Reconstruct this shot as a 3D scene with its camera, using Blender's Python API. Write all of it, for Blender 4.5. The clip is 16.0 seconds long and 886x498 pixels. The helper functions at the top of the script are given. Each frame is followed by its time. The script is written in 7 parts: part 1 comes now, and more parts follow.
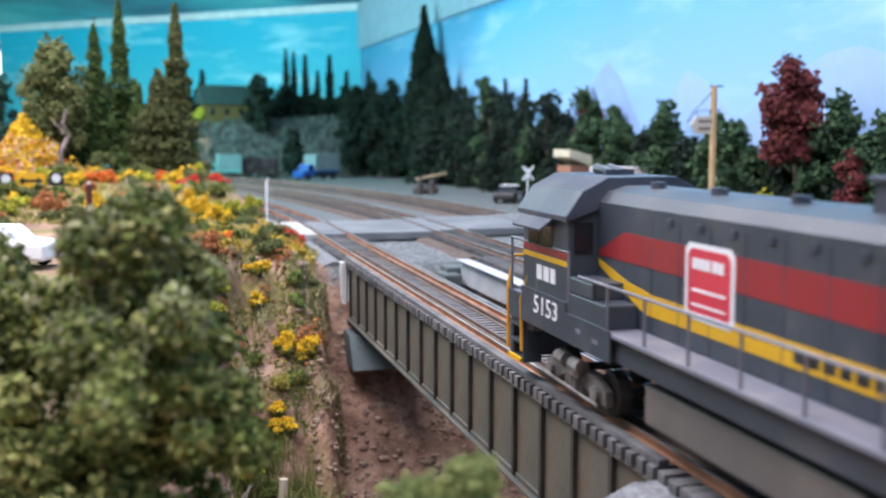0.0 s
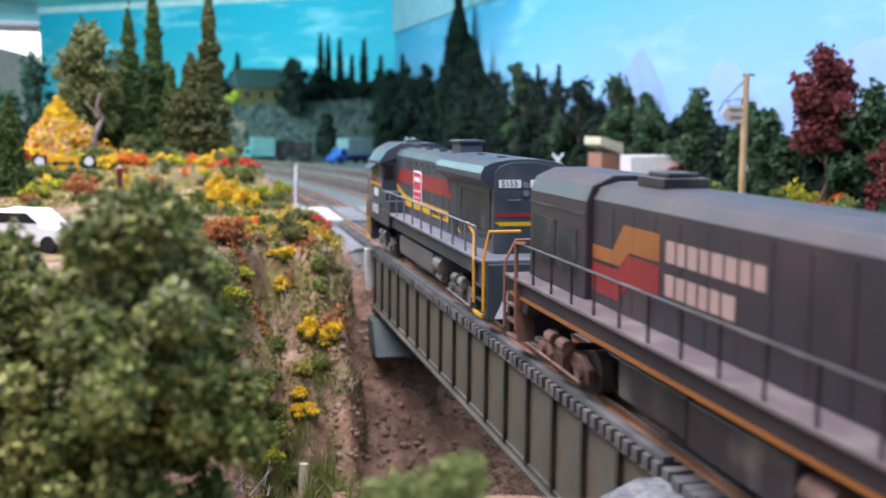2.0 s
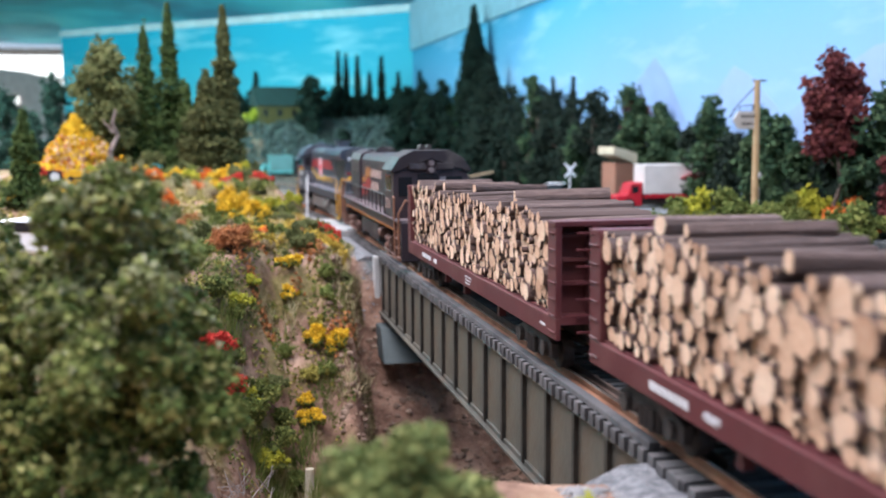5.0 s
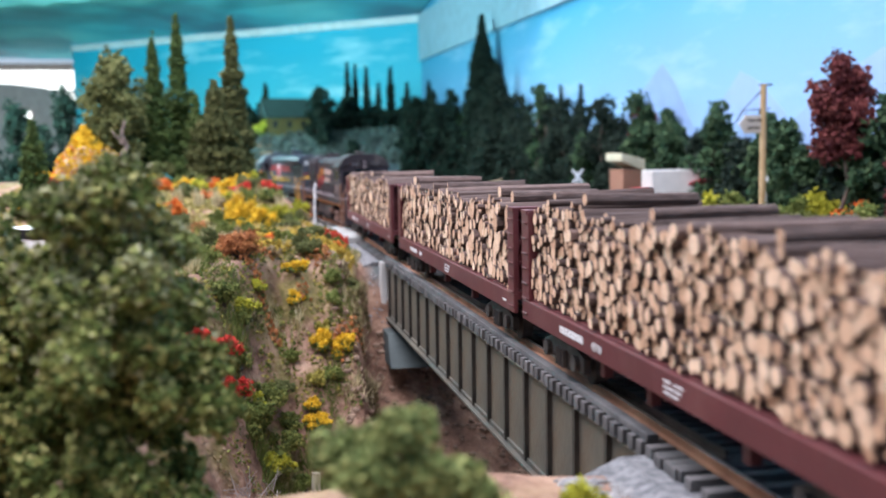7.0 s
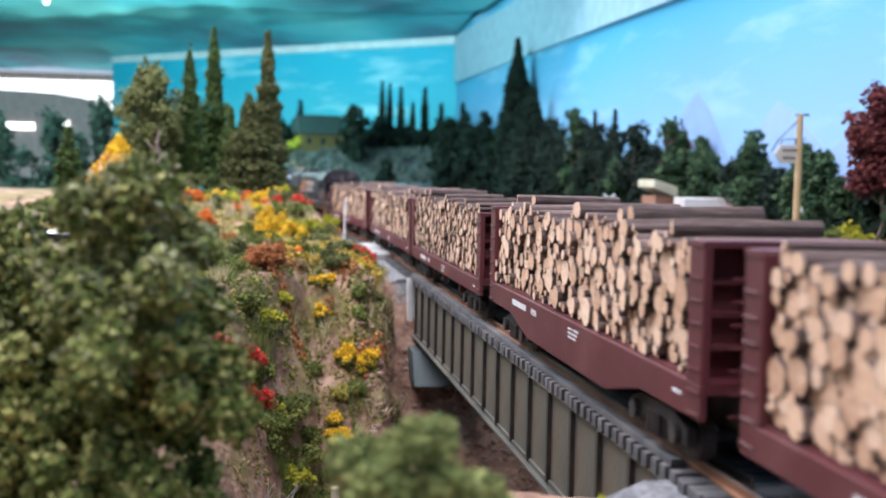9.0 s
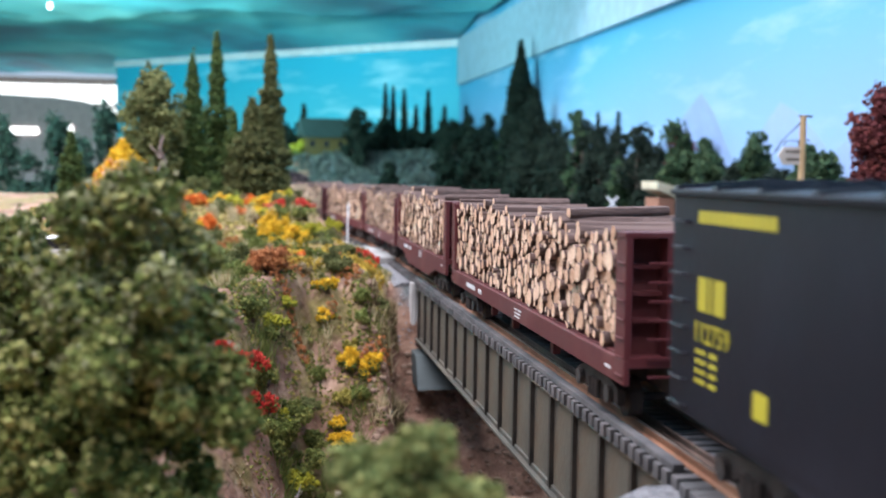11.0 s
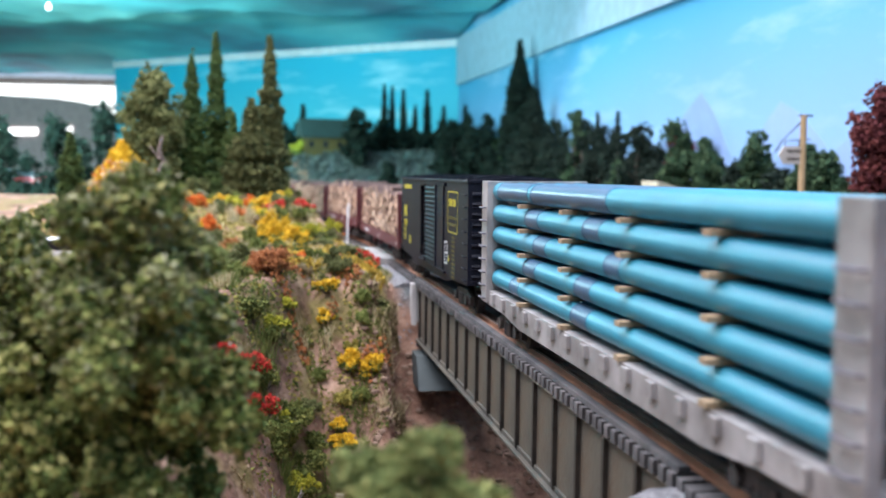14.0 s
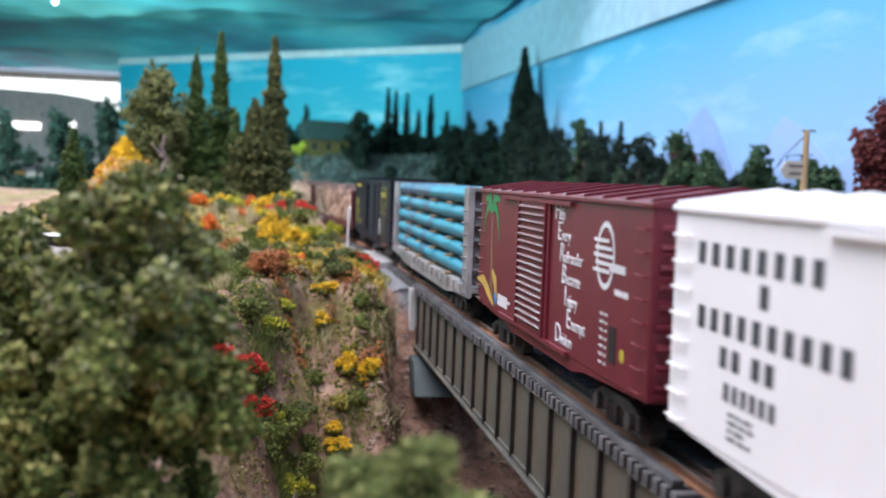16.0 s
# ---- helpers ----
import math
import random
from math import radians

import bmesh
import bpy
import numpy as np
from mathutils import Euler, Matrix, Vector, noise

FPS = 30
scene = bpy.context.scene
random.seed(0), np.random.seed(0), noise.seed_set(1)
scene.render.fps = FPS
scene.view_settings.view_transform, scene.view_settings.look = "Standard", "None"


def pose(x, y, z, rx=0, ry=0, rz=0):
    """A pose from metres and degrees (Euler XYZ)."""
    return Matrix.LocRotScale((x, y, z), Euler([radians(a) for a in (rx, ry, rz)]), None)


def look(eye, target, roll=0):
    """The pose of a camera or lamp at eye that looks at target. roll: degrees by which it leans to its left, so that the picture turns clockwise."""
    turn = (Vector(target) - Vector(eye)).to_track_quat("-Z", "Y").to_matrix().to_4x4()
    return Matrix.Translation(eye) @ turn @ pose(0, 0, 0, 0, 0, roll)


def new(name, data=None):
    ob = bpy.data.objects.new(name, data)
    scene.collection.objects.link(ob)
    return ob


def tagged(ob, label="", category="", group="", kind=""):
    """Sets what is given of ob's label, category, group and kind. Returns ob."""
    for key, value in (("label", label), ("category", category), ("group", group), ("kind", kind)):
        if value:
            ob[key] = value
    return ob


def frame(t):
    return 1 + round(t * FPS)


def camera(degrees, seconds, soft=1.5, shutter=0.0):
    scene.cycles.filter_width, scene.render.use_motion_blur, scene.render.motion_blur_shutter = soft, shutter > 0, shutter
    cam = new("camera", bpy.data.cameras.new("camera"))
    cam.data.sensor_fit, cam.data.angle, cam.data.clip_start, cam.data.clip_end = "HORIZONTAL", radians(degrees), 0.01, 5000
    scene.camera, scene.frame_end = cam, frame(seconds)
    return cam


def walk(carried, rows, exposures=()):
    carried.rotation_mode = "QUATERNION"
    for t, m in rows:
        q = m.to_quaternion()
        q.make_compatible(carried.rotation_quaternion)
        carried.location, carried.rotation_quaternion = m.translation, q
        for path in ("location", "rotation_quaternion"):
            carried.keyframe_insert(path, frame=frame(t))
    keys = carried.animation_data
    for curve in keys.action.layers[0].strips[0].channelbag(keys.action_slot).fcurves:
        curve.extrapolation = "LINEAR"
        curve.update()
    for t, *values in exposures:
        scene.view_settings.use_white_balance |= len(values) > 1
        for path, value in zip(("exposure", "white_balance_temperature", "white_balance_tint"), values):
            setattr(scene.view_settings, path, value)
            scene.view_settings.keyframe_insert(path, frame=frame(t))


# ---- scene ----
import collections
cam = camera(45.0, 16.0, soft=1.7, shutter=0.3)

# Lengths below are written in centimetres (the place is a model railway) and turned into metres by K.
K = 0.01

# seconds, eye, target, roll
PATH = [
    (0, (-10.179, -1.349, 6.017), (-9.674, 0.574, 5.804), -0.2),
    (0.5, (-10.027, -0.92, 6.01), (-9.54, 1.007, 5.79), 0.3),
    (1, (-9.782, -1.13, 5.971), (-9.336, 0.807, 5.744), 0.9),
    (1.5, (-9.738, -1.368, 6.033), (-9.294, 0.568, 5.797), 0.4),
    (2, (-9.689, -1.53, 6.213), (-9.248, 0.406, 5.97), 0.3),
    (2.5, (-9.657, -1.571, 6.254), (-9.219, 0.365, 6.011), 0.2),
    (3, (-9.634, -1.704, 6.249), (-9.197, 0.233, 6.009), 0.1),
    (3.5, (-9.563, -1.731, 6.081), (-9.131, 0.208, 5.849), -0.0),
    (6, (-8.697, -1.894, 5.455), (-8.312, 0.059, 5.262), -0.7),
    (6.5, (-8.704, -2.025, 5.374), (-8.319, -0.072, 5.187), -0.8),
    (7, (-8.703, -1.957, 5.297), (-8.325, -0.002, 5.111), -1.0),
    (7.5, (-8.665, -1.931, 5.19), (-8.294, 0.026, 5.013), -0.9),
    (8, (-8.644, -1.574, 5.067), (-8.287, 0.387, 4.906), -0.2),
    (8.5, (-8.61, -1.498, 5.075), (-8.274, 0.468, 4.925), 0.7),
    (9, (-8.631, -1.776, 5.114), (-8.306, 0.192, 4.969), 0.9),
    (11.5, (-8.543, -1.748, 5.174), (-8.226, 0.221, 5.033), 0.6),
    (12, (-8.569, -1.728, 5.172), (-8.251, 0.241, 5.029), 0.6),
    (12.5, (-8.58, -1.601, 5.18), (-8.266, 0.369, 5.037), 1.0),
    (13, (-8.578, -1.746, 5.226), (-8.264, 0.224, 5.082), 0.6),
    (13.5, (-8.612, -1.801, 5.238), (-8.295, 0.169, 5.095), 0.4),
    (14, (-8.61, -1.615, 5.187), (-8.291, 0.355, 5.046), 0.5),
    (14.5, (-8.568, -1.709, 5.204), (-8.254, 0.261, 5.064), 1.3),
    (15, (-8.583, -1.47, 5.209), (-8.268, 0.5, 5.069), 1.4),
    (15.5, (-8.594, -1.482, 5.21), (-8.279, 0.488, 5.079), 2.1),
    (16, (-8.613, -1.625, 5.242), (-8.294, 0.345, 5.11), 2.0),
]
walk(cam, [(t, look(Vector(e) * K, Vector(g) * K, r)) for t, e, g, r in PATH], exposures=((0.0, 0.0), (15.2, 0.0), (16.0, -0.22)))
cam.data.dof.use_dof, cam.data.dof.focus_distance, cam.data.dof.aperture_fstop = True, 0.31, 24.0

# ---- light: unseen area lights added over the layout, grey room light around ----
world = bpy.data.worlds.new("room_light")
world.use_nodes = True
world.node_tree.nodes["Background"].inputs["Color"].default_value = (0.64, 0.80, 1.0, 1)
world.node_tree.nodes["Background"].inputs["Strength"].default_value = 0.78
scene.world = world


def lamp(name, at, aim, sx, sy, watts, colour):
    d = bpy.data.lights.new(name, "AREA")
    d.shape, d.size, d.size_y, d.energy, d.color = "RECTANGLE", sx * K, sy * K, watts, colour
    ob = new(name, d)
    ob.matrix_world = look(Vector(at) * K, Vector(aim) * K)
    return ob


lamp("added_light_front", (-36, 24, 80), (-4, 42, -2), 150, 25, 21.5, (0.97, 0.905, 1.0))
lamp("added_light_middle", (-26, 92, 62), (-10, 84, 1), 25, 120, 12.0, (0.96, 0.91, 1.0))
# added out of view to brighten the far wall and the ceiling
lamp("added_light_back", (-62, 122, 28.0), (-22, 245, 37.0), 60, 8, 14.0, (0.62, 0.95, 1.0))


d = bpy.data.lights.new("sheeting_lamp", "POINT")
d.energy, d.color, d.shadow_soft_size = 5.5, (0.72, 0.98, 1.0), 0.03
new("sheeting_lamp", d).location = (-0.406, 1.644, 0.258)


# ---- materials ----
def material(name, colours, rough=0.6, metal=0.0, scale=60.0, detail=6.0, bump=0.15, bump_scale=600.0, spots=None, island=0.0, spec=0.4, obj=0.0):
    """Noise-mixed paint: colours is a list of 2 or 3 rgb stops; spots = (rgb, scale, amount) adds wear."""
    m = bpy.data.materials.new(name)
    m.use_nodes = True
    nt = m.node_tree
    bsdf = nt.nodes["Principled BSDF"]
    tc = nt.nodes.new("ShaderNodeTexCoord")
    n1 = nt.nodes.new("ShaderNodeTexNoise")
    n1.inputs["Scale"].default_value, n1.inputs["Detail"].default_value = scale, detail
    nt.links.new(tc.outputs["Object"], n1.inputs["Vector"])
    ramp = nt.nodes.new("ShaderNodeValToRGB")
    el = ramp.color_ramp.elements
    el[0].position, el[1].position = 0.36, 0.66
    el[0].color, el[1].color = (*colours[0], 1), (*colours[-1], 1)
    if len(colours) > 2:
        for i, c in enumerate(colours[1:-1]):
            el.new(0.36 + 0.3 * (i + 1) / (len(colours) - 1)).color = (*c, 1)
    nt.links.new(n1.outputs["Fac"], ramp.inputs["Fac"])
    out = ramp.outputs["Color"]
    if island or obj:
        src = nt.nodes.new("ShaderNodeNewGeometry") if island else nt.nodes.new("ShaderNodeObjectInfo")
        sock = src.outputs["Random Per Island"] if island else src.outputs["Random"]
        r2 = nt.nodes.new("ShaderNodeValToRGB")
        e2 = r2.color_ramp.elements
        e2[0].position, e2[1].position = 0.0, 1.0
        e2[0].color, e2[1].color = (*colours[0], 1), (*colours[-1], 1)
        if len(colours) > 2:
            for i, c in enumerate(colours[1:-1]):
                e2.new((i + 1) / (len(colours) - 1)).color = (*c, 1)
        nt.links.new(sock, r2.inputs["Fac"])
        mx = nt.nodes.new("ShaderNodeMix")
        mx.data_type = "RGBA"
        mx.inputs[0].default_value = island or obj
        nt.links.new(out, mx.inputs[6])
        nt.links.new(r2.outputs["Color"], mx.inputs[7])
        out = mx.outputs[2]
    if spots:
        n2 = nt.nodes.new("ShaderNodeTexNoise")
        n2.inputs["Scale"].default_value, n2.inputs["Detail"].default_value = spots[1], 8
        nt.links.new(tc.outputs["Object"], n2.inputs["Vector"])
        mr = nt.nodes.new("ShaderNodeMapRange")
        mr.inputs["From Min"].default_value, mr.inputs["From Max"].default_value = 0.5, 0.75
        mr.inputs["To Max"].default_value = spots[2]
        nt.links.new(n2.outputs["Fac"], mr.inputs["Value"])
        mx = nt.nodes.new("ShaderNodeMix")
        mx.data_type = "RGBA"
        mx.inputs[7].default_value = (*spots[0], 1)
        nt.links.new(mr.outputs["Result"], mx.inputs[0])
        nt.links.new(out, mx.inputs[6])
        out = mx.outputs[2]
    nt.links.new(out, bsdf.inputs["Base Color"])
    bsdf.inputs["Roughness"].default_value, bsdf.inputs["Metallic"].default_value = rough, metal
    bsdf.inputs["Specular IOR Level"].default_value = spec
    if bump:
        n3 = nt.nodes.new("ShaderNodeTexNoise")
        n3.inputs["Scale"].default_value, n3.inputs["Detail"].default_value = bump_scale, 4
        nt.links.new(tc.outputs["Object"], n3.inputs["Vector"])
        b = nt.nodes.new("ShaderNodeBump")
        b.inputs["Strength"].default_value, b.inputs["Distance"].default_value = bump, 0.001
        nt.links.new(n3.outputs["Fac"], b.inputs["Height"])
        nt.links.new(b.outputs["Normal"], bsdf.inputs["Normal"])
    return m


def glow(name, rgb, strength):
    m = bpy.data.materials.new(name)
    m.use_nodes = True
    b = m.node_tree.nodes["Principled BSDF"]
    b.inputs["Base Color"].default_value = (0, 0, 0, 1)
    b.inputs["Emission Color"].default_value, b.inputs["Emission Strength"].default_value = (*rgb, 1), strength
    return m


def shade(c, f):
    return tuple(min(1.0, x * f) for x in c)


def paint(name, c, rough=0.5, spots=None, var=0.82, **k):
    return material(name, [shade(c, var), c], rough, spots=spots, bump=k.pop("bump", 0.06), **k)


DUST = (0.28, 0.25, 0.22)
M_GREY = paint("loco_grey", (0.040, 0.052, 0.068), 0.42, (DUST, 90, 0.15))
M_GREY_ROOF = paint("loco_roof_grey", (0.042, 0.052, 0.076), 0.4, (DUST, 60, 0.18))
M_RED = paint("stripe_red", (0.26, 0.020, 0.024), 0.45)
M_YEL = paint("stripe_yellow", (0.62, 0.36, 0.012), 0.45)
M_WHITE = paint("lettering_white", (0.72, 0.74, 0.76), 0.5)
M_PINK = paint("emblem_red", (0.55, 0.035, 0.06), 0.5)
M_BLACK = paint("soot_black", (0.012, 0.012, 0.014), 0.5, (DUST, 120, 0.25))
M_UNDER = material("frame_black_brown", [(0.018, 0.016, 0.016), (0.06, 0.048, 0.042)], 0.7, scale=150)
M_TRUCK_GREY = material("truck_frame_grey", [(0.07, 0.065, 0.06), (0.2, 0.18, 0.165)], 0.65, scale=200)
M_GLASS = paint("cab_window", (0.012, 0.016, 0.02), 0.12)
M_ORANGE_RAIL = paint("handrail_yellow", (0.62, 0.30, 0.03), 0.45)
M_BROWN = paint("loco_brown_grey", (0.031, 0.023, 0.031), 0.5, ((0.085, 0.05, 0.048), 45, 0.45))
M_BROWN_DK = paint("loco_brown_dark", (0.024, 0.018, 0.022), 0.5, (DUST, 80, 0.3))
M_ORANGE = paint("frame_stripe_orange", (0.30, 0.105, 0.02), 0.55)
M_WALK = paint("walkway_grey", (0.14, 0.145, 0.18), 0.6, (DUST, 100, 0.4))
M_WALK_BR = paint("walkway_mauve", (0.125, 0.095, 0.105), 0.6, (DUST, 100, 0.5))
M_TANK = paint("fuel_tank_dusty", (0.11, 0.098, 0.09), 0.7, ((0.2, 0.17, 0.14), 60, 0.5))
M_RUSTY = material("rusty_truck", [(0.07, 0.035, 0.028), (0.2, 0.11, 0.085)], 0.75, scale=180)
M_LETTER = paint("lettering_faded", (0.40, 0.27, 0.24), 0.6)
M_CARRED = paint("freight_red", (0.105, 0.022, 0.026), 0.55, ((0.2, 0.09, 0.08), 90, 0.3))
M_MAROON = paint("boxcar_maroon", (0.155, 0.016, 0.03), 0.42)
M_BXBLACK = paint("boxcar_black", (0.006, 0.008, 0.017), 0.5, ((0.018, 0.022, 0.036), 60, 0.3), spec=0.22)
M_BXYEL_DIM = paint("boxcar_yellow_worn", (0.12, 0.11, 0.03), 0.6)
M_RUST_RAIL = paint("handrail_rust", (0.22, 0.10, 0.06), 0.6)
M_BXYEL = paint("boxcar_yellow", (0.52, 0.47, 0.04), 0.5)
M_BXWHITE = paint("boxcar_white", (0.88, 0.88, 0.90), 0.45, var=0.97)
M_BXLETTER = paint("boxcar_letters", (0.05, 0.055, 0.07), 0.5)
M_SILVER = material("flatcar_silver", [(0.24, 0.235, 0.23), (0.46, 0.45, 0.45)], 0.45, 0.2, scale=70, spots=((0.12, 0.1, 0.09), 120, 0.5))
M_PIPE = paint("pipe_turquoise", (0.032, 0.27, 0.38), 0.42, ((0.07, 0.23, 0.36), 30, 0.6))
M_PIPE_DK = paint("pipe_slate", (0.06, 0.14, 0.24), 0.35)
M_BLOCK = paint("timber_block", (0.36, 0.27, 0.17), 0.8)
M_GREEN_P = paint("palm_green", (0.012, 0.26, 0.07), 0.5)
M_PALMTRUNK = paint("palm_trunk", (0.20, 0.11, 0.06), 0.6)
M_SAND = paint("palm_yellow", (0.62, 0.42, 0.08), 0.5)
M_BLUE_P = paint("palm_blue", (0.03, 0.25, 0.6), 0.5)
M_BARK = material("log_bark", [(0.05, 0.034, 0.03), (0.12, 0.08, 0.07), (0.22, 0.15, 0.13)], 0.85, scale=3, bump=0.5, bump_scale=14, obj=0.55)
M_ENDGRAIN = material("log_end_grain", [(0.44, 0.25, 0.15), (0.68, 0.45, 0.30), (0.84, 0.64, 0.47)], 0.8, scale=2.5, bump=0.3, bump_scale=12, obj=0.7)
M_ENDGRAIN_REST = material("small_log_end_grain", [(0.44, 0.25, 0.15), (0.68, 0.45, 0.30), (0.84, 0.64, 0.47)], 0.8, scale=250, bump=0.3, bump_scale=1200, island=0.7)
M_CRATE = material("packed_timber", [(0.45, 0.19, 0.05), (0.6, 0.3, 0.1)], 0.7, scale=100)
M_RAIL = material("rusty_rail", [(0.20, 0.085, 0.045), (0.36, 0.18, 0.105)], 0.55, 0.2, scale=90)
M_RAIL_OLD = material("dull_old_rail", [(0.09, 0.06, 0.048), (0.17, 0.115, 0.09)], 0.65, 0.1, scale=90)
M_RAILTOP = material("polished_rail_head", [(0.5, 0.42, 0.36), (0.7, 0.62, 0.55)], 0.3, 0.8, scale=90)
M_TIE = material("weathered_tie", [(0.05, 0.05, 0.054), (0.10, 0.098, 0.10), (0.16, 0.15, 0.15)], 0.8, scale=160, bump=0.4, obj=0.5)
M_TIMBER = material("guard_timber", [(0.075, 0.075, 0.08), (0.15, 0.145, 0.145)], 0.8, scale=70, bump=0.4)
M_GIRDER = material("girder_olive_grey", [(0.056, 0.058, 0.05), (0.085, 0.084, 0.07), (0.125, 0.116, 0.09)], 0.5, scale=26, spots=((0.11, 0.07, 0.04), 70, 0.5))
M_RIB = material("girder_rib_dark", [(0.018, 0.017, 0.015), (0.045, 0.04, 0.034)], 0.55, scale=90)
M_CONC = material("concrete_pale", [(0.42, 0.42, 0.41), (0.62, 0.62, 0.60)], 0.8, scale=60, bump=0.3)
M_BLUEGREY = material("concrete_bluegrey", [(0.045, 0.062, 0.064), (0.085, 0.108, 0.11)], 0.7, scale=40)
M_ROAD = material("crossing_panel", [(0.095, 0.105, 0.115), (0.16, 0.17, 0.18)], 0.8, scale=30, bump=0.2)
M_ROAD_PALE = material("crossing_panel_pale", [(0.24, 0.24, 0.24), (0.40, 0.40, 0.39)], 0.8, scale=40, bump=0.3)
M_BALLAST = material("ballast_grey", [(0.09, 0.095, 0.105), (0.22, 0.225, 0.235)], 0.9, scale=500, bump=0.9, bump_scale=900)
M_TRACKBED = material("trackbed_brown", [(0.05, 0.036, 0.03), (0.125, 0.09, 0.075)], 0.9, scale=300, bump=0.8, bump_scale=900)
M_STONE = material("loose_stone", [(0.28, 0.21, 0.16), (0.5, 0.42, 0.36)], 0.9, scale=150, island=0.6, bump=0.4)
M_TRUNK = material("tree_trunk", [(0.05, 0.035, 0.028), (0.13, 0.10, 0.08)], 0.9, scale=200, bump=0.6)


def leaf(name, *cs):
    return material(name, list(cs), 0.85, scale=120, island=0.7, bump=0.0, spec=0.15)


L_FG = leaf("leaf_olive", (0.03, 0.045, 0.013), (0.095, 0.12, 0.03), (0.25, 0.25, 0.07))
L_TREE = leaf("leaf_tree_olive", (0.034, 0.055, 0.015), (0.085, 0.12, 0.03), (0.21, 0.235, 0.065), (0.48, 0.44, 0.18))
L_BUSHFG = leaf("leaf_fresh", (0.06, 0.09, 0.03), (0.17, 0.21, 0.07), (0.38, 0.37, 0.14))
# paler leaf colour for the lit top of the near trees
L_CROWN_LIT = leaf("leaf_crown_lit", (0.045, 0.055, 0.02), (0.12, 0.135, 0.055), (0.25, 0.25, 0.12), (0.5, 0.48, 0.31))
L_RUST = leaf("leaf_rust", (0.17, 0.065, 0.03), (0.36, 0.14, 0.055), (0.52, 0.23, 0.09))
L_OCHRE = leaf("turf_ochre", (0.10, 0.10, 0.022), (0.23, 0.205, 0.045), (0.43, 0.36, 0.09))
L_BROWN = leaf("scrub_brown", (0.09, 0.07, 0.035), (0.19, 0.145, 0.075), (0.30, 0.23, 0.13))
L_CONIF = leaf("needle_green", (0.018, 0.04, 0.014), (0.05, 0.085, 0.022), (0.09, 0.12, 0.035))
L_OLIVE = leaf("leaf_sage", (0.045, 0.058, 0.02), (0.10, 0.115, 0.04), (0.19, 0.195, 0.08))
L_HILL = leaf("needle_olive", (0.032, 0.04, 0.015), (0.072, 0.08, 0.028), (0.135, 0.135, 0.052))
L_SLATE = leaf("scrub_slate", (0.04, 0.055, 0.05), (0.08, 0.10, 0.09), (0.15, 0.17, 0.155))
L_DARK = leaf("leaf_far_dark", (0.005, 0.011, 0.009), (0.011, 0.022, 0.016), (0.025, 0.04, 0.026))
L_MID = leaf("leaf_far_green", (0.011, 0.028, 0.017), (0.029, 0.065, 0.031), (0.07, 0.108, 0.05))
L_RED = leaf("leaf_crimson", (0.045, 0.012, 0.015), (0.11, 0.026, 0.028), (0.18, 0.055, 0.045))
L_YEL = leaf("blossom_yellow", (0.32, 0.19, 0.015), (0.66, 0.40, 0.02), (0.82, 0.58, 0.06))
L_ORG = leaf("blossom_orange", (0.42, 0.07, 0.015), (0.6, 0.14, 0.03), (0.65, 0.28, 0.05))
L_REDB = leaf("blossom_red", (0.38, 0.03, 0.025), (0.55, 0.06, 0.04))
L_GRN = leaf("shrub_green", (0.05, 0.075, 0.016), (0.11, 0.14, 0.035), (0.2, 0.21, 0.06))
L_LIME = leaf("shrub_lime", (0.16, 0.17, 0.02), (0.32, 0.32, 0.03), (0.45, 0.42, 0.05))
L_STRAW = leaf("grass_straw", (0.36, 0.30, 0.16), (0.55, 0.47, 0.28), (0.62, 0.56, 0.38))
L_GRASS = leaf("grass_green", (0.07, 0.10, 0.025), (0.13, 0.17, 0.04), (0.24, 0.25, 0.09))


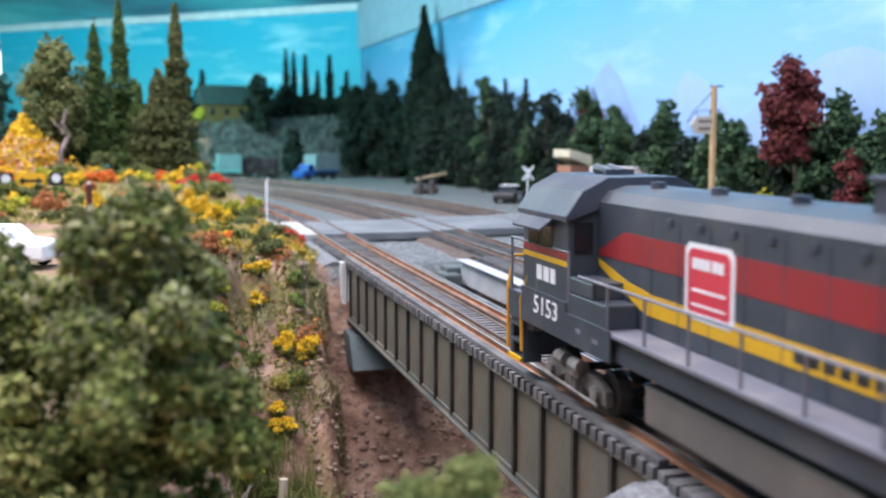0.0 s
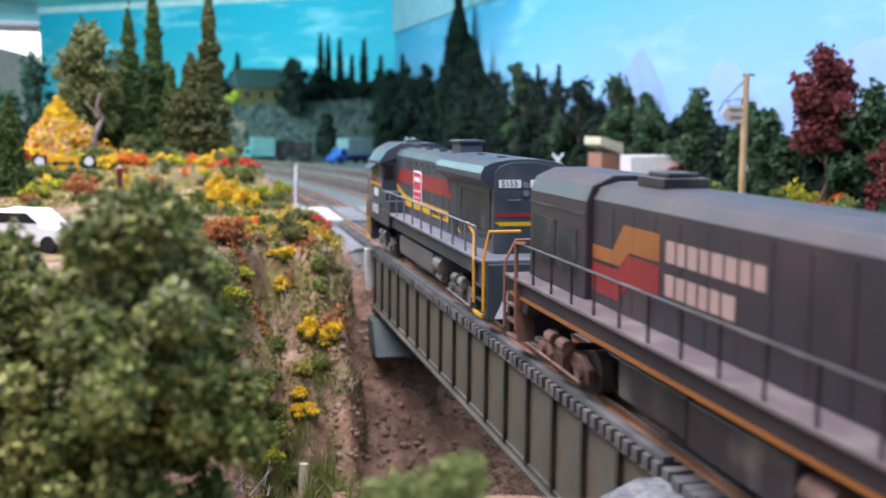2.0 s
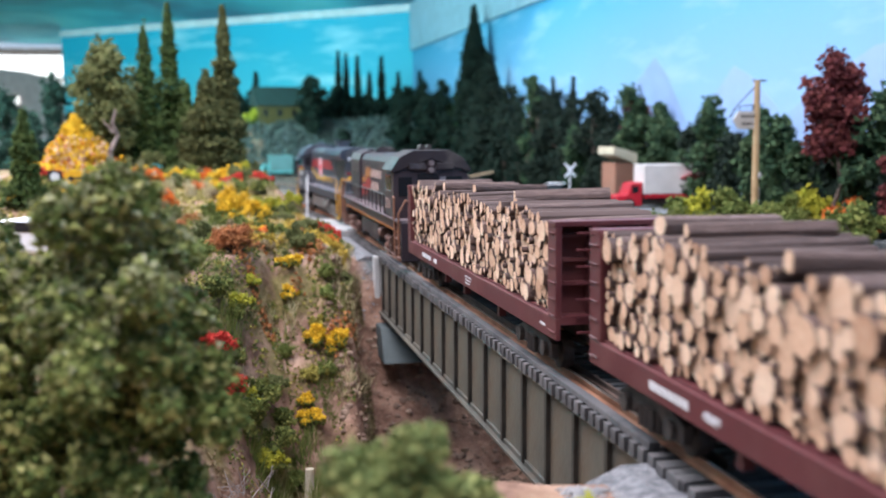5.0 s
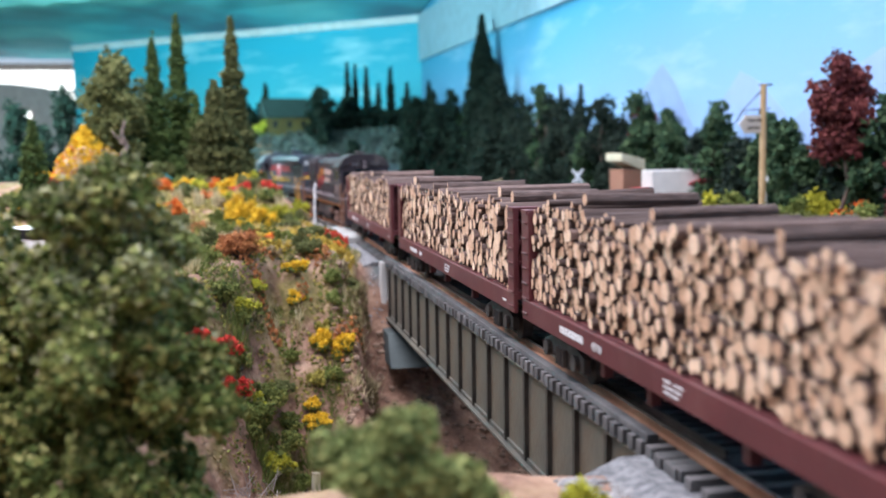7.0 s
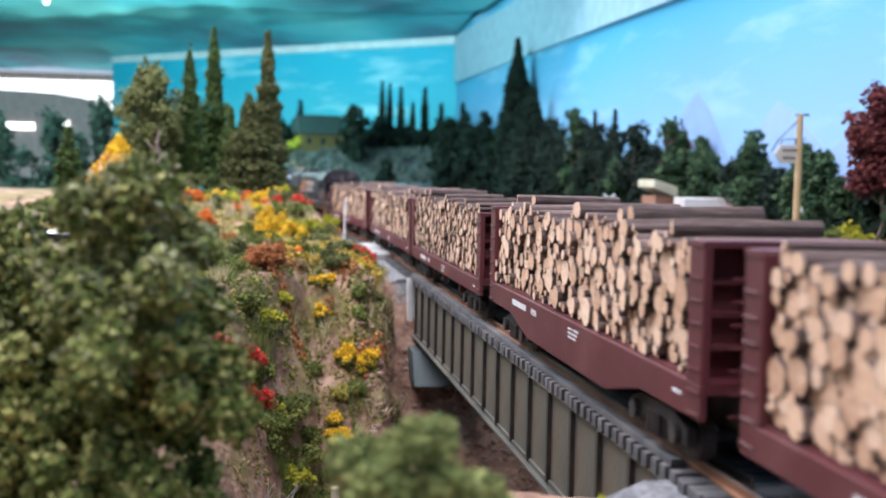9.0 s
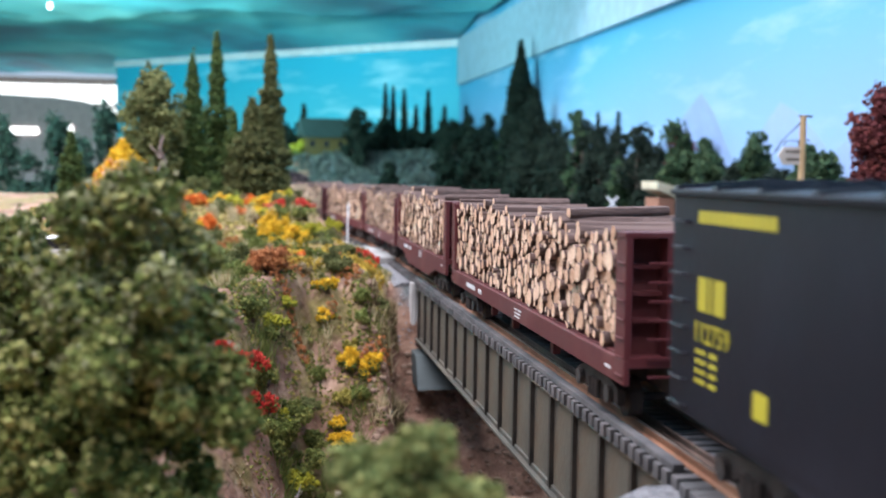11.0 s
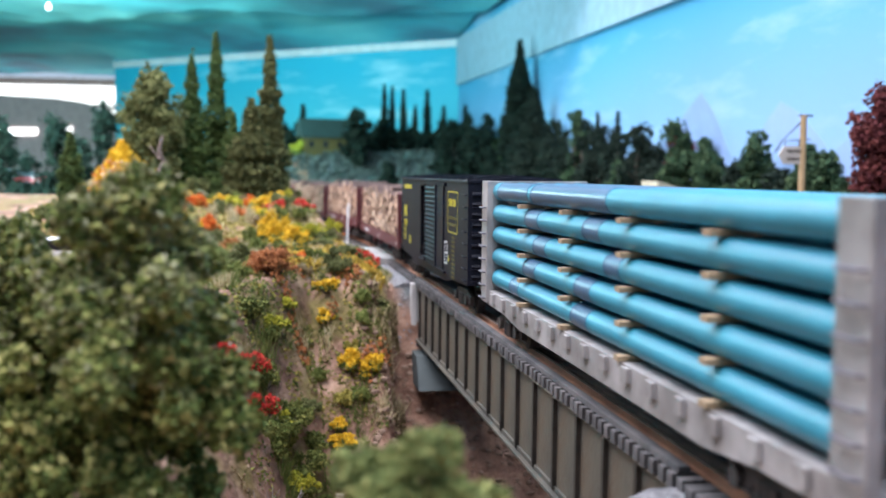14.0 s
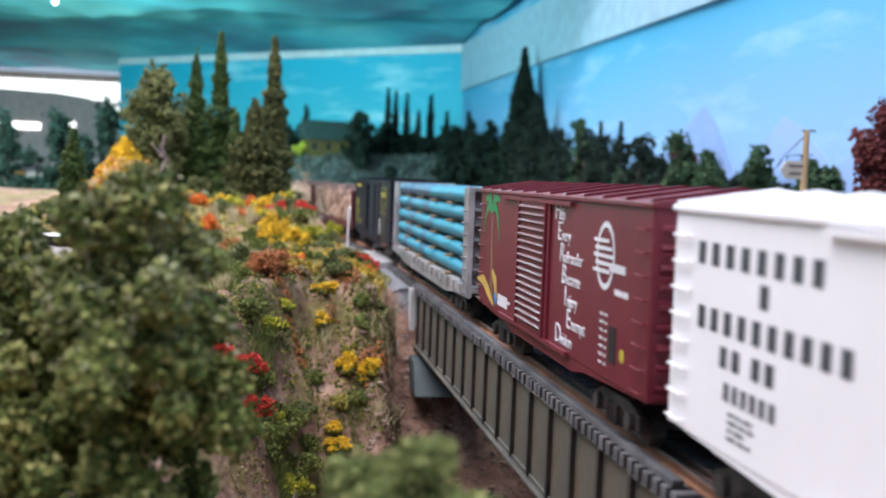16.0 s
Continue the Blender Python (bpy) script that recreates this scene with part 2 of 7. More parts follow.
# ---- building helpers (centimetres) ----
class Shape:
    """Collects vertices and faces of one mesh."""

    def __init__(self):
        self.v, self.f = [], []

    def add(self, vs, fs):
        n = len(self.v)
        self.v.extend(tuple(p) for p in vs)
        self.f.extend(tuple(i + n for i in q) for q in fs)
        return self

    def box(self, x0, x1, y0, y1, z0, z1):
        return self.add([(x0, y0, z0), (x1, y0, z0), (x1, y1, z0), (x0, y1, z0), (x0, y0, z1), (x1, y0, z1), (x1, y1, z1), (x0, y1, z1)],
                        [(0, 3, 2, 1), (4, 5, 6, 7), (0, 1, 5, 4), (1, 2, 6, 5), (2, 3, 7, 6), (3, 0, 4, 7)])

    def rod(self, a, b, r, n=8, r2=None):
        a, b = Vector(a), Vector(b)
        q = (b - a).to_track_quat("Z", "Y")
        r2 = r if r2 is None else r2
        ring = [(math.cos(2 * math.pi * i / n), math.sin(2 * math.pi * i / n)) for i in range(n)]
        vs = [a + q @ Vector((c * r, s * r, 0)) for c, s in ring] + [b + q @ Vector((c * r2, s * r2, 0)) for c, s in ring]
        fs = [(i, (i + 1) % n, n + (i + 1) % n, n + i) for i in range(n)] + [tuple(reversed(range(n))), tuple(range(n, 2 * n))]
        return self.add(vs, fs)

    def path(self, pts, r, n=6):
        """One bent tube through the points."""
        pts = [Vector(p) for p in pts]
        q, last, vs = None, None, []
        for i, p in enumerate(pts):
            d = (pts[min(i + 1, len(pts) - 1)] - pts[max(i - 1, 0)]).normalized()
            q = d.to_track_quat("Z", "Y") if q is None else last.rotation_difference(d) @ q
            last = d
            vs += [p + q @ Vector((r * math.cos(2 * math.pi * k / n), r * math.sin(2 * math.pi * k / n), 0)) for k in range(n)]
        m = len(pts)
        return self.add(vs, [(j * n + k, j * n + (k + 1) % n, (j + 1) * n + (k + 1) % n, (j + 1) * n + k) for j in range(m - 1) for k in range(n)] + [tuple(reversed(range(n))), tuple(range((m - 1) * n, m * n))])

    def prism_y(self, prof, y0, y1):
        """Profile of (x, z) points swept from y0 to y1."""
        n = len(prof)
        vs = [(x, y0, z) for x, z in prof] + [(x, y1, z) for x, z in prof]
        return self.add(vs, [(i, (i + 1) % n, n + (i + 1) % n, n + i) for i in range(n)] + [tuple(reversed(range(n))), tuple(range(n, 2 * n))])

    def prism_x(self, prof, x0, x1):
        """Profile of (y, z) points swept from x0 to x1."""
        n = len(prof)
        vs = [(x0, y, z) for y, z in prof] + [(x1, y, z) for y, z in prof]
        return self.add(vs, [(i, (i + 1) % n, n + (i + 1) % n, n + i) for i in range(n)] + [tuple(reversed(range(n))), tuple(range(n, 2 * n))])


def mesh_of(name, sh, mat):
    me = bpy.data.meshes.new(name)
    me.from_pydata([(x * K, y * K, z * K) for x, y, z in sh.v], [], sh.f)
    bm = bmesh.new()
    bm.from_mesh(me)
    bmesh.ops.recalc_face_normals(bm, faces=bm.faces)
    bm.to_mesh(me)
    bm.free()
    me.materials.append(mat)
    return me


def part(name, sh, mat, parent=None, label="", bevel=0.0, smooth=False):
    ob = new(name, mesh_of(name, sh, mat))
    if parent:
        ob.parent = parent
    if smooth:
        ob.data.polygons.foreach_set("use_smooth", [True] * len(ob.data.polygons))
    if bevel:
        b = ob.modifiers.new("bevel", "BEVEL")
        b.width, b.segments, b.limit_method, b.angle_limit = bevel * K, 2, "ANGLE", radians(40)
    return tagged(ob, label)


def parts(name, sh, mat, parent=None, label="", bevel=0.0):
    """One part for every piece of the shape: faces that touch or overlap stay together."""
    root = list(range(len(sh.v)))

    def find(i):
        while root[i] != i:
            root[i] = root[root[i]]
            i = root[i]
        return i
    for f in sh.f:
        for i in f[1:]:
            root[find(i)] = find(f[0])
    sets = collections.defaultdict(list)
    for i in range(len(sh.v)):
        sets[find(i)].append(i)
    groups = []
    for idx in sets.values():
        p = np.array([sh.v[i] for i in idx])
        lo, hi = p.min(0) - 0.004, p.max(0) + 0.004
        touching = [g for g in groups if (g[0] <= hi).all() and (g[1] >= lo).all()]
        groups = [g for g in groups if not ((g[0] <= hi).all() and (g[1] >= lo).all())]
        for g in touching:
            lo, hi, idx = np.minimum(lo, g[0]), np.maximum(hi, g[1]), idx + g[2]
        groups.append((lo, hi, idx))
    for _lo, _hi, idx in groups:
        at = {i: k for k, i in enumerate(idx)}
        one = Shape()
        one.v, one.f = [sh.v[i] for i in idx], [tuple(at[i] for i in f) for f in sh.f if f[0] in at]
        part(name, one, mat, parent, label, bevel)


def thing(name, label, category, at=(0, 0, 0), rz=0.0, group="", kind=""):
    ob = new(name)
    ob.empty_display_size = 0.01
    ob.matrix_world = pose(at[0] * K, at[1] * K, at[2] * K, 0, 0, rz)
    return tagged(ob, label, category, group, kind)


def fast_mesh(name, vs, fs, mat):
    """Many small loose pieces from arrays: vs (n,3) in cm, fs (m,k)."""
    me = bpy.data.meshes.new(name)
    me.from_pydata((np.asarray(vs) * K).tolist(), [], np.asarray(fs).tolist())
    me.materials.append(mat)
    return me


def clumps(points, size, seed=0, flat=1.0):
    """A small crumpled tetrahedron of foam at every point."""
    rng = np.random.default_rng(seed)
    n = len(points)
    base = np.array([(1, 1, 1), (1, -1, -1), (-1, 1, -1), (-1, -1, 1)], float) / 1.7
    q = rng.normal(size=(n, 4))
    q /= np.linalg.norm(q, axis=1)[:, None]
    w, x, y, z = q.T
    R = np.stack([1 - 2 * (y * y + z * z), 2 * (x * y - z * w), 2 * (x * z + y * w), 2 * (x * y + z * w), 1 - 2 * (x * x + z * z), 2 * (y * z - x * w),
                  2 * (x * z - y * w), 2 * (y * z + x * w), 1 - 2 * (x * x + y * y)], 1).reshape(n, 3, 3)
    s = size * rng.uniform(0.5, 1.35, (n, 1, 1))
    b = base[None] * rng.uniform(0.55, 1.3, (n, 4, 3)) * s
    v = np.einsum("nij,nkj->nki", R, b) * np.array([1, 1, flat]) + np.asarray(points)[:, None, :]
    f = np.array([(0, 1, 2), (0, 3, 1), (0, 2, 3), (1, 3, 2)])[None] + 4 * np.arange(n)[:, None, None]
    return v.reshape(-1, 3), f.reshape(-1, 3)


def in_balls(balls, n, seed=0, shell=0.55):
    """n points in the outer parts of many small balls (x, y, z, r)."""
    rng = np.random.default_rng(seed)
    b = np.array(balls)
    w = b[:, 3] ** 2
    k = rng.choice(len(b), n, p=w / w.sum())
    d = rng.normal(size=(n, 3))
    d /= np.linalg.norm(d, axis=1)[:, None]
    r = b[k, 3] * rng.uniform(shell, 1.0, n) * (1 + 0.12 * rng.normal(size=n))
    return b[k, :3] + d * r[:, None]


def foliage_object(name, pts, size, mat, seed, parent=None, flat=1.0):
    v, f = clumps(pts, size, seed, flat)
    ob = new(name, fast_mesh(name, v, f, mat))
    if parent:
        ob.parent = parent
    return ob


def letters(name, text, height, mat, parent, m, label="", squeeze=1.0, thick=0.006):
    """Painted characters as a thin mesh; m places the text's own plane (x along the line, y up) in cm."""
    cu = bpy.data.curves.new(name, "FONT")
    cu.body, cu.size, cu.extrude, cu.resolution_u = text, height * 1.38, thick, 2
    tmp = bpy.data.objects.new(name, cu)
    me = bpy.data.meshes.new_from_object(tmp)
    bpy.data.objects.remove(tmp)
    me.name = name
    me.transform(Matrix.Scale(K, 4) @ m @ Matrix.Diagonal((squeeze, 1, 1, 1)))
    me.materials.clear()
    me.materials.append(mat)
    ob = new(name, me)
    ob.parent = parent
    return tagged(ob, label)


def side_plane(x, y, z):
    """Lettering plane on a car's left side: reads from the far end towards the near one."""
    return Matrix.Translation((x, y, z)) @ Matrix(((0, 0, -1, 0), (-1, 0, 0, 0), (0, 1, 0, 0), (0, 0, 0, 1)))


def bars(sh, x, y, z, widths, h, gap=0.06, d=0.006):
    """A row of plain blocks in place of lettering, from y towards smaller y on the plane x."""
    for w in widths:
        if w > 0:
            sh.box(x - d, x + 0.002, y - w, y, z, z + h)
        y -= abs(w) + gap
    return sh


# ---- the track's plan: straight over the bridge, then curving left behind the hill ----
S1, R1, S2, R2 = 62.0, 300.0, 130.0, 85.0


def along(s, off=0.0):
    """Place (x, y) and heading (radians, left positive) at s cm along the main track; off: to the right."""
    if s <= S1:
        x, y, a = 0.0, s, 0.0
    elif s <= S2:
        a = (s - S1) / R1
        x, y = -R1 * (1 - math.cos(a)), S1 + R1 * math.sin(a)
    else:
        a1 = (S2 - S1) / R1
        x1, y1 = -R1 * (1 - math.cos(a1)), S1 + R1 * math.sin(a1)
        b = (s - S2) / R2
        a = a1 + b
        x = x1 - R2 * (math.cos(a1) - math.cos(a))
        y = y1 + R2 * (math.sin(a) - math.sin(a1))
    return x + off * math.cos(a), y + off * math.sin(a), a


def sweep(sh, prof, s_list, off, closed=True):
    """Sweeps a profile of (x, z) along the track."""
    n = len(prof)
    vs = []
    for s in s_list:
        x, y, a = along(s, off)
        vs += [(x + px * math.cos(a), y + px * math.sin(a), pz) for px, pz in prof]
    fs = []
    for j in range(len(s_list) - 1):
        for i in range(n if closed else n - 1):
            fs.append((j * n + i, j * n + (i + 1) % n, (j + 1) * n + (i + 1) % n, (j + 1) * n + i))
    if closed:
        fs += [tuple(range(n)), tuple(range((len(s_list) - 1) * n, len(s_list) * n))]
    return sh.add(vs, fs)


def smooth01(x):
    x = np.clip(x, 0, 1)
    return x * x * (3 - 2 * x)


def lumps(x, y, f, seed=0.0):
    return noise.noise(Vector((x * f + seed, y * f - seed, seed * 0.37)))


TRACK_X = [(along(i * 1.0)[1], along(i * 1.0)[0]) for i in range(0, 190)]


def track_x(y):
    """Where the main track lies at that y."""
    if y <= S1:
        return 0.0
    return float(np.interp(y, [p[0] for p in TRACK_X], [p[1] for p in TRACK_X]))


def ground_height(x, y):
    """The modelled landscape: a plateau cut by the gully under the bridge, a hill to the left of the track, a slope at the back."""
    flat = -0.62
    dx = x - track_x(y)
    left = float(smooth01((-2.3 - dx) / 2.6))
    hill = left * (1.15 + 2.35 * float(smooth01((y - 54) / 42.0))) * float(smooth01((121 - y) / 14.0))
    if y < 30:
        hill = left * 0.2
    z = flat + hill
    z += 9.2 * float(smooth01((y - 170) / 15.0)) * float(smooth01((x + 12) / 9.0))
    edge = 49.6 + 2.9 * float(smooth01((x + 3.9) / 1.4)) + 0.9 * lumps(x, 3.0, 0.22, 4.0) - 2.3 * max(0.0, -6.6 - x)
    far = 9.4 * float(np.clip((edge + 0.3 - y) / (10.5 if x < -3.2 else 7.5), 0, 1)) ** (1.25 if x < -3.2 else 0.95)
    near = 9.2 * float(np.clip((y - 16.3) / 5.0, 0, 1))
    drop = max(0.0, min(far, near))
    z -= drop
    if drop > 0.05 or left > 0.3:
        rough = min(1.0, drop / 1.5) * 0.75 + 0.12 * left
        if drop > 0.05 and x < -2.5:
            z += min(1.0, drop / 1.2) * min(1.0, (-2.5 - x) / 0.9) * 1.1 * (abs(noise.noise(Vector((x * 0.75, y * 0.13, 5.0)))) * 2.0 - 0.55)
        z += rough * (lumps(x, y, 0.33, 7) + 0.55 * lumps(x, y, 0.9, 11) + 0.3 * lumps(x, y, 2.2, 3))
    if y > 150:
        z += 0.5 * lumps(x, y, 0.15, 2)
    return z


def axis_steps(*spans):
    out = []
    for a, b, d in spans:
        out += list(np.arange(a, b - 1e-6, d))
    return out + [spans[-1][1]]


def build_ground():
    xs = axis_steps((-150, -40, 10), (-40, -14, 1.3), (-14, 4, 0.26), (4, 34, 1.0), (34, 60, 13))
    ys = axis_steps((-260, 0, 20), (0, 34, 1.0), (34, 54, 0.26), (54, 100, 1.0), (100, 160, 3.0), (160, 200, 2.0), (200, 300, 10.0))
    vs = [(x, y, ground_height(x, y)) for y in ys for x in xs]
    n = len(xs)
    fs = [(j * n + i, j * n + i + 1, (j + 1) * n + i + 1, (j + 1) * n + i) for j in range(len(ys) - 1) for i in range(n - 1)]
    m = bpy.data.materials.new("modelled_soil")
    m.use_nodes = True
    nt = m.node_tree
    b = nt.nodes["Principled BSDF"]
    b.inputs["Roughness"].default_value, b.inputs["Specular IOR Level"].default_value = 0.95, 0.15
    tc = nt.nodes.new("ShaderNodeTexCoord")

    def noise_ramp(scale, stops, detail=8):
        nz = nt.nodes.new("ShaderNodeTexNoise")
        nz.inputs["Scale"].default_value, nz.inputs["Detail"].default_value, nz.inputs["Roughness"].default_value = scale, detail, 0.65
        nt.links.new(tc.outputs["Object"], nz.inputs["Vector"])
        r = nt.nodes.new("ShaderNodeValToRGB")
        e = r.color_ramp.elements
        e[0].position, e[0].color = stops[0][0], (*stops[0][1], 1)
        e[1].position, e[1].color = stops[-1][0], (*stops[-1][1], 1)
        for p, c in stops[1:-1]:
            e.new(p).color = (*c, 1)
        nt.links.new(nz.outputs["Fac"], r.inputs["Fac"])
        return r.outputs["Color"], nz.outputs["Fac"]

    soil, _ = noise_ramp(70, [(0.3, (0.09, 0.052, 0.038)), (0.5, (0.25, 0.15, 0.108)), (0.7, (0.44, 0.30, 0.22))])
    turf, _ = noise_ramp(160, [(0.3, (0.07, 0.065, 0.025)), (0.5, (0.17, 0.14, 0.055)), (0.72, (0.34, 0.27, 0.13))])
    gravel, _ = noise_ramp(420, [(0.3, (0.055, 0.065, 0.068)), (0.5, (0.105, 0.12, 0.122)), (0.72, (0.20, 0.21, 0.215))], 4)
    patch = nt.nodes.new("ShaderNodeTexNoise")
    patch.inputs["Scale"].default_value, patch.inputs["Detail"].default_value = 26, 6
    nt.links.new(tc.outputs["Object"], patch.inputs["Vector"])
    sep = nt.nodes.new("ShaderNodeSeparateXYZ")
    nt.links.new(tc.outputs["Object"], sep.inputs[0])

    def ranged(sock, a, b2):
        r = nt.nodes.new("ShaderNodeMapRange")
        r.inputs["From Min"].default_value, r.inputs["From Max"].default_value = a, b2
        nt.links.new(sock, r.inputs["Value"])
        return r.outputs["Result"]

    def mix(fac, a, c):
        x = nt.nodes.new("ShaderNodeMix")
        x.data_type = "RGBA"
        nt.links.new(fac, x.inputs[0])
        nt.links.new(a, x.inputs[6])
        nt.links.new(c, x.inputs[7])
        return x.outputs[2]

    def maths(op, a, c):
        x = nt.nodes.new("ShaderNodeMath")
        x.operation, x.use_clamp = op, True
        nt.links.new(a, x.inputs[0])
        nt.links.new(c, x.inputs[1])
        return x.outputs[0]

    grassy = maths("MULTIPLY", ranged(patch.outputs["Fac"], 0.49, 0.60), ranged(sep.outputs["X"], -0.03, -0.055))
    col = mix(grassy, soil, turf)
    stony = maths("MULTIPLY", ranged(sep.outputs["X"], -0.026, -0.018), ranged(sep.outputs["Z"], -0.02, -0.009))
    col = mix(stony, col, gravel)
    nt.links.new(col, b.inputs["Base Color"])
    bn = nt.nodes.new("ShaderNodeTexNoise")
    bn.inputs["Scale"].default_value, bn.inputs["Detail"].default_value = 450, 6
    nt.links.new(tc.outputs["Object"], bn.inputs["Vector"])
    bp = nt.nodes.new("ShaderNodeBump")
    bp.inputs["Strength"].default_value, bp.inputs["Distance"].default_value = 0.9, 0.0015
    nt.links.new(bn.outputs["Fac"], bp.inputs["Height"])
    nt.links.new(bp.outputs["Normal"], b.inputs["Normal"])
    sh = Shape()
    sh.v, sh.f = vs, fs
    g = part("ground", sh, m, smooth=True)
    tagged(g, "brown soil and turf landscape with a gully under the bridge", "ground", kind="structure")


build_ground()


# ---- painted backdrop walls and the soffit ----
def sky_paint(name, low, high, cloud, z0, z1):
    m = bpy.data.materials.new(name)
    m.use_nodes = True
    nt = m.node_tree
    b = nt.nodes["Principled BSDF"]
    b.inputs["Roughness"].default_value = 0.7
    tc = nt.nodes.new("ShaderNodeTexCoord")
    sep = nt.nodes.new("ShaderNodeSeparateXYZ")
    nt.links.new(tc.outputs["Object"], sep.inputs[0])
    r = nt.nodes.new("ShaderNodeMapRange")
    r.inputs["From Min"].default_value, r.inputs["From Max"].default_value = z0 * K, z1 * K
    nt.links.new(sep.outputs["Z"], r.inputs["Value"])
    mx = nt.nodes.new("ShaderNodeMix")
    mx.data_type = "RGBA"
    mx.inputs[6].default_value, mx.inputs[7].default_value = (*low, 1), (*high, 1)
    nt.links.new(r.outputs["Result"], mx.inputs[0])
    mp = nt.nodes.new("ShaderNodeMapping")
    mp.inputs["Scale"].default_value = (3.0, 3.0, 15.0)
    nt.links.new(tc.outputs["Object"], mp.inputs["Vector"])
    nz = nt.nodes.new("ShaderNodeTexNoise")
    nz.inputs["Scale"].default_value, nz.inputs["Detail"].default_value, nz.inputs["Roughness"].default_value = 1.6, 5, 0.6
    nt.links.new(mp.outputs["Vector"], nz.inputs["Vector"])
    c = nt.nodes.new("ShaderNodeMapRange")
    c.inputs["From Min"].default_value, c.inputs["From Max"].default_value, c.inputs["To Max"].default_value = 0.52, 0.78, 0.75
    nt.links.new(nz.outputs["Fac"], c.inputs["Value"])
    m2 = nt.nodes.new("ShaderNodeMix")
    m2.data_type = "RGBA"
    m2.inputs[7].default_value = (*cloud, 1)
    nt.links.new(c.outputs["Result"], m2.inputs[0])
    nt.links.new(mx.outputs[2], m2.inputs[6])
    nt.links.new(m2.outputs[2], b.inputs["Base Color"])
    return m


# the far wall's cyan light is mixed into its sky colours
M_SKY_FAR = sky_paint("sky_paint_cyan_lit", (0.072, 0.46, 0.55), (0.008, 0.375, 0.54), (0.45, 0.78, 0.84), 8, 26)
M_SKY_RIGHT = sky_paint("sky_paint_pale", (0.25, 0.42, 0.68), (0.028, 0.29, 0.48), (0.36, 0.55, 0.71), 6, 23)
# dark to bright turquoise noise colours in the ceiling's lit patches and dim creases
M_SOFFIT = material("ceiling_sheeting_lit", [(0.10, 0.30, 0.40), (0.13, 0.68, 0.76), (0.26, 0.88, 0.90)], 0.75, scale=3.2, bump=0.1)
M_FASCIA = paint("fascia_board", (0.27, 0.44, 0.54), 0.6)
M_TRIM = paint("soffit_trim", (0.55, 0.66, 0.70), 0.6)
CORNER = (27.7, 205.0)
TOP = 31.2


def right_wall_x(y):
    return 27.7 + 0.033 * (205.0 - y)


def far_wall(k):
    """A point along the far wall: 0 at the corner, 1 near its left end."""
    return 27.7 - 64.7 * k, 205.0 + 55.3 * k


def build_walls():
    w = Shape()
    y0, y1 = -260.0, 206.0
    a, b = (right_wall_x(y0), y0), (right_wall_x(y1), y1)
    w.add([(a[0], a[1], -12), (b[0], b[1], -12), (b[0], b[1], TOP + 60), (a[0], a[1], TOP + 60),
           (a[0] + 3, a[1], -12), (b[0] + 3, b[1], -12), (b[0] + 3, b[1], TOP + 60), (a[0] + 3, a[1], TOP + 60)],
          [(0, 1, 2, 3), (4, 7, 6, 5), (0, 4, 5, 1), (3, 2, 6, 7), (0, 3, 7, 4), (1, 5, 6, 2)])
    tagged(part("wall_east", w, M_SKY_RIGHT), "wall painted as a pale blue sky with clouds", "wall", kind="structure")
    w = Shape()
    (ax, ay), (bx, by) = far_wall(0), far_wall(1.13)
    dx, dy = 1.9, 2.3
    w.add([(ax, ay, -12), (bx, by, -12), (bx, by, TOP + 3), (ax, ay, TOP + 3), (ax + dx, ay + dy, -12), (bx + dx, by + dy, -12), (bx + dx, by + dy, TOP + 3), (ax + dx, ay + dy, TOP + 3)],
          [(0, 1, 2, 3), (4, 7, 6, 5), (0, 4, 5, 1), (3, 2, 6, 7), (0, 3, 7, 4), (1, 5, 6, 2)])
    tagged(part("wall_north", w, M_SKY_FAR), "wall painted as a sky, with the turquoise light on it put into the colour", "wall", kind="structure")
    # soffit over the far end of the room, with a pale trim along the far wall
    s = Shape()
    xs, ys = np.arange(-160, 27.6, 1.5), np.arange(120, 330.1, 1.5)

    def sag(x, y):
        """Sheeting slung in loose folds: broad bays, long drapes and a few sharp creases."""
        q = noise.noise(Vector((x * 0.02, y * 0.035, 1.0)))
        w = x * 0.35 + y * 0.9 + 14 * noise.noise(Vector((x * 0.03, y * 0.03, 6.0)))
        crease = abs(math.sin(w * 0.075)) ** 0.5
        fine = abs(noise.noise(Vector((x * 0.09, y * 0.05, 9.0))))
        fade = min(1.0, max(0.0, -((x - 27.7) * 55.3 + (y - 205) * 64.7) / 85.1 / 16.0)) if x > -46 else 1.0
        return TOP + 0.12 + fade * (1.2 * (0.5 + 0.5 * q) + 1.3 * crease + 1.1 * fine)
    n = len(xs)
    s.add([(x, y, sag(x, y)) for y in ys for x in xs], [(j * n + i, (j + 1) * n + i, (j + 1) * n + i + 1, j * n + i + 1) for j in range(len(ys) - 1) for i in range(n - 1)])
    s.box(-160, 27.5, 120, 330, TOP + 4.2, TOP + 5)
    tagged(part("ceiling", s, M_SOFFIT, smooth=True), "sheeting slung in folds under the ceiling, its turquoise glow put into the colour", "ceiling", kind="structure")
    t = Shape()
    (ax, ay), (bx, by) = far_wall(-0.0), far_wall(1.13)
    t.add([(ax - .3, ay - .4, TOP - 1.4), (bx - .3, by - .4, TOP - 1.4), (bx - .3, by - .4, TOP), (ax - .3, ay - .4, TOP),
           (ax - .02, ay - .02, TOP - 1.4), (bx - .02, by - .02, TOP - 1.4), (bx - .02, by - .02, TOP), (ax - .02, ay - .02, TOP)],
          [(0, 1, 2, 3), (4, 7, 6, 5), (0, 4, 5, 1), (3, 2, 6, 7), (0, 3, 7, 4), (1, 5, 6, 2)])
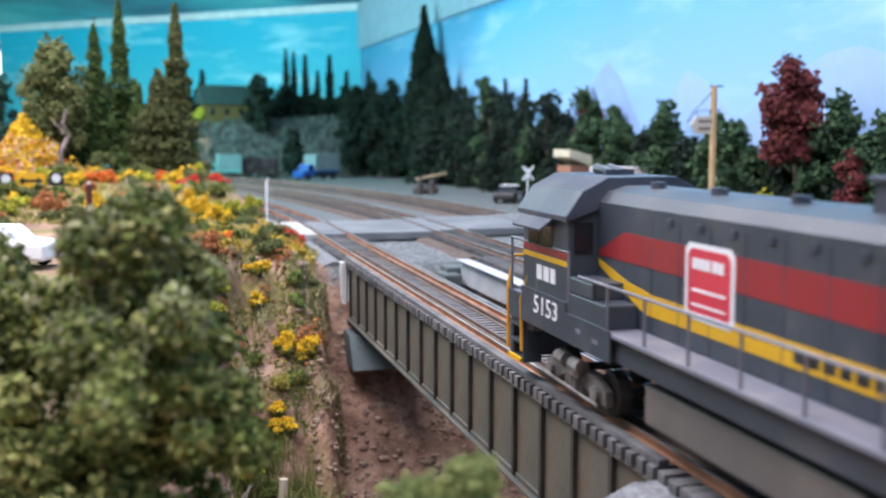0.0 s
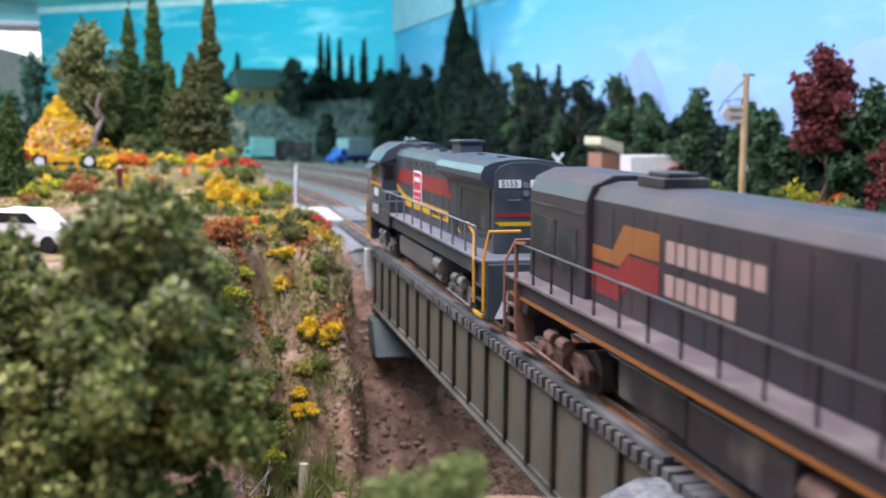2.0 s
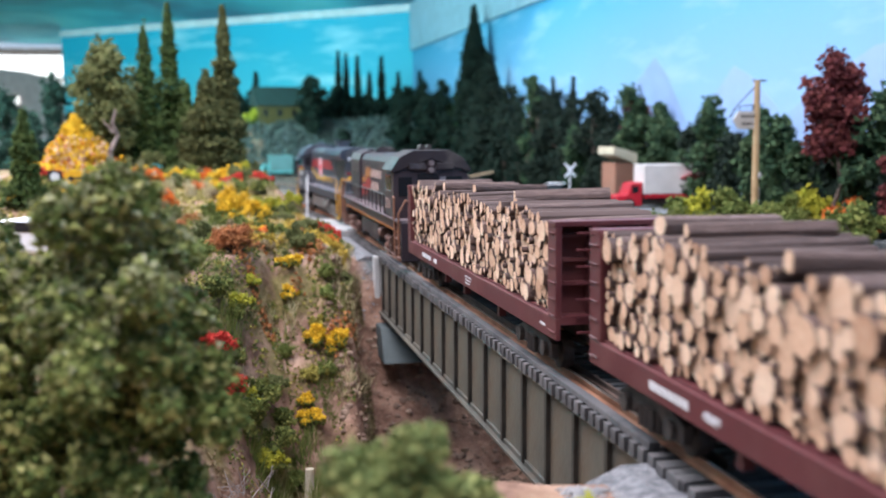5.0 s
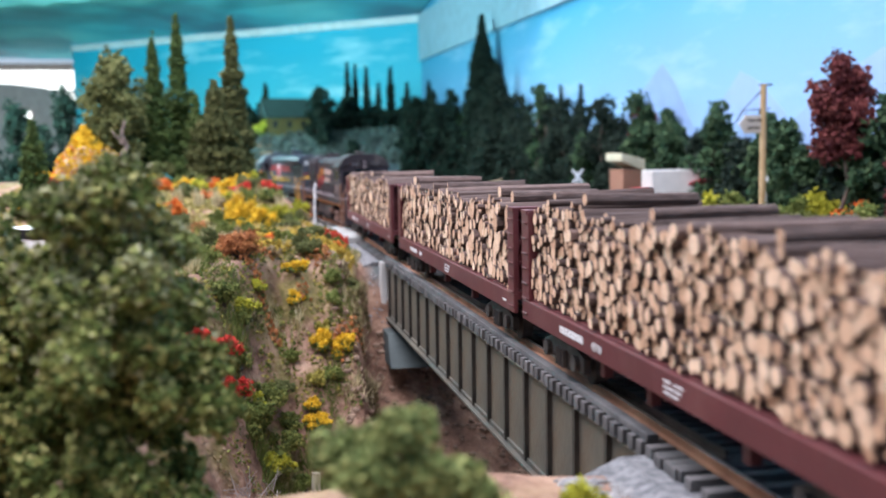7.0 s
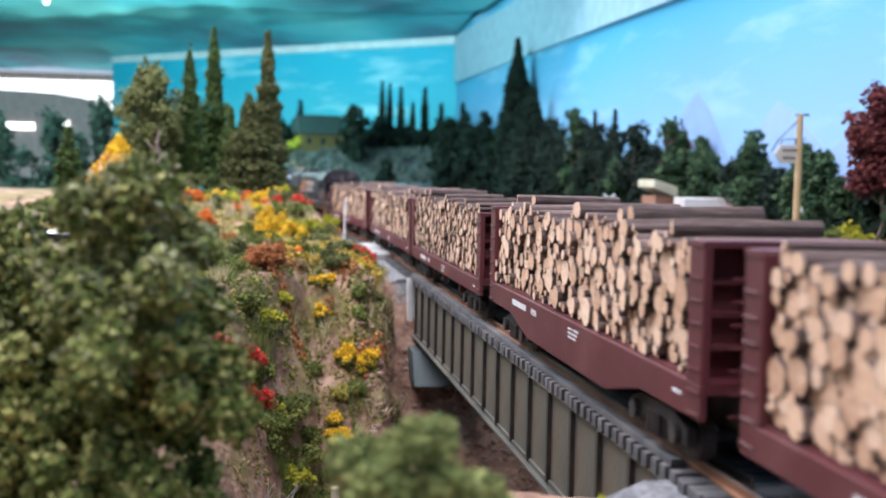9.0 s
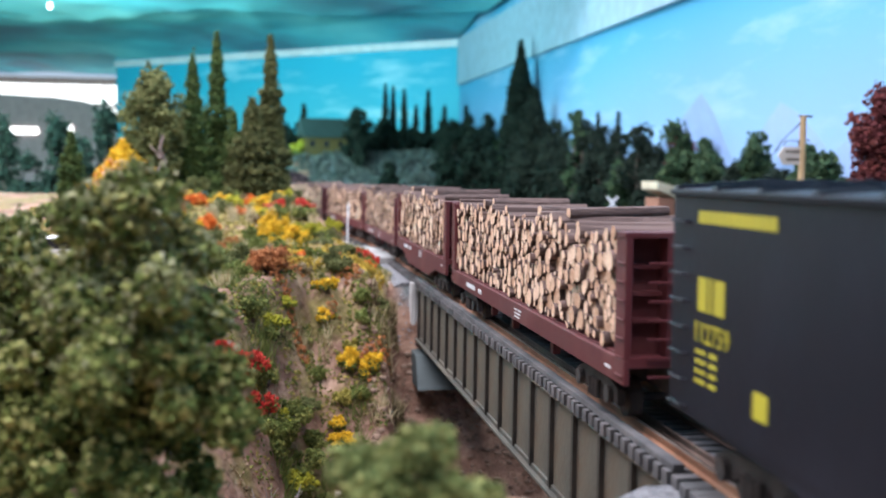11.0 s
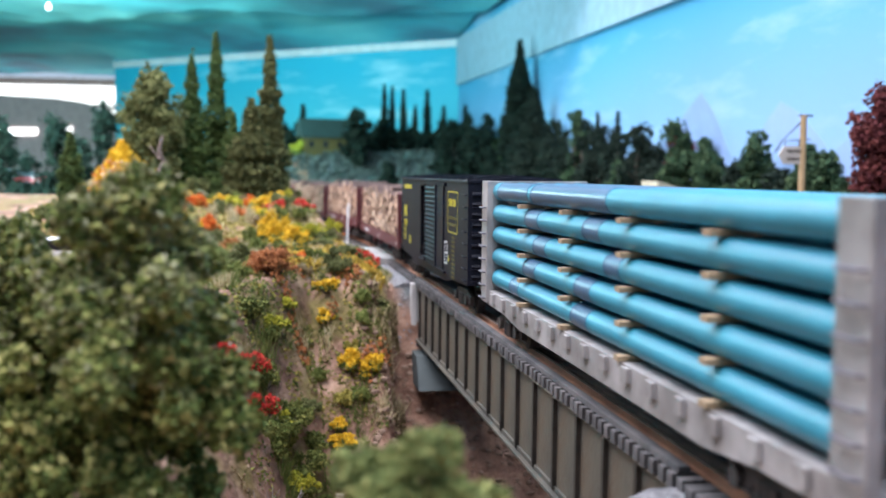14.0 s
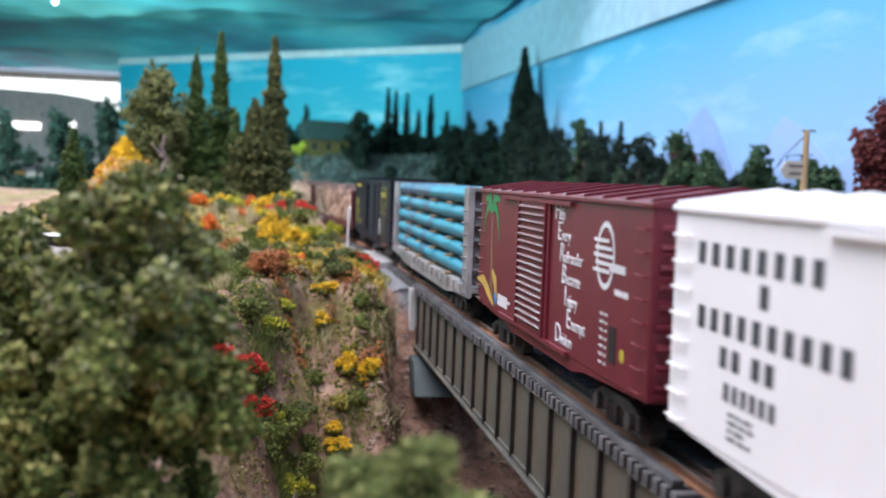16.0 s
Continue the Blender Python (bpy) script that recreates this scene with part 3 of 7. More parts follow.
    tagged(part("trim", t, M_TRIM), "pale trim strip under the soffit", "trim", kind="structure")
    f = Shape()
    y0, y1 = 20.0, 204.6
    f.add([(right_wall_x(y0) - .6, y0, 22.3), (right_wall_x(y1) - .6, y1, 22.3), (right_wall_x(y1) - .6, y1, TOP), (right_wall_x(y0) - .6, y0, TOP),
           (right_wall_x(y0) - .02, y0, 22.3), (right_wall_x(y1) - .02, y1, 22.3), (right_wall_x(y1) - .02, y1, TOP), (right_wall_x(y0) - .02, y0, TOP)],
          [(0, 1, 2, 3), (4, 7, 6, 5), (0, 4, 5, 1), (3, 2, 6, 7), (0, 3, 7, 4), (1, 5, 6, 2)])
    tagged(part("fascia", f, M_FASCIA), "pale blue fascia board over the painted sky", "fascia", kind="structure")
    # the rest of the room: plain walls far to the left and behind
    r = Shape()
    r.box(-160, -157, -260, 340, -12, 120)
    tagged(part("wall_west", r, M_FASCIA), "plain pale room wall", "wall", kind="structure")
    r = Shape()
    r.box(-157, 42, -263, -260, -12, 120)
    tagged(part("wall_south", r, M_FASCIA), "plain pale room wall", "wall", kind="structure")
    r = Shape()
    r.box(-157, -47, 318, 321, -12, TOP)
    tagged(part("wall_behind", r, paint("wall_brown", (0.16, 0.12, 0.11), 0.7)), "plain pale room wall behind the opening", "wall", kind="structure")
    win = Shape().box(-120, -50, 314, 315, 16.0, 28.9)
    tagged(part("window_1", win, glow("daylight_window", (0.95, 0.98, 1.0), 2.5)), "bright over-exposed window in the room beyond", "window", kind="structure")
    M_ROOMBROWN = paint("partition_mauve", (0.46, 0.35, 0.34), 0.7)
    hung = Shape().prism_y([(-125, 25.8), (-83, 25.8), (-68, 25.2), (-60, 24.2), (-55, 22.8), (-51.5, 19.5), (-49.2, 16.0), (-49.2, -2), (-125, -2)], 311.5, 312.5)
    tagged(part("partition", hung, M_ROOMBROWN, smooth=False), "brown mauve curved partition before the bright window", "partition", kind="structure")
    tagged(part("window_2", Shape().box(-82.5, -72.5, 311, 311.4, 14.9, 16.6), glow("daylight_gap", (0.95, 0.98, 1.0), 4.0)), "narrow bright gap in the partition", "window", kind="structure")
    tagged(part("window_3", Shape().box(-66.2, -63.2, 311, 311.4, 15.8, 17.4), glow("daylight_gap_small", (0.95, 0.98, 1.0), 4.0)), "small bright gap in the partition", "window", kind="structure")


build_walls()


def mountain(points, tint):
    """A painted peak on the right wall: (y, z) outline, 2 mm of relief."""
    sh = Shape()
    n = len(points)
    fr = [(right_wall_x(y) - 0.04, y, z) for y, z in points]
    bk = [(right_wall_x(y) - 0.01, y, z) for y, z in points]
    sh.add(fr + bk, [tuple(range(n)), tuple(reversed(range(n, 2 * n)))] + [(i, (i + 1) % n, n + (i + 1) % n, n + i) for i in range(n)])
    tagged(part("painted_mountain", sh, tint), "pale lavender painted mountain peak on the wall", "mural", kind="structure")


M_MOUNT = paint("mountain_lavender", (0.225, 0.36, 0.62), 0.8, var=0.92)
M_MOUNT2 = paint("mountain_pale", (0.255, 0.40, 0.66), 0.8, var=0.94)
mountain([(112, -0.5), (110, 4.8), (104, 8.0), (98.5, 10.9), (94.4, 13.0), (91.5, 11.0), (87.5, 6.6), (83, 2.5), (80, -0.5)], M_MOUNT)
mountain([(90, -0.5), (86.5, 6.0), (82.5, 9.0), (79.4, 11.2), (76.5, 10.2), (72.5, 7.6), (68, -0.5)], M_MOUNT2)
mountain([(74, -0.5), (71, 7.2), (66, 9.6), (61, 11.3), (58, 11.5), (52, 10.0), (44, 6), (40, -0.5)], M_MOUNT2)


# ---- tracks ----
RAIL = [(-0.1, -0.205), (0.1, -0.205), (0.1, -0.175), (0.025, -0.15), (0.025, -0.07), (0.045, -0.055), (0.045, 0.0), (-0.045, 0.0), (-0.045, -0.055), (-0.025, -0.07), (-0.025, -0.15), (-0.1, -0.175)]


def steps(a, b, straight=8.0, curve=2.5):
    out, s = [], a
    while s < b:
        out.append(s)
        s += straight if s < S1 - straight else curve
    return out + [b]


def build_track(name, label, off, s0, s1, bridge, pieces):
    t = thing(name, label, "track", kind="structure")
    for side in (-0.87, 0.87):
        part("rail", sweep(Shape(), [(x + side, z) for x, z in RAIL], steps(s0, s1), off), M_RAIL_OLD if off else M_RAIL, t, "rust-brown steel rail")
        part("rail_head", sweep(Shape(), [(side - 0.04, 0.0005), (side + 0.04, 0.0005), (side + 0.04, 0.004), (side - 0.04, 0.004)], steps(s0, s1), off), M_RAILTOP, t, "polished running surface")
    bed = Shape()
    for a, b in ((s0, bridge[0]), (bridge[1] + (1.4 if bridge[1] else 0), s1)):
        sweep(bed, [(-2.6, -0.72), (-1.9, -0.42), (1.9, -0.42), (2.6, -0.72)], steps(a, b), off)
    part("ballast_bed", bed, M_TRACKBED if off else M_BALLAST, t, "crushed stone ballast")
    tie = Shape().box(-1.5, 1.5, -0.13, 0.13, -0.5, -0.21)
    me = mesh_of("tie", tie, M_TIE)
    rest = Shape()
    s = s0
    while s < s1:
        if not bridge[0] - 0.2 < s < bridge[1] + 0.2:
            x, y, a = along(s, off)
            if pieces and -4 < s < 122:
                ob = new("tie", me)
                ob.parent = t
                ob.matrix_basis = pose(x * K, y * K, 0, 0, 0, math.degrees(a) + random.uniform(-1, 1))
            else:
                c, d = math.cos(a), math.sin(a)
                rest.add([(x + px * c - py * d, y + px * d + py * c, pz) for px, py, pz in tie.v], tie.f)
        s += 0.66
    tagged(part("far_ties", rest, M_TIE, t), "weathered grey ties", kind="stuff")
    return t


BRIDGE = (16.4, 51.0)
build_track("track_main", "rust-brown rails on grey ties across the girder bridge", 0.0, -255, 300, BRIDGE, True)
build_track("track_siding", "second track with brown ballast beside the main line", 7.4, -255, 260, BRIDGE, False)
build_track("track_far", "third track with brown ballast beyond the siding", 15.0, 56, 250, (0, 0), False)


def build_bridge():
    b = thing("girder_bridge", "dark olive steel deck girder bridge with timber deck", "bridge", kind="structure")
    pitch = 2.105
    ys = [18.5 + pitch * i for i in range(16)]
    web = mesh_of("web_panel", Shape().box(-0.05, 0.05, -pitch / 2 + 0.03, pitch / 2 - 0.03, -2.98, -0.56), M_GIRDER)
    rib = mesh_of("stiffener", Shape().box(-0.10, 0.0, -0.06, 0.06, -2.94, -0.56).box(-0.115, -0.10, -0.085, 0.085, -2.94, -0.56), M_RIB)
    for side in (-1, 1):
        xw = side * 1.27
        for y in ys[:-1]:
            ob = new("web_panel", web)
            ob.parent, ob.location = b, (xw * K, (y + pitch / 2) * K, 0)
        ob = new("web_panel", web)
        ob.parent, ob.location = b, (xw * K, (ys[0] - pitch / 2) * K, 0)
        for y in [BRIDGE[0] + 0.1] + ys:
            ob = new("stiffener", rib)
            ob.parent, ob.matrix_basis = b, pose((xw - side * -0.05) * K, y * K, 0, 0, 0, 0 if side < 0 else 180)
        for z0, z1, w, n in ((-3.08, -3.0, 0.26, "bottom_flange"), (-2.98, -2.86, 0.12, "flange_angle"), (-0.56, -0.50, 0.14, "top_flange")):
            part(n, Shape().box(xw - w, xw + w, BRIDGE[0], BRIDGE[1] + 0.02, z0, z1), M_GIRDER, b, bevel=0.012)
    for i in range(16):
        y = ys[i] - 0.4
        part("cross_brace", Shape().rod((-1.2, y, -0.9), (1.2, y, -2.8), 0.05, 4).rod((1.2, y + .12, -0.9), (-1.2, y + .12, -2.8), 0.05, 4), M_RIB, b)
    tie = mesh_of("bridge_tie", Shape().box(-1.44, 1.44, -0.14, 0.14, -0.48, -0.21), M_TIE)
    y, n = BRIDGE[0] - 1.6, 0
    while y < BRIDGE[1] + 1.2:
        ob = new("bridge_tie", tie)
        ob.parent = b
        ob.matrix_basis = pose(random.uniform(-0.03, 0.03) * K, y * K, random.uniform(-0.008, 0.004) * K, 0, 0, random.uniform(-0.8, 0.8))
        y += 0.462
    for side in (-1, 1):
        part("guard_timber", Shape().box(side * 1.215 - 0.115, side * 1.215 + 0.115, BRIDGE[0] + 0.1, BRIDGE[1] + 1.0, -0.208, -0.07), M_TIMBER, b, "grey weathered guard timber", bevel=0.015)
    for x in (-0.45, 0.45):
        part("guard_rail", sweep(Shape(), [(px * 0.7 + x, pz * 0.85 - 0.03) for px, pz in RAIL], [15.0, 54.5], 0.0), M_RAIL_OLD, b, "rusty inner guard rail")
    # abutments
    a = thing("abutment_far", "pale concrete abutment at the far end of the bridge", "abutment", kind="structure")
    part("backwall", Shape().box(-1.36, 1.7, 51.1, 53.0, -6.0, -0.52), M_CONC, a, bevel=0.04)
    part("bearing_shelf", Shape().add([(-1.85, 46.8, -4.9), (1.85, 46.8, -4.9), (1.85, 51.4, -4.9), (-1.85, 51.4, -4.9), (-1.75, 48.4, -3.5), (1.75, 48.4, -3.5), (1.75, 51.4, -3.5), (-1.75, 51.4, -3.5)],
         [(0, 3, 2, 1), (4, 5, 6, 7), (0, 1, 5, 4), (1, 2, 6, 5), (2, 3, 7, 6), (3, 0, 4, 7)]), M_BLUEGREY, a, "blue-grey concrete shelf", bevel=0.05)
    part("end_post", Shape().box(-1.66, -1.38, 51.04, 51.6, -3.2, -0.3), M_CONC, a, "white end post of the girder", bevel=0.04)
    a = thing("abutment_near", "pale concrete abutment at the near end of the bridge", "abutment", kind="structure")
    part("backwall", Shape().box(-1.62, 1.62, 14.5, 16.3, -4.0, -0.52), M_CONC, a, bevel=0.04)
    # the siding's own lower bridge
    c = thing("plate_bridge", "light grey plate girder bridge under the siding", "bridge", kind="structure")
    for x in (4.5, 10.3):
        part("side_plate", Shape().box(x - 0.1, x + 0.1, 15.5, 50.6, -1.5, -0.34).box(x - 0.34, x + 0.34, 15.5, 50.6, -0.34, -0.27), material("plate_light_grey", [(0.3, 0.31, 0.33), (0.45, 0.46, 0.48)], 0.6), c, bevel=0.02)
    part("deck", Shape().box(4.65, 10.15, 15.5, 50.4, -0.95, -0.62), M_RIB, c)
    y = 16.0
    me = mesh_of("bridge_tie", Shape().box(-2.2, 2.2, -0.14, 0.14, -0.55, -0.21), M_TIE)
    while y < 50.8:
        ob = new("bridge_tie", me)
        ob.parent, ob.location = c, (7.4 * K, y * K, 0)
        y += 0.5
    a = thing("abutment_siding", "blue grey stone abutment of the siding bridge", "abutment", kind="structure")
    part("pier", Shape().box(3.7, 11.0, 50.7, 52.2, -4.0, -0.72).box(3.3, 4.2, 49.6, 51.6, -4.0, -0.95), M_BLUEGREY, a, bevel=0.08)


build_bridge()

# gravel road over the tracks, laid as panels between and beside the rails
road = thing("road", "pale grey road panels crossing the tracks", "road", kind="structure")
for x0, x1 in ((-5.2, -1.02), (-0.72, 0.72), (1.02, 6.35), (6.7, 8.05), (8.4, 13.9), (14.3, 15.6), (15.95, 24.0)):
    part("road_panel", Shape().box(x0, x1, 63.5 + 0.14 * max(0, x0), 73.5 + 0.2 * max(0, x0), -0.5, -0.03), M_ROAD_PALE if x0 < -1 else M_ROAD, road, bevel=0.03)


# ---- rolling stock ----
def wheelset(sh, y, gauge=0.78, r=0.42):
    for s in (-1, 1):
        sh.rod((s * gauge, y, r + 0.005), (s * (gauge + 0.28), y, r + 0.005), r, 16)
    sh.rod((-0.8, y, r), (0.8, y, r), 0.1, 8)


def bogie(parent, y, mat, base=1.05, loco=False):
    """A two-axle truck: wheels, and a shaped side frame on both sides with springs and bearing boxes."""
    sh = Shape()
    for dy in (-base, base):
        wheelset(sh, y + dy, r=0.5 if loco else 0.42)
    w = part("wheel", sh, M_UNDER, parent, "dark steel wheels")
    for s in (-1, 1):
        x0, x1 = sorted((s * 1.18, s * 1.36))
        f = Shape().prism_x([(y - base - 0.42, 0.32), (y - base - 0.42, 0.66), (y - base + 0.2, 0.86), (y + base - 0.2, 0.86), (y + base + 0.42, 0.66), (y + base + 0.42, 0.32),
                             (y + base - 0.25, 0.34), (y + 0.42, 0.62), (y + 0.42, 0.22), (y - 0.42, 0.22), (y - 0.42, 0.62), (y - base + 0.25, 0.34)], x0, x1)
        part("side_frame", f, mat, parent, bevel=0.02)
        b = Shape()
        for dy in (-base, base):
            b.rod((s * 1.3, y + dy, 0.5), (s * 1.48, y + dy, 0.5), 0.19, 10)
        for dy in (-0.24, 0.0, 0.24):
            b.rod((s * 1.4, y + dy, 0.25), (s * 1.4, y + dy, 0.66), 0.085, 8)
        if loco:
            b.rod((s * 1.45, y - 0.7, 0.95), (s * 1.45, y - 0.2, 0.95), 0.17, 10).rod((s * 1.45, y + 0.2, 0.95), (s * 1.45, y + 0.7, 0.95), 0.17, 10)
            b.rod((s * 1.5, y - base - 0.3, 0.35), (s * 1.5, y + base + 0.3, 0.42), 0.04, 6)
            b.box(s * 1.4 - 0.06, s * 1.4 + 0.06, y - 0.5, y + 0.5, 0.66, 0.86)
        part("bearing_box", b, mat, parent)


def coupler(parent, y, d):
    part("coupler", Shape().box(-0.12, 0.12, *sorted((y, y + d * 0.75)), 0.72, 0.98).box(-0.2, 0.16, *sorted((y + d * 0.55, y + d * 0.95)), 0.66, 1.04), M_UNDER, parent, bevel=0.03)


def stanchions(parent, x, ys, z0, z1, mat, name="handrail"):
    rail = part(name, Shape().path([(x, y, z1) for y in ys], 0.035), mat, parent)
    for y in ys:
        part("stanchion", Shape().rod((x, y, z0), (x, y, z1), 0.035, 6), mat, rail)


def arch(w, z_eave, z_top, n=8):
    """A cross-section with an arched roof, from the left eave to the right one."""
    pts = []
    for i in range(n + 1):
        a = math.pi * (1 - i / n)
        pts.append((w * math.cos(a), z_eave + (z_top - z_eave) * math.sin(a) ** 0.8))
    return pts


def loco_grey():
    t = thing("diesel_locomotive", "grey diesel locomotive with red and yellow stripes", "locomotive")
    h = 11.2
    # frame, walkway, pilots and steps
    part("frame", Shape().prism_x([(-h, 1.25), (-h, 2.0), (h, 2.0), (h, 1.25), (h - 1.6, 1.25), (h - 1.9, 1.5), (-h + 1.9, 1.5), (-h + 1.6, 1.25)], -1.6, 1.6), M_GREY, t, bevel=0.03)
    part("walkway", Shape().box(-1.72, 1.72, -h + 0.2, h - 0.2, 2.0, 2.1), M_WALK, t, "light grey walkway", bevel=0.02)
    for d in (-1, 1):
        y0, y1 = sorted((d * h, d * (h - 0.25)))
        part("pilot", Shape().box(-1.6, 1.6, y0, y1, 0.35, 1.3), M_GREY, t, bevel=0.02)
        for s in (-1, 1):
            st = Shape()
            for k in range(3):
                y0, y1 = sorted((d * (h - 0.25), d * (h - 1.15)))
                st.box(*sorted((s * 1.3, s * 1.7)), y0, y1, 0.42 + 0.42 * k, 0.48 + 0.42 * k)
            y0, y1 = sorted((d * (h - 1.15), d * (h - 1.25)))
            st.box(*sorted((s * 1.2, s * 1.68)), y0, y1, 0.4, 1.9)
            part("step_well", st, M_GREY, t)
            part("step_edge", Shape().box(*sorted((s * 1.66, s * 1.74)), *sorted((d * (h - 0.2), d * (h - 1.15))), 0.4, 0.5), M_YEL, t, "yellow step edge")
            part("step_handrail", Shape().path([(s * 1.7, d * (h - 1.2), 0.7), (s * 1.72, d * (h - 1.2), 2.0), (s * 1.62, d * (h - 1.55), 2.75), (s * 1.62, d * (h - 2.4), 3.0)], 0.05)
                 .path([(s * 1.7, d * (h - 0.12), 0.6), (s * 1.7, d * (h - 0.12), 2.2), (s * 1.55, d * (h - 0.1), 2.95), (s * 0.6, d * (h - 0.1), 2.95)], 0.05), M_ORANGE_RAIL, t, "yellow grab rail")
        stripes = Shape()
        for i in range(4):
            x = -1.4 + 0.75 * i
            y = d * (h + 0.006)
            stripes.add([(x, y, 0.4), (x + 0.28, y, 0.4), (x + 0.68, y, 1.25), (x + 0.4, y, 1.25)], [(0, 1, 2, 3)])
        part("pilot_stripe", stripes, M_WHITE, t, "white diagonal warning stripes")
    # long hood, radiator wings, roof
    part("hood", Shape().prism_y([(-1.0, 2.1), (-1.0, 4.55), (-0.82, 4.78), (-0.4, 4.9), (0.4, 4.9), (0.82, 4.78), (1.0, 4.55), (1.0, 2.1)], -9.6, 7.0), M_GREY, t, bevel=0.03)
    part("radiator_wing", Shape().prism_y([(-1.02, 4.1), (-1.4, 4.35), (-1.4, 4.55)] + arch(1.4, 4.6, 5.0)[1:-1] + [(1.4, 4.55), (1.4, 4.35), (1.02, 4.1)], -9.55, -3.2), M_GREY_ROOF, t, "overhanging radiator roof", bevel=0.03)
    part("exhaust_stack", Shape().prism_x([(-3.0, 4.7), (-2.85, 5.35), (-1.6, 5.35), (-1.45, 4.7)], -0.42, 0.42), M_GREY_ROOF, t, bevel=0.04)
    part("exhaust_lip", Shape().box(-0.5, 0.5, -2.98, -1.5, 5.33, 5.42), M_GREY_ROOF, t, bevel=0.02)
    part("radiator_grille", Shape().box(-1.03, -0.99, -9.1, -5.6, 2.7, 3.95), M_BLACK, t, "black radiator intake screen")
    g = Shape()
    for z in (2.62, 3.98):
        g.box(-1.05, -0.99, -9.2, -5.5, z - 0.05, z + 0.05)
    for y in (-9.2, -5.5):
        g.box(-1.05, -0.99, y - 0.05, y + 0.05, 2.6, 4.0)
    part("grille_frame", g, M_GREY, t)
    d = Shape()
    for k in range(9):
        y = -4.9 + 1.15 * k
        d.box(-1.012, -0.99, y, y + 0.03, 2.15, 4.4)
    for k in range(8):
        d.box(-1.04, -1.0, -4.6 + 1.15 * k, -4.4 + 1.15 * k, 4.3, 4.42)
    part("hood_door_seam", d, M_GREY_ROOF, t)
    part("dynamic_vent", Shape().box(-1.02, -0.99, -5.0, -3.6, 2.2, 2.9), M_BLACK, t)
    r = Shape()
    for y in (5.5, 3.0, 0.4, -5.5, -8.0):
        r.rod((-0.3, y, 4.9), (-0.3, y, 5.03), 0.16, 10)
    parts("roof_hatch", r, M_GREY_ROOF, t)
    # cab and short nose
    cab = [(-1.68, 2.1), (-1.68, 4.2)] + [(x * 1.68, z) for x, z in ((-0.8, 4.72), (-0.45, 5.0), (0.45, 5.0), (0.8, 4.72))] + [(1.68, 4.2), (1.68, 2.1)]
    cabin = part("cab", Shape().prism_y(cab, 7.0, 10.0), M_GREY, t, bevel=0.04)
    part("cab_skirt", Shape().prism_x([(10.9, 1.5), (10.9, 2.14), (9.95, 2.14), (9.95, 2.36), (7.0, 2.36), (7.0, 2.14), (4.6, 2.14), (4.6, 1.5)], -1.745, -1.70), M_GREY, cabin, "grey sill plate under the cab")
    part("sill_marker", Shape().box(-1.756, -1.745, 6.1, 6.35, 1.8, 1.9).box(-1.756, -1.745, 5.2, 5.45, 1.75, 1.85), M_WALK, cabin, "small pale sill markers")
    part("cab_roof", Shape().prism_y([(-1.78, 4.12), (-1.78, 4.24), (-1.4, 4.78), (-0.8, 5.08), (0.8, 5.08), (1.4, 4.78), (1.78, 4.24), (1.78, 4.12), (0, 4.7)], 6.9, 10.15), M_GREY_ROOF, cabin, bevel=0.02)
    part("cab_window", Shape().box(-1.70, -1.66, 8.0, 8.75, 3.45, 4.05).box(-1.70, -1.66, 8.85, 9.6, 3.45, 4.05), M_GLASS, cabin, "dark cab side window")
    part("window_awning", Shape().add([(-1.7, 7.8, 4.12), (-1.7, 9.7, 4.12), (-2.05, 9.7, 3.85), (-2.05, 7.8, 3.85), (-1.7, 7.8, 4.18), (-1.7, 9.7, 4.18), (-2.06, 9.7, 3.9), (-2.06, 7.8, 3.9)],
         [(0, 1, 2, 3), (4, 7, 6, 5), (0, 4, 5, 1), (1, 5, 6, 2), (2, 6, 7, 3), (3, 7, 4, 0)]), M_GREY_ROOF, cabin, "sun awning over the cab window")
    part("cab_rear_window", Shape().box(-1.55, -1.12, 6.96, 7.0, 3.45, 4.1), M_GLASS, cabin)
    part("windshield", Shape().box(-1.4, -0.2, 9.98, 10.02, 3.5, 4.2).box(0.2, 1.4, 9.98, 10.02, 3.5, 4.2), M_GLASS, cabin)
    part("short_hood", Shape().prism_y([(-0.95, 2.1), (-0.95, 3.1), (-0.7, 3.3), (0.7, 3.3), (0.95, 3.1), (0.95, 2.1)], 10.0, 11.0), M_GREY, t, bevel=0.04)
    part("horn", Shape().rod((0.2, 8.3, 5.15), (0.2, 9.1, 5.2), 0.07, 8, 0.13).rod((-0.1, 8.3, 5.15), (-0.1, 9.2, 5.2), 0.07, 8, 0.13).box(-0.3, 0.4, 8.2, 8.4, 5.05, 5.2), M_GREY_ROOF, t)
    part("battery_box", Shape().box(-1.7, -1.0, 4.9, 6.9, 2.1, 2.6).box(-1.7, -1.0, 5.6, 6.9, 2.6, 2.95), M_GREY, t, bevel=0.03)
    # stripes and emblem on the hood's left side and the cab
    x = -1.004
    def band(mat, pts, name, xx=x, lab=""):
        sh = Shape()
        n = len(pts)
        sh.add([(xx - 0.006, y, z) for y, z in pts] + [(xx + 0.004, y, z) for y, z in pts], [tuple(range(n)), tuple(reversed(range(n, 2 * n)))] + [(i, (i + 1) % n, n + (i + 1) % n, n + i) for i in range(n)])
        part(name, sh, mat, t, lab)
    band(M_RED, [(6.9, 3.5), (5.6, 4.0), (-3.2, 3.98), (-4.3, 3.36), (3.0, 3.4), (5.3, 3.4), (6.9, 3.4)], "red_stripe")
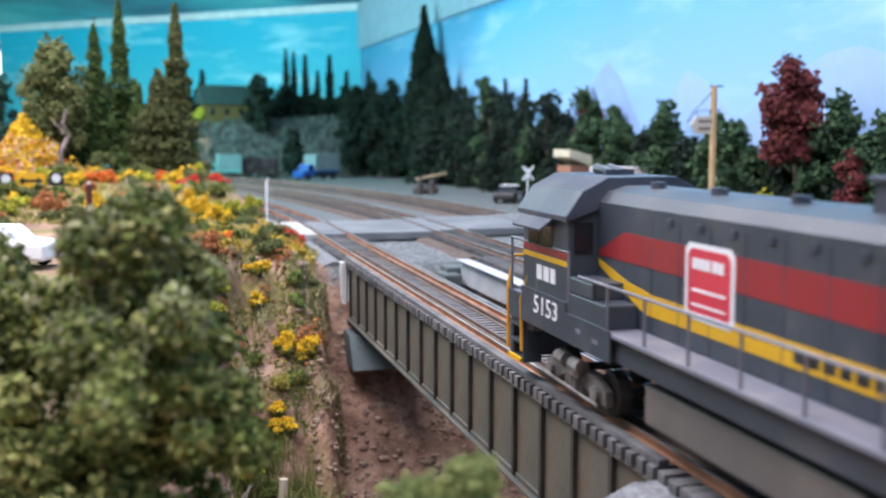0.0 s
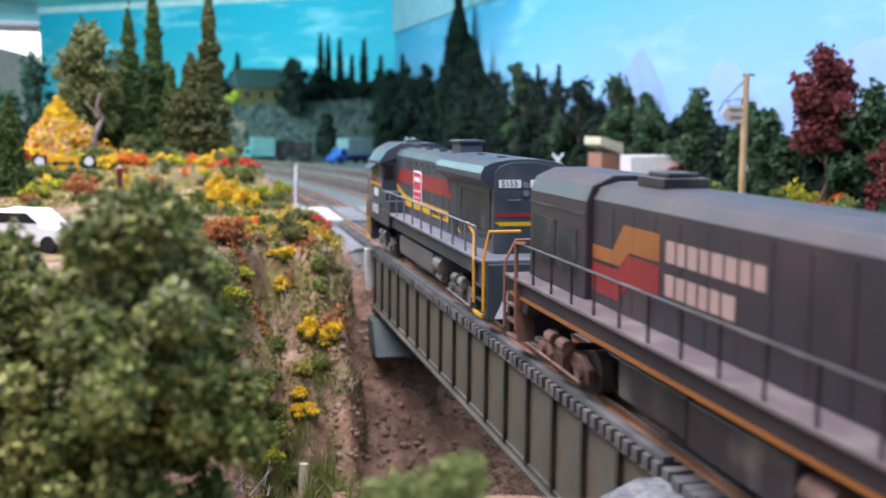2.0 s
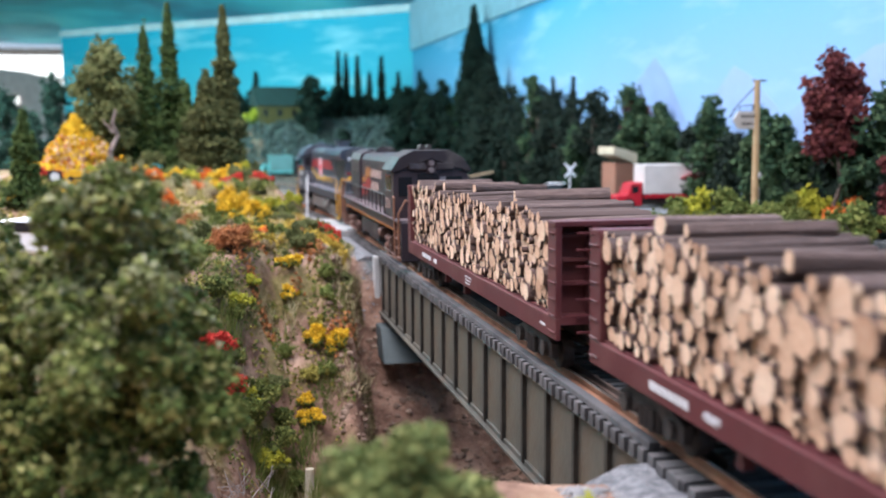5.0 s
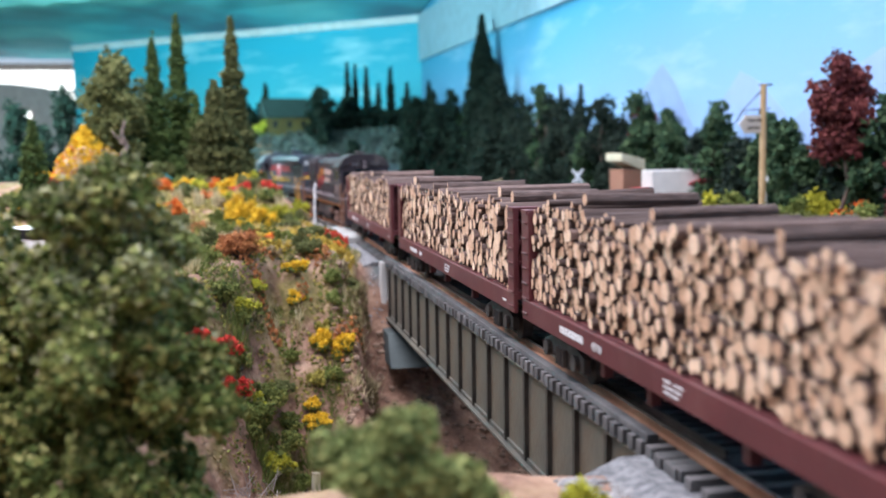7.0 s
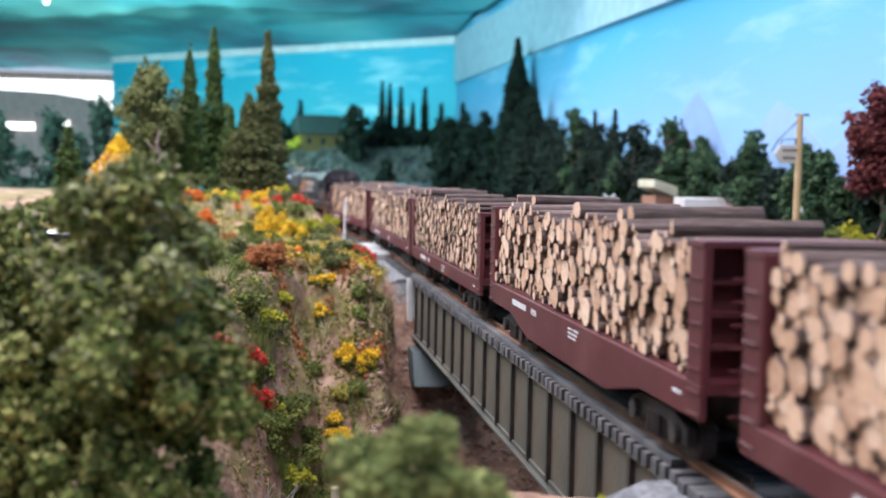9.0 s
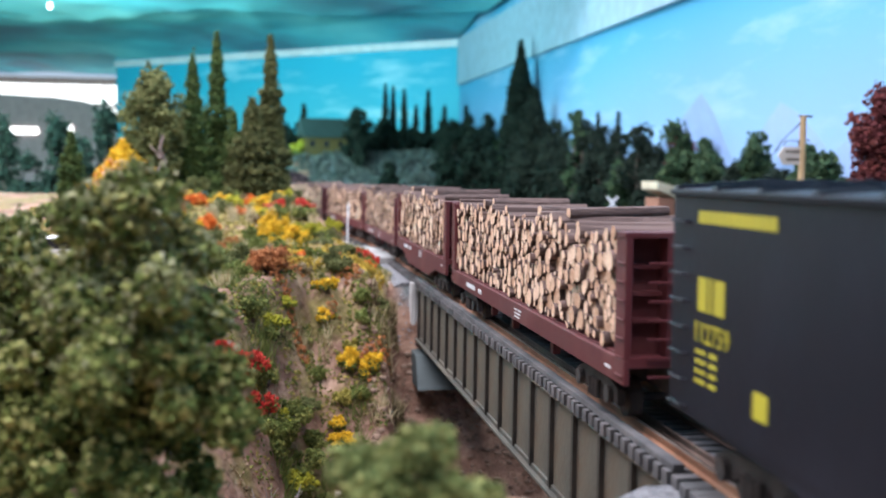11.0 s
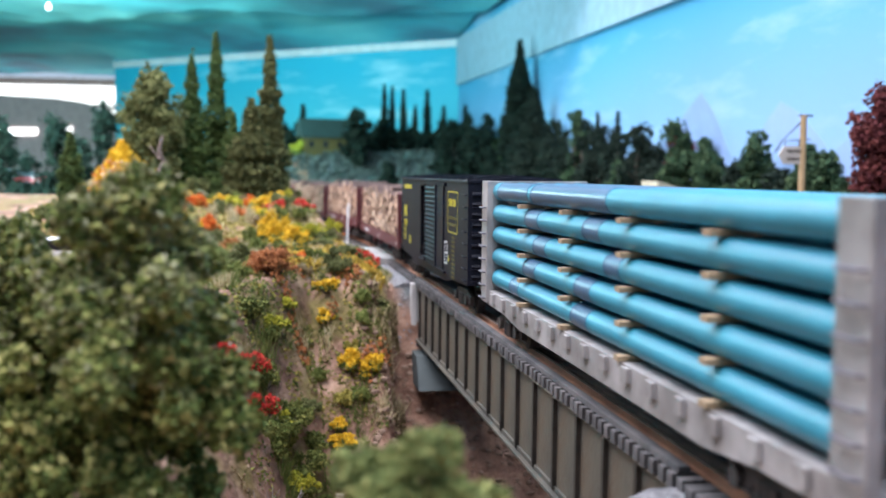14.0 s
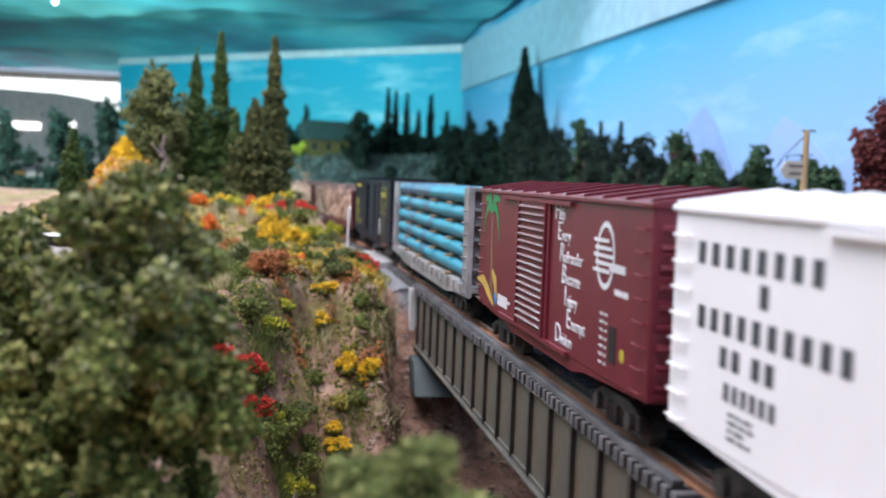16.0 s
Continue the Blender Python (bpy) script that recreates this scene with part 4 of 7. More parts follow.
    band(M_YEL, [(6.9, 3.32), (6.9, 3.18), (4.6, 2.46), (-3.7, 2.48), (-5.4, 2.3), (-4.2, 2.86), (4.2, 2.88), (5.4, 3.0)], "yellow_stripe")
    band(M_RED, [(7.05, 3.28), (9.95, 3.28), (9.95, 3.42), (7.05, 3.42)], "red_stripe", -1.684)
    band(M_YEL, [(7.05, 3.12), (9.95, 3.12), (9.95, 3.24), (7.05, 3.24)], "yellow_stripe", -1.684)
    e = [(2.75, 2.9), (1.3, 2.9), (1.16, 3.02), (1.16, 4.15), (1.3, 4.28), (2.75, 4.28), (2.9, 4.15), (2.9, 3.02)]
    e = [(y - 0.0, z - 0.2) for y, z in e]
    band(M_WHITE, e, "emblem_border", x - 0.008, "white rounded emblem border")
    band(M_PINK, [(2.03 + (y - 2.03) * 0.86, 3.39 + (z - 3.39) * 0.86) for y, z in e], "emblem", x - 0.016, "red emblem panel")
    b = Shape()
    bars(b, x - 0.024, 2.6, 3.62, (0.2, 0.2, 0.16, -0.02, 0.18, 0.18), 0.2, 0.03)
    b.box(x - 0.03, x - 0.02, 1.42, 2.62, 3.22, 3.27)
    b.box(x - 0.03, x - 0.02, 1.42, 2.62, 2.96, 3.00)
    b.box(x - 0.03, x - 0.02, 1.42, 2.62, 2.80, 2.84)
    part("emblem_bar", b, M_WHITE, t, "white bars inside the emblem")
    letters("road_number", "5153", 0.44, M_WHITE, t, side_plane(-1.75, 9.05, 1.84), "white road number", 1.35)
    parts("initials", bars(Shape(), -1.684, 9.0, 2.64, (0.36, 0.36, 0.3), 0.34, 0.1), M_WHITE, t, "white initials as bars")
    yb = Shape()
    bars(yb, x - 0.006, -0.6, 2.57, (0.3, 0.26, 0.3, 0.26, 0.3, 0.24, 0.3), 0.2, 0.1)
    part("hood_lettering", yb, M_BLACK, t, "dark lettering bars on the yellow stripe")
    # rear end
    end = Shape().box(-0.85, -0.15, -9.63, -9.59, 4.12, 4.36).box(0.15, 0.85, -9.63, -9.59, 4.12, 4.36)
    part("number_board", end, M_WHITE, t, "white number boards")
    me = Matrix.Translation((-0.78, -9.64, 4.16)) @ Matrix(((1, 0, 0, 0), (0, 0, -1, 0), (0, 1, 0, 0), (0, 0, 0, 1)))
    letters("board_number", "5153", 0.18, M_BLACK, t, me, "", 1.05)
    part("end_red_stripe", Shape().box(-0.98, 0.98, -9.62, -9.59, 3.22, 3.34), M_RED, t)
    part("end_yellow_stripe", Shape().add([(-0.8, -9.615, 2.95), (0.8, -9.615, 2.95), (0.8, -9.615, 3.08), (-0.98, -9.615, 3.08)], [(0, 1, 2, 3)]), M_YEL, t)
    part("headlight", Shape().rod((0, -9.5, 4.2), (0, -9.66, 4.2), 0.1, 10).rod((0, -9.5, 3.95), (0, -9.66, 3.95), 0.1, 10), M_WALK, t)
    part("end_grab", Shape().path([(-0.6, -9.7, 3.75), (-0.2, -9.7, 3.75)], 0.02), M_WALK, t)
    for s in (-1, 1):
        stanchions(t, s * 1.66, [6.4, 4.9, 3.2, 1.5, -0.2, -1.9, -3.6, -5.3, -7.0, -8.7, -10.0], 1.95, 3.0, M_WALK)
    stanchions(t, -1.66, [10.9, 9.0, 7.0], 2.0, 3.45, M_WALK)
    part("fuel_tank", Shape().prism_y([(-1.45, 0.55), (-1.45, 1.3), (1.45, 1.3), (1.45, 0.55), (1.2, 0.4), (-1.2, 0.4)], -3.0, 3.6), M_TANK, t, "dusty brown-grey fuel tank", bevel=0.05)
    part("air_tank", Shape().rod((-1.3, -3.3, 1.0), (-1.3, -4.4, 1.0), 0.28, 12).rod((-1.3, -3.4, 0.55), (-1.3, -4.3, 0.55), 0.14, 10), M_TRUCK_GREY, t)
    bogie(t, 7.4, M_TRUCK_GREY, 1.35, True)
    bogie(t, -7.2, M_TRUCK_GREY, 1.35, True)
    for d in (-1, 1):
        coupler(t, d * h, d)
    return t


def loco_brown():
    t = thing("diesel_locomotive", "weathered brown diesel locomotive with orange sill stripe, running cab last", "locomotive")
    h = 11.1
    part("frame", Shape().prism_x([(-h, 1.2), (-h, 2.0), (h, 2.0), (h, 1.2), (h - 1.7, 1.2), (h - 2.0, 1.55), (-h + 2.0, 1.55), (-h + 1.7, 1.2)], -1.6, 1.6), M_BROWN, t, bevel=0.03)
    part("sill_stripe", Shape().box(-1.625, 1.625, -h + 0.3, h - 0.3, 1.53, 1.62), M_ORANGE, t, "orange stripe along the sill")
    part("walkway", Shape().box(-1.72, 1.72, -h + 0.2, h - 0.2, 2.0, 2.1), M_WALK_BR, t, "dusty mauve walkway", bevel=0.02)
    for d in (-1, 1):
        y0, y1 = sorted((d * h, d * (h - 0.25)))
        part("pilot", Shape().box(-1.6, 1.6, y0, y1, 0.35, 1.3), M_BROWN, t, bevel=0.02)
        for s in (-1, 1):
            st = Shape()
            for k in range(3):
                y0, y1 = sorted((d * (h - 0.25), d * (h - 1.15)))
                st.box(*sorted((s * 1.3, s * 1.7)), y0, y1, 0.42 + 0.42 * k, 0.48 + 0.42 * k)
            y0, y1 = sorted((d * (h - 1.15), d * (h - 1.25)))
            st.box(*sorted((s * 1.2, s * 1.68)), y0, y1, 0.4, 1.9)
            part("step_well", st, M_RUSTY, t)
            part("step_handrail", Shape().path([(s * 1.7, d * (h - 1.2), 0.7), (s * 1.72, d * (h - 1.2), 2.3), (s * 1.72, d * (h - 1.2), 3.0), (s * 1.66, d * (h - 1.8), 3.05)], 0.05)
                 .path([(s * 1.7, d * (h - 0.12), 0.6), (s * 1.7, d * (h - 0.12), 2.4), (s * 1.4, d * (h - 0.1), 2.95), (s * 0.4, d * (h - 0.1), 2.95)], 0.05), M_RUST_RAIL, t, "rust-orange grab rail")
    part("radiator_hood", Shape().prism_y([(-1.16, 2.1), (-1.16, 4.35), (-1.02, 4.72), (-0.5, 4.95), (0.5, 4.95), (1.02, 4.72), (1.16, 4.35), (1.16, 2.1)], 6.3, 10.5), M_BROWN, t, bevel=0.04)
    part("radiator_seam", Shape().box(-1.18, 1.18, 6.4, 10.52, 4.02, 4.08), M_BROWN_DK, t)
    part("radiator_grille", Shape().box(-1.18, -1.15, 8.4, 10.2, 2.6, 3.75).box(-1.18, -1.15, 6.9, 8.1, 2.6, 3.65), M_BLACK, t, "dark radiator screens")
    part("hood", Shape().prism_y([(-1.02, 2.1), (-1.02, 4.42), (-0.86, 4.68), (-0.4, 4.82), (0.4, 4.82), (0.86, 4.68), (1.02, 4.42), (1.02, 2.1)], -6.9, 6.28), M_BROWN, t, bevel=0.03)
    part("exhaust_stack", Shape().box(-0.5, 0.5, 3.6, 5.0, 4.8, 5.02).box(-0.35, 0.35, 3.8, 4.8, 5.0, 5.12), M_BROWN_DK, t, bevel=0.03)
    d = Shape()
    for k in range(11):
        y = -6.0 + 1.1 * k
        d.box(-1.032, -1.0, y, y + 0.03, 2.2, 4.3)
    part("hood_door_seam", d, M_BROWN_DK, t)
    part("equipment_box", Shape().box(-1.25, -1.0, -6.85, -4.9, 2.1, 4.1), M_BROWN, t, bevel=0.03)
    cab = [(-1.68, 2.1), (-1.68, 4.15)] + [(x * 1.68, z) for x, z in ((-0.82, 4.72), (-0.45, 5.0), (0.45, 5.0), (0.82, 4.72))] + [(1.68, 4.15), (1.68, 2.1)]
    cabin = part("cab", Shape().prism_y(cab, -9.5, -6.9), M_BROWN, t, bevel=0.04)
    part("cab_roof", Shape().prism_y([(-1.78, 4.08), (-1.78, 4.2), (-1.4, 4.76), (-0.8, 5.06), (0.8, 5.06), (1.4, 4.76), (1.78, 4.2), (1.78, 4.08), (0, 4.68)], -9.62, -6.8), M_BROWN_DK, cabin, bevel=0.02)
    part("cab_window", Shape().box(-1.70, -1.66, -8.15, -7.5, 3.3, 3.95).box(-1.70, -1.66, -8.9, -8.25, 3.3, 3.95), M_GLASS, cabin, "dark cab side window")
    part("window_frame", Shape().box(-1.71, -1.67, -9.0, -7.4, 3.95, 4.03).box(-1.71, -1.67, -9.0, -7.4, 3.22, 3.3).box(-1.71, -1.67, -8.25, -8.15, 3.3, 3.95), M_WALK_BR, cabin)
    part("windshield", Shape().box(-1.45, -0.85, -9.53, -9.48, 3.05, 3.9).box(-0.6, 0.35, -9.53, -9.48, 3.45, 4.05).box(0.55, 1.4, -9.53, -9.48, 3.05, 3.9), M_GLASS, cabin, "dark windshield")
    # the reflection in the glass is a flat pale box
    part("cab_light", Shape().box(0.4, 0.65, -9.54, -9.5, 3.5, 3.9), M_WALK, cabin, "pale patch drawn as the reflection in a pane")
    part("number_board", Shape().box(-1.0, -0.25, -9.66, -9.5, 4.22, 4.5).box(0.25, 1.0, -9.66, -9.5, 4.22, 4.5), M_BROWN_DK, t, bevel=0.02)
    me = Matrix.Translation((-0.92, -9.67, 4.27)) @ Matrix(((1, 0, 0, 0), (0, 0, -1, 0), (0, 1, 0, 0), (0, 0, 0, 1)))
    letters("board_number", "2751", 0.19, M_WALK, t, me, "", 1.0)
    part("headlight", Shape().rod((0, -9.5, 4.5), (0, -9.72, 4.5), 0.13, 10).rod((0, -9.5, 4.2), (0, -9.72, 4.2), 0.13, 10), M_WALK_BR, t)
    part("horn", Shape().rod((0.2, -8.2, 5.18), (0.2, -7.4, 5.22), 0.12, 8, 0.06).rod((-0.2, -8.6, 5.18), (-0.2, -7.6, 5.22), 0.12, 8, 0.06).box(-0.3, 0.3, -8.1, -7.9, 5.0, 5.2), M_BROWN_DK, t)
    part("short_hood", Shape().prism_y([(-0.95, 2.1), (-0.95, 3.1), (-0.65, 3.32), (0.65, 3.32), (0.95, 3.1), (0.95, 2.1)], -10.9, -9.5), M_BROWN_DK, t, bevel=0.08)
    letters("road_number", "2751", 0.5, M_LETTER, t, side_plane(-1.69, -7.25, 2.45), "faded road number", 1.05)
    x = -1.026
    def band(mat, pts, name, lab=""):
        sh = Shape()
        n = len(pts)
        sh.add([(x - 0.006, y, z) for y, z in pts] + [(x + 0.004, y, z) for y, z in pts], [tuple(range(n)), tuple(reversed(range(n, 2 * n)))] + [(i, (i + 1) % n, n + (i + 1) % n, n + i) for i in range(n)])
        part(name, sh, mat, t, lab)
    band(M_ORANGE, [(6.2, 3.4), (5.0, 3.4), (4.4, 4.0), (2.6, 4.0), (2.6, 3.45), (4.1, 3.45), (4.6, 3.1), (6.2, 3.1)], "orange_flash")
    band(M_RED, [(6.2, 3.0), (4.7, 3.0), (4.2, 3.38), (2.6, 3.38), (2.6, 2.75), (4.1, 2.75), (4.6, 2.35), (6.2, 2.35)], "red_flash")
    tx = Shape()
    bars(tx, x, 2.3, 3.5, (0.38, 0.34, 0.4, 0.34, 0.42, 0.4, 0.36, 0.38), 0.42, 0.1)
    bars(tx, x, 2.3, 2.85, (0.38, 0.36, 0.38, 0.34, 0.34, 0.46), 0.42, 0.1)
    part("company_lettering", tx, M_LETTER, t, "two rows of faded lettering as bars")
    for s in (-1, 1):
        stanchions(t, s * 1.66, [10.0, 8.6, 7.2, 5.8, 4.4, 3.0, 1.6, 0.2, -1.2, -2.6, -4.0, -5.4, -6.6], 2.0, 3.0, M_BROWN_DK)
    part("fuel_tank", Shape().prism_y([(-1.45, 0.5), (-1.45, 1.35), (1.45, 1.35), (1.45, 0.5), (1.2, 0.38), (-1.2, 0.38)], -3.2, 0.3).prism_y([(-1.4, 0.55), (-1.4, 1.35), (1.4, 1.35), (1.4, 0.55)], 0.45, 3.6), M_BROWN_DK, t, bevel=0.04)
    part("air_tank", Shape().rod((-1.3, -3.4, 1.0), (-1.3, -4.2, 1.0), 0.25, 12), M_RUSTY, t)
    bogie(t, 7.2, M_RUSTY, 1.35, True)
    bogie(t, -7.0, M_RUSTY, 1.35, True)
    for d in (-1, 1):
        coupler(t, d * h, d)
    return t


def log_meshes():
    out = []
    rng = random.Random(5)
    for k in range(6):
        n = 12
        vs, fs, mi = [], [], []
        prof = [1 + rng.uniform(-0.09, 0.09) for _ in range(n)]
        for x, sc in ((-1.0, 0.97), (-0.985, 1.0), (0.0, 0.97 + 0.05 * rng.random()), (0.985, 1.0), (1.0, 0.97)):
            oy, oz = (rng.uniform(-0.08, 0.08), rng.uniform(-0.08, 0.08)) if x == 0 else (0, 0)
            vs += [(x, sc * prof[i] * math.cos(2 * math.pi * i / n) + oy, sc * prof[i] * math.sin(2 * math.pi * i / n) + oz) for i in range(n)]
        for j in range(4):
            for i in range(n):
                fs.append((j * n + i, j * n + (i + 1) % n, (j + 1) * n + (i + 1) % n, (j + 1) * n + i))
                mi.append(0)
        fs += [tuple(range(n)), tuple(reversed(range(4 * n, 5 * n)))]
        mi += [1, 1]
        me = bpy.data.meshes.new("log")
        me.from_pydata(vs, [], fs)
        bm = bmesh.new()
        bm.from_mesh(me)
        bmesh.ops.recalc_face_normals(bm, faces=bm.faces)
        bm.to_mesh(me)
        bm.free()
        me.materials.append(M_BARK)
        me.materials.append(M_ENDGRAIN)
        me.polygons.foreach_set("material_index", mi)
        out.append(me)
    return out


LOGS = log_meshes()


def load_logs(car, y0, y1, z0, z1, rmin, rmax, seed):
    """Pulpwood laid across the car, packed between the bulkheads with an uneven top."""
    rng = np.random.default_rng(seed)
    P = np.zeros((0, 3))
    top = lambda y: z1 - 0.02 + 0.1 * math.sin(y * 0.9 + seed) + 0.09 * math.sin(y * 3.1 + 2 * seed)
    sizes = [rmin + (rmax - rmin) * q for q in (1.0, 0.8, 0.62, 0.48, 0.36, 0.26, 0.16, 0.08, 0.0)] + [rmin * 0.82, rmin * 0.66, rmin * 0.52]
    for k, r in enumerate(sizes):
        limit = (0.07, 0.09, 0.11, 0.13, 0.14, 0.16)[k] if k < 6 else 9.0
        area, full, tries = 0.0, (y1 - y0) * (z1 - z0), 900 + 420 * k
        ys, zs = rng.uniform(y0 + r, y1 - r, tries), rng.uniform(z0 + r * 0.9, z1 + 0.3, tries)
        for y, z in zip(ys, zs):
            if z + r > top(y) + 0.1 + 0.2 * rng.random() ** 3:
                continue
            if len(P) and np.any((P[:, 0] - y) ** 2 + (P[:, 1] - z) ** 2 < (0.825 * (P[:, 2] + r)) ** 2):
                continue
            P = np.vstack([P, (y, z, r * rng.uniform(0.94, 1.05))])
            area += math.pi * r * r / full
            if area > limit:
                break
    rest = Shape()
    rest_mi = []
    for k, (y, z, r) in enumerate(P):
        half = rng.uniform(1.42, 1.5)
        m = Matrix.LocRotScale((rng.uniform(-0.13, 0.08) * K, y * K, z * K), Euler((rng.uniform(0, 6.28), rng.uniform(-0.02, 0.02), rng.uniform(-0.035, 0.035))), (half * K, r * K, r * K))
        me = LOGS[int(rng.integers(6))]
        if k < 280:
            ob = new("log", me)
            ob.parent = car
            ob.matrix_basis = m
        else:
            rest.add([m @ v.co for v in me.vertices], [tuple(p.vertices) for p in me.polygons])
            rest_mi += [p.material_index for p in me.polygons]
    if rest.v:
        me = bpy.data.meshes.new("pulpwood_fill")
        me.from_pydata(rest.v, [], rest.f)
        me.materials.append(M_BARK)
        me.materials.append(M_ENDGRAIN_REST)
        me.polygons.foreach_set("material_index", rest_mi)
        ob = new("pulpwood_fill", me)
        ob.parent = car
        tagged(ob, "smaller pulpwood logs filling the stack", kind="stuff")
    # a few loose logs thrown on top of the stack
    for _ in range(6):
        y = rng.uniform(y0 + 1.0, y1 - 1.0)
        near = P[np.abs(P[:, 0] - y) < 0.5]
        z = float((near[:, 1] + near[:, 2]).max()) if len(near) else z1
        ob = new("log", LOGS[int(rng.integers(6))])
        ob.parent = car
        r = rng.uniform(rmin, (rmin + rmax) / 2)
        ob.matrix_basis = Matrix.LocRotScale((rng.uniform(-0.1, 0.1) * K, y * K, (z + 0.4 * r) * K), Euler((rng.uniform(0, 6.28), rng.uniform(-0.04, 0.04), rng.uniform(-0.2, 0.2))), (rng.uniform(1.2, 1.45) * K, r * K, r * K))
    return len(P)


def log_car(length, fish, seed, rmin, rmax, number, top=3.95, load=3.68):
    t = thing("pulpwood_flatcar", "maroon bulkhead flatcar loaded with cut pulpwood logs", "freight car", group="pulpwood flatcars")
    h = length / 2
    if fish:
        d0 = 1.66
        prof = [(-h, d0), (h, d0), (h, 1.06), (h - 2.9, 1.04), (h - 5.0, 0.6), (-h + 5.0, 0.6), (-h + 2.9, 1.04), (-h, 1.06)]
    else:
        d0 = 1.48
        prof = [(-h, d0), (h, d0), (h, 0.97), (-h, 0.97)]
    for s in (-1, 1):
        part("side_sill", Shape().prism_x(prof, *sorted((s * 1.5, s * 1.62))), M_CARRED, t, bevel=0.02)
    part("deck", Shape().box(-1.52, 1.52, -h, h, d0 - 0.15, d0 + 0.05), M_CARRED, t)
    part("centre_sill", Shape().box(-0.5, 0.5, -h + 0.3, h - 0.3, 0.7, d0 - 0.15), M_UNDER, t)
    for d in (-1, 1):
        y0, y1 = sorted((d * h, d * (h - 0.55)))
        bh = part("bulkhead", Shape().box(-1.62, 1.62, *sorted((d * (h - 0.5), d * (h - 0.62))), d0, top - 0.04), M_CARRED, t, bevel=0.015)
        for x in (-1.62, -0.75, 0.6, 1.47):
            part("bulkhead_post", Shape().box(x, x + 0.15, y0 + 0.003, y1 - 0.003, d0, top - 0.11), M_CARRED, bh, bevel=0.015)
        part("bulkhead_cap", Shape().box(-1.64, 1.64, y0, y1, top - 0.12, top), M_CARRED, bh, bevel=0.015)
        for z in (2.2, 2.75, 3.3):
            part("bulkhead_bar", Shape().box(-1.6, 1.6, *sorted((d * (h - 0.3), d * (h - 0.55))), z, z + 0.09), M_CARRED, bh)
        lad = Shape()
        for k in range(7):
            z = 1.15 + 0.38 * k
            lad.rod((-1.15, d * (h + 0.06), z), (-0.65, d * (h + 0.06), z), 0.03, 5)
            lad.rod((-1.635, d * (h - 0.5), z), (-1.635, d * (h - 0.05), z), 0.022, 5)
        parts("ladder", lad, M_CARRED, t)
        coupler(t, d * h, d)
        bogie(t, d * (h - 2.6), M_UNDER)
    for y in (-h * 0.35, h * 0.1, h * 0.4):
        part("underframe_bracket", Shape().box(-1.3, -1.1, y - 0.12, y + 0.12, 0.5, 1.0), M_CARRED, t)
    part("car_lettering", bars(Shape(), -1.622, h - 3.2, d0 - 0.34, (0.16, 0.15, 0.16, 0.15, 0.17, 0.15, 0.16, 0.16), 0.16, 0.05), M_WHITE, t, "white lettering bars")
    letters("car_number", number, 0.17, M_WHITE, t, side_plane(-1.63, h - 5.4, d0 - 0.34), "white car number")
    data = Shape()
    for k in range(3):
        bars(data, -1.622, -0.6, d0 - 0.2 - 0.1 * k, ((0.3, -0.05, 0.36), (0.2, 0.22, 0.2), (0.26, 0.3))[k], 0.045, 0.05)
    bars(data, -1.622, -h + 1.2, d0 - 0.3, (0.2, 0.14), 0.06, 0.04)
    parts("data_lettering", data, M_WHITE, t, "small white data lines as bars")
    load_logs(t, -h + 0.65, h - 0.65, d0 + 0.05, load, rmin, rmax, seed)
    return t


def boxcar_shell(t, length, mat, roof_mat, eave=4.85, peak=5.2, w=1.7):
    h = length / 2
    part("body", Shape().prism_y([(-w, 1.2), (-w, eave), (w, eave), (w, 1.2)], -h, h), mat, t, bevel=0.03)
    part("roof", Shape().prism_y([(-w - 0.06, eave - 0.02), (-w - 0.06, eave + 0.08), (0, peak), (w + 0.06, eave + 0.08), (w + 0.06, eave - 0.02)], -h - 0.05, h + 0.05), roof_mat, t, bevel=0.015)
    n = int(length / 1.45)
    for k in range(n + 1):
        y = -h + 0.15 + (length - 0.3) * k / n
        part("roof_rib", Shape().prism_y([(-w - 0.04, eave + 0.08), (-w - 0.02, eave + 0.15), (0, peak + 0.07), (w + 0.02, eave + 0.15), (w + 0.04, eave + 0.08), (0, peak)], y - 0.07, y + 0.07), roof_mat, t)
    for d in (-1, 1):
        e = Shape()
        for k in range(9):
            z = 1.5 + 0.37 * k
            e.rod((-w + 0.15, d * h, z), (w - 0.15, d * h, z), 0.09, 6)
        part("end_corrugation", e, mat, t)
        lad = Shape()
        for k in range(8):
            z = 1.35 + 0.44 * k
            lad.path([(-w, d * (h - 0.75), z), (-w - 0.09, d * (h - 0.72), z), (-w - 0.09, d * (h - 0.15), z), (-w, d * (h - 0.12), z)], 0.022, 5)
            lad.rod((-w + 0.1, d * (h + 0.12), z), (-w + 0.6, d * (h + 0.12), z), 0.022, 5)
        parts("ladder", lad, mat, t)
        coupler(t, d * h, d)
        bogie(t, d * (h - 2.7), M_UNDER)
    part("side_sill", Shape().prism_x([(-h + 0.4, 1.2), (h - 0.4, 1.2), (h - 4.0, 1.05), (h - 5.0, 0.9), (-h + 5.0, 0.9), (-h + 4.0, 1.05)], -w + 0.02, -w + 0.14), mat, t)
    part("centre_sill", Shape().box(-0.5, 0.5, -h + 0.3, h - 0.3, 0.75, 1.25), M_UNDER, t)
    return h


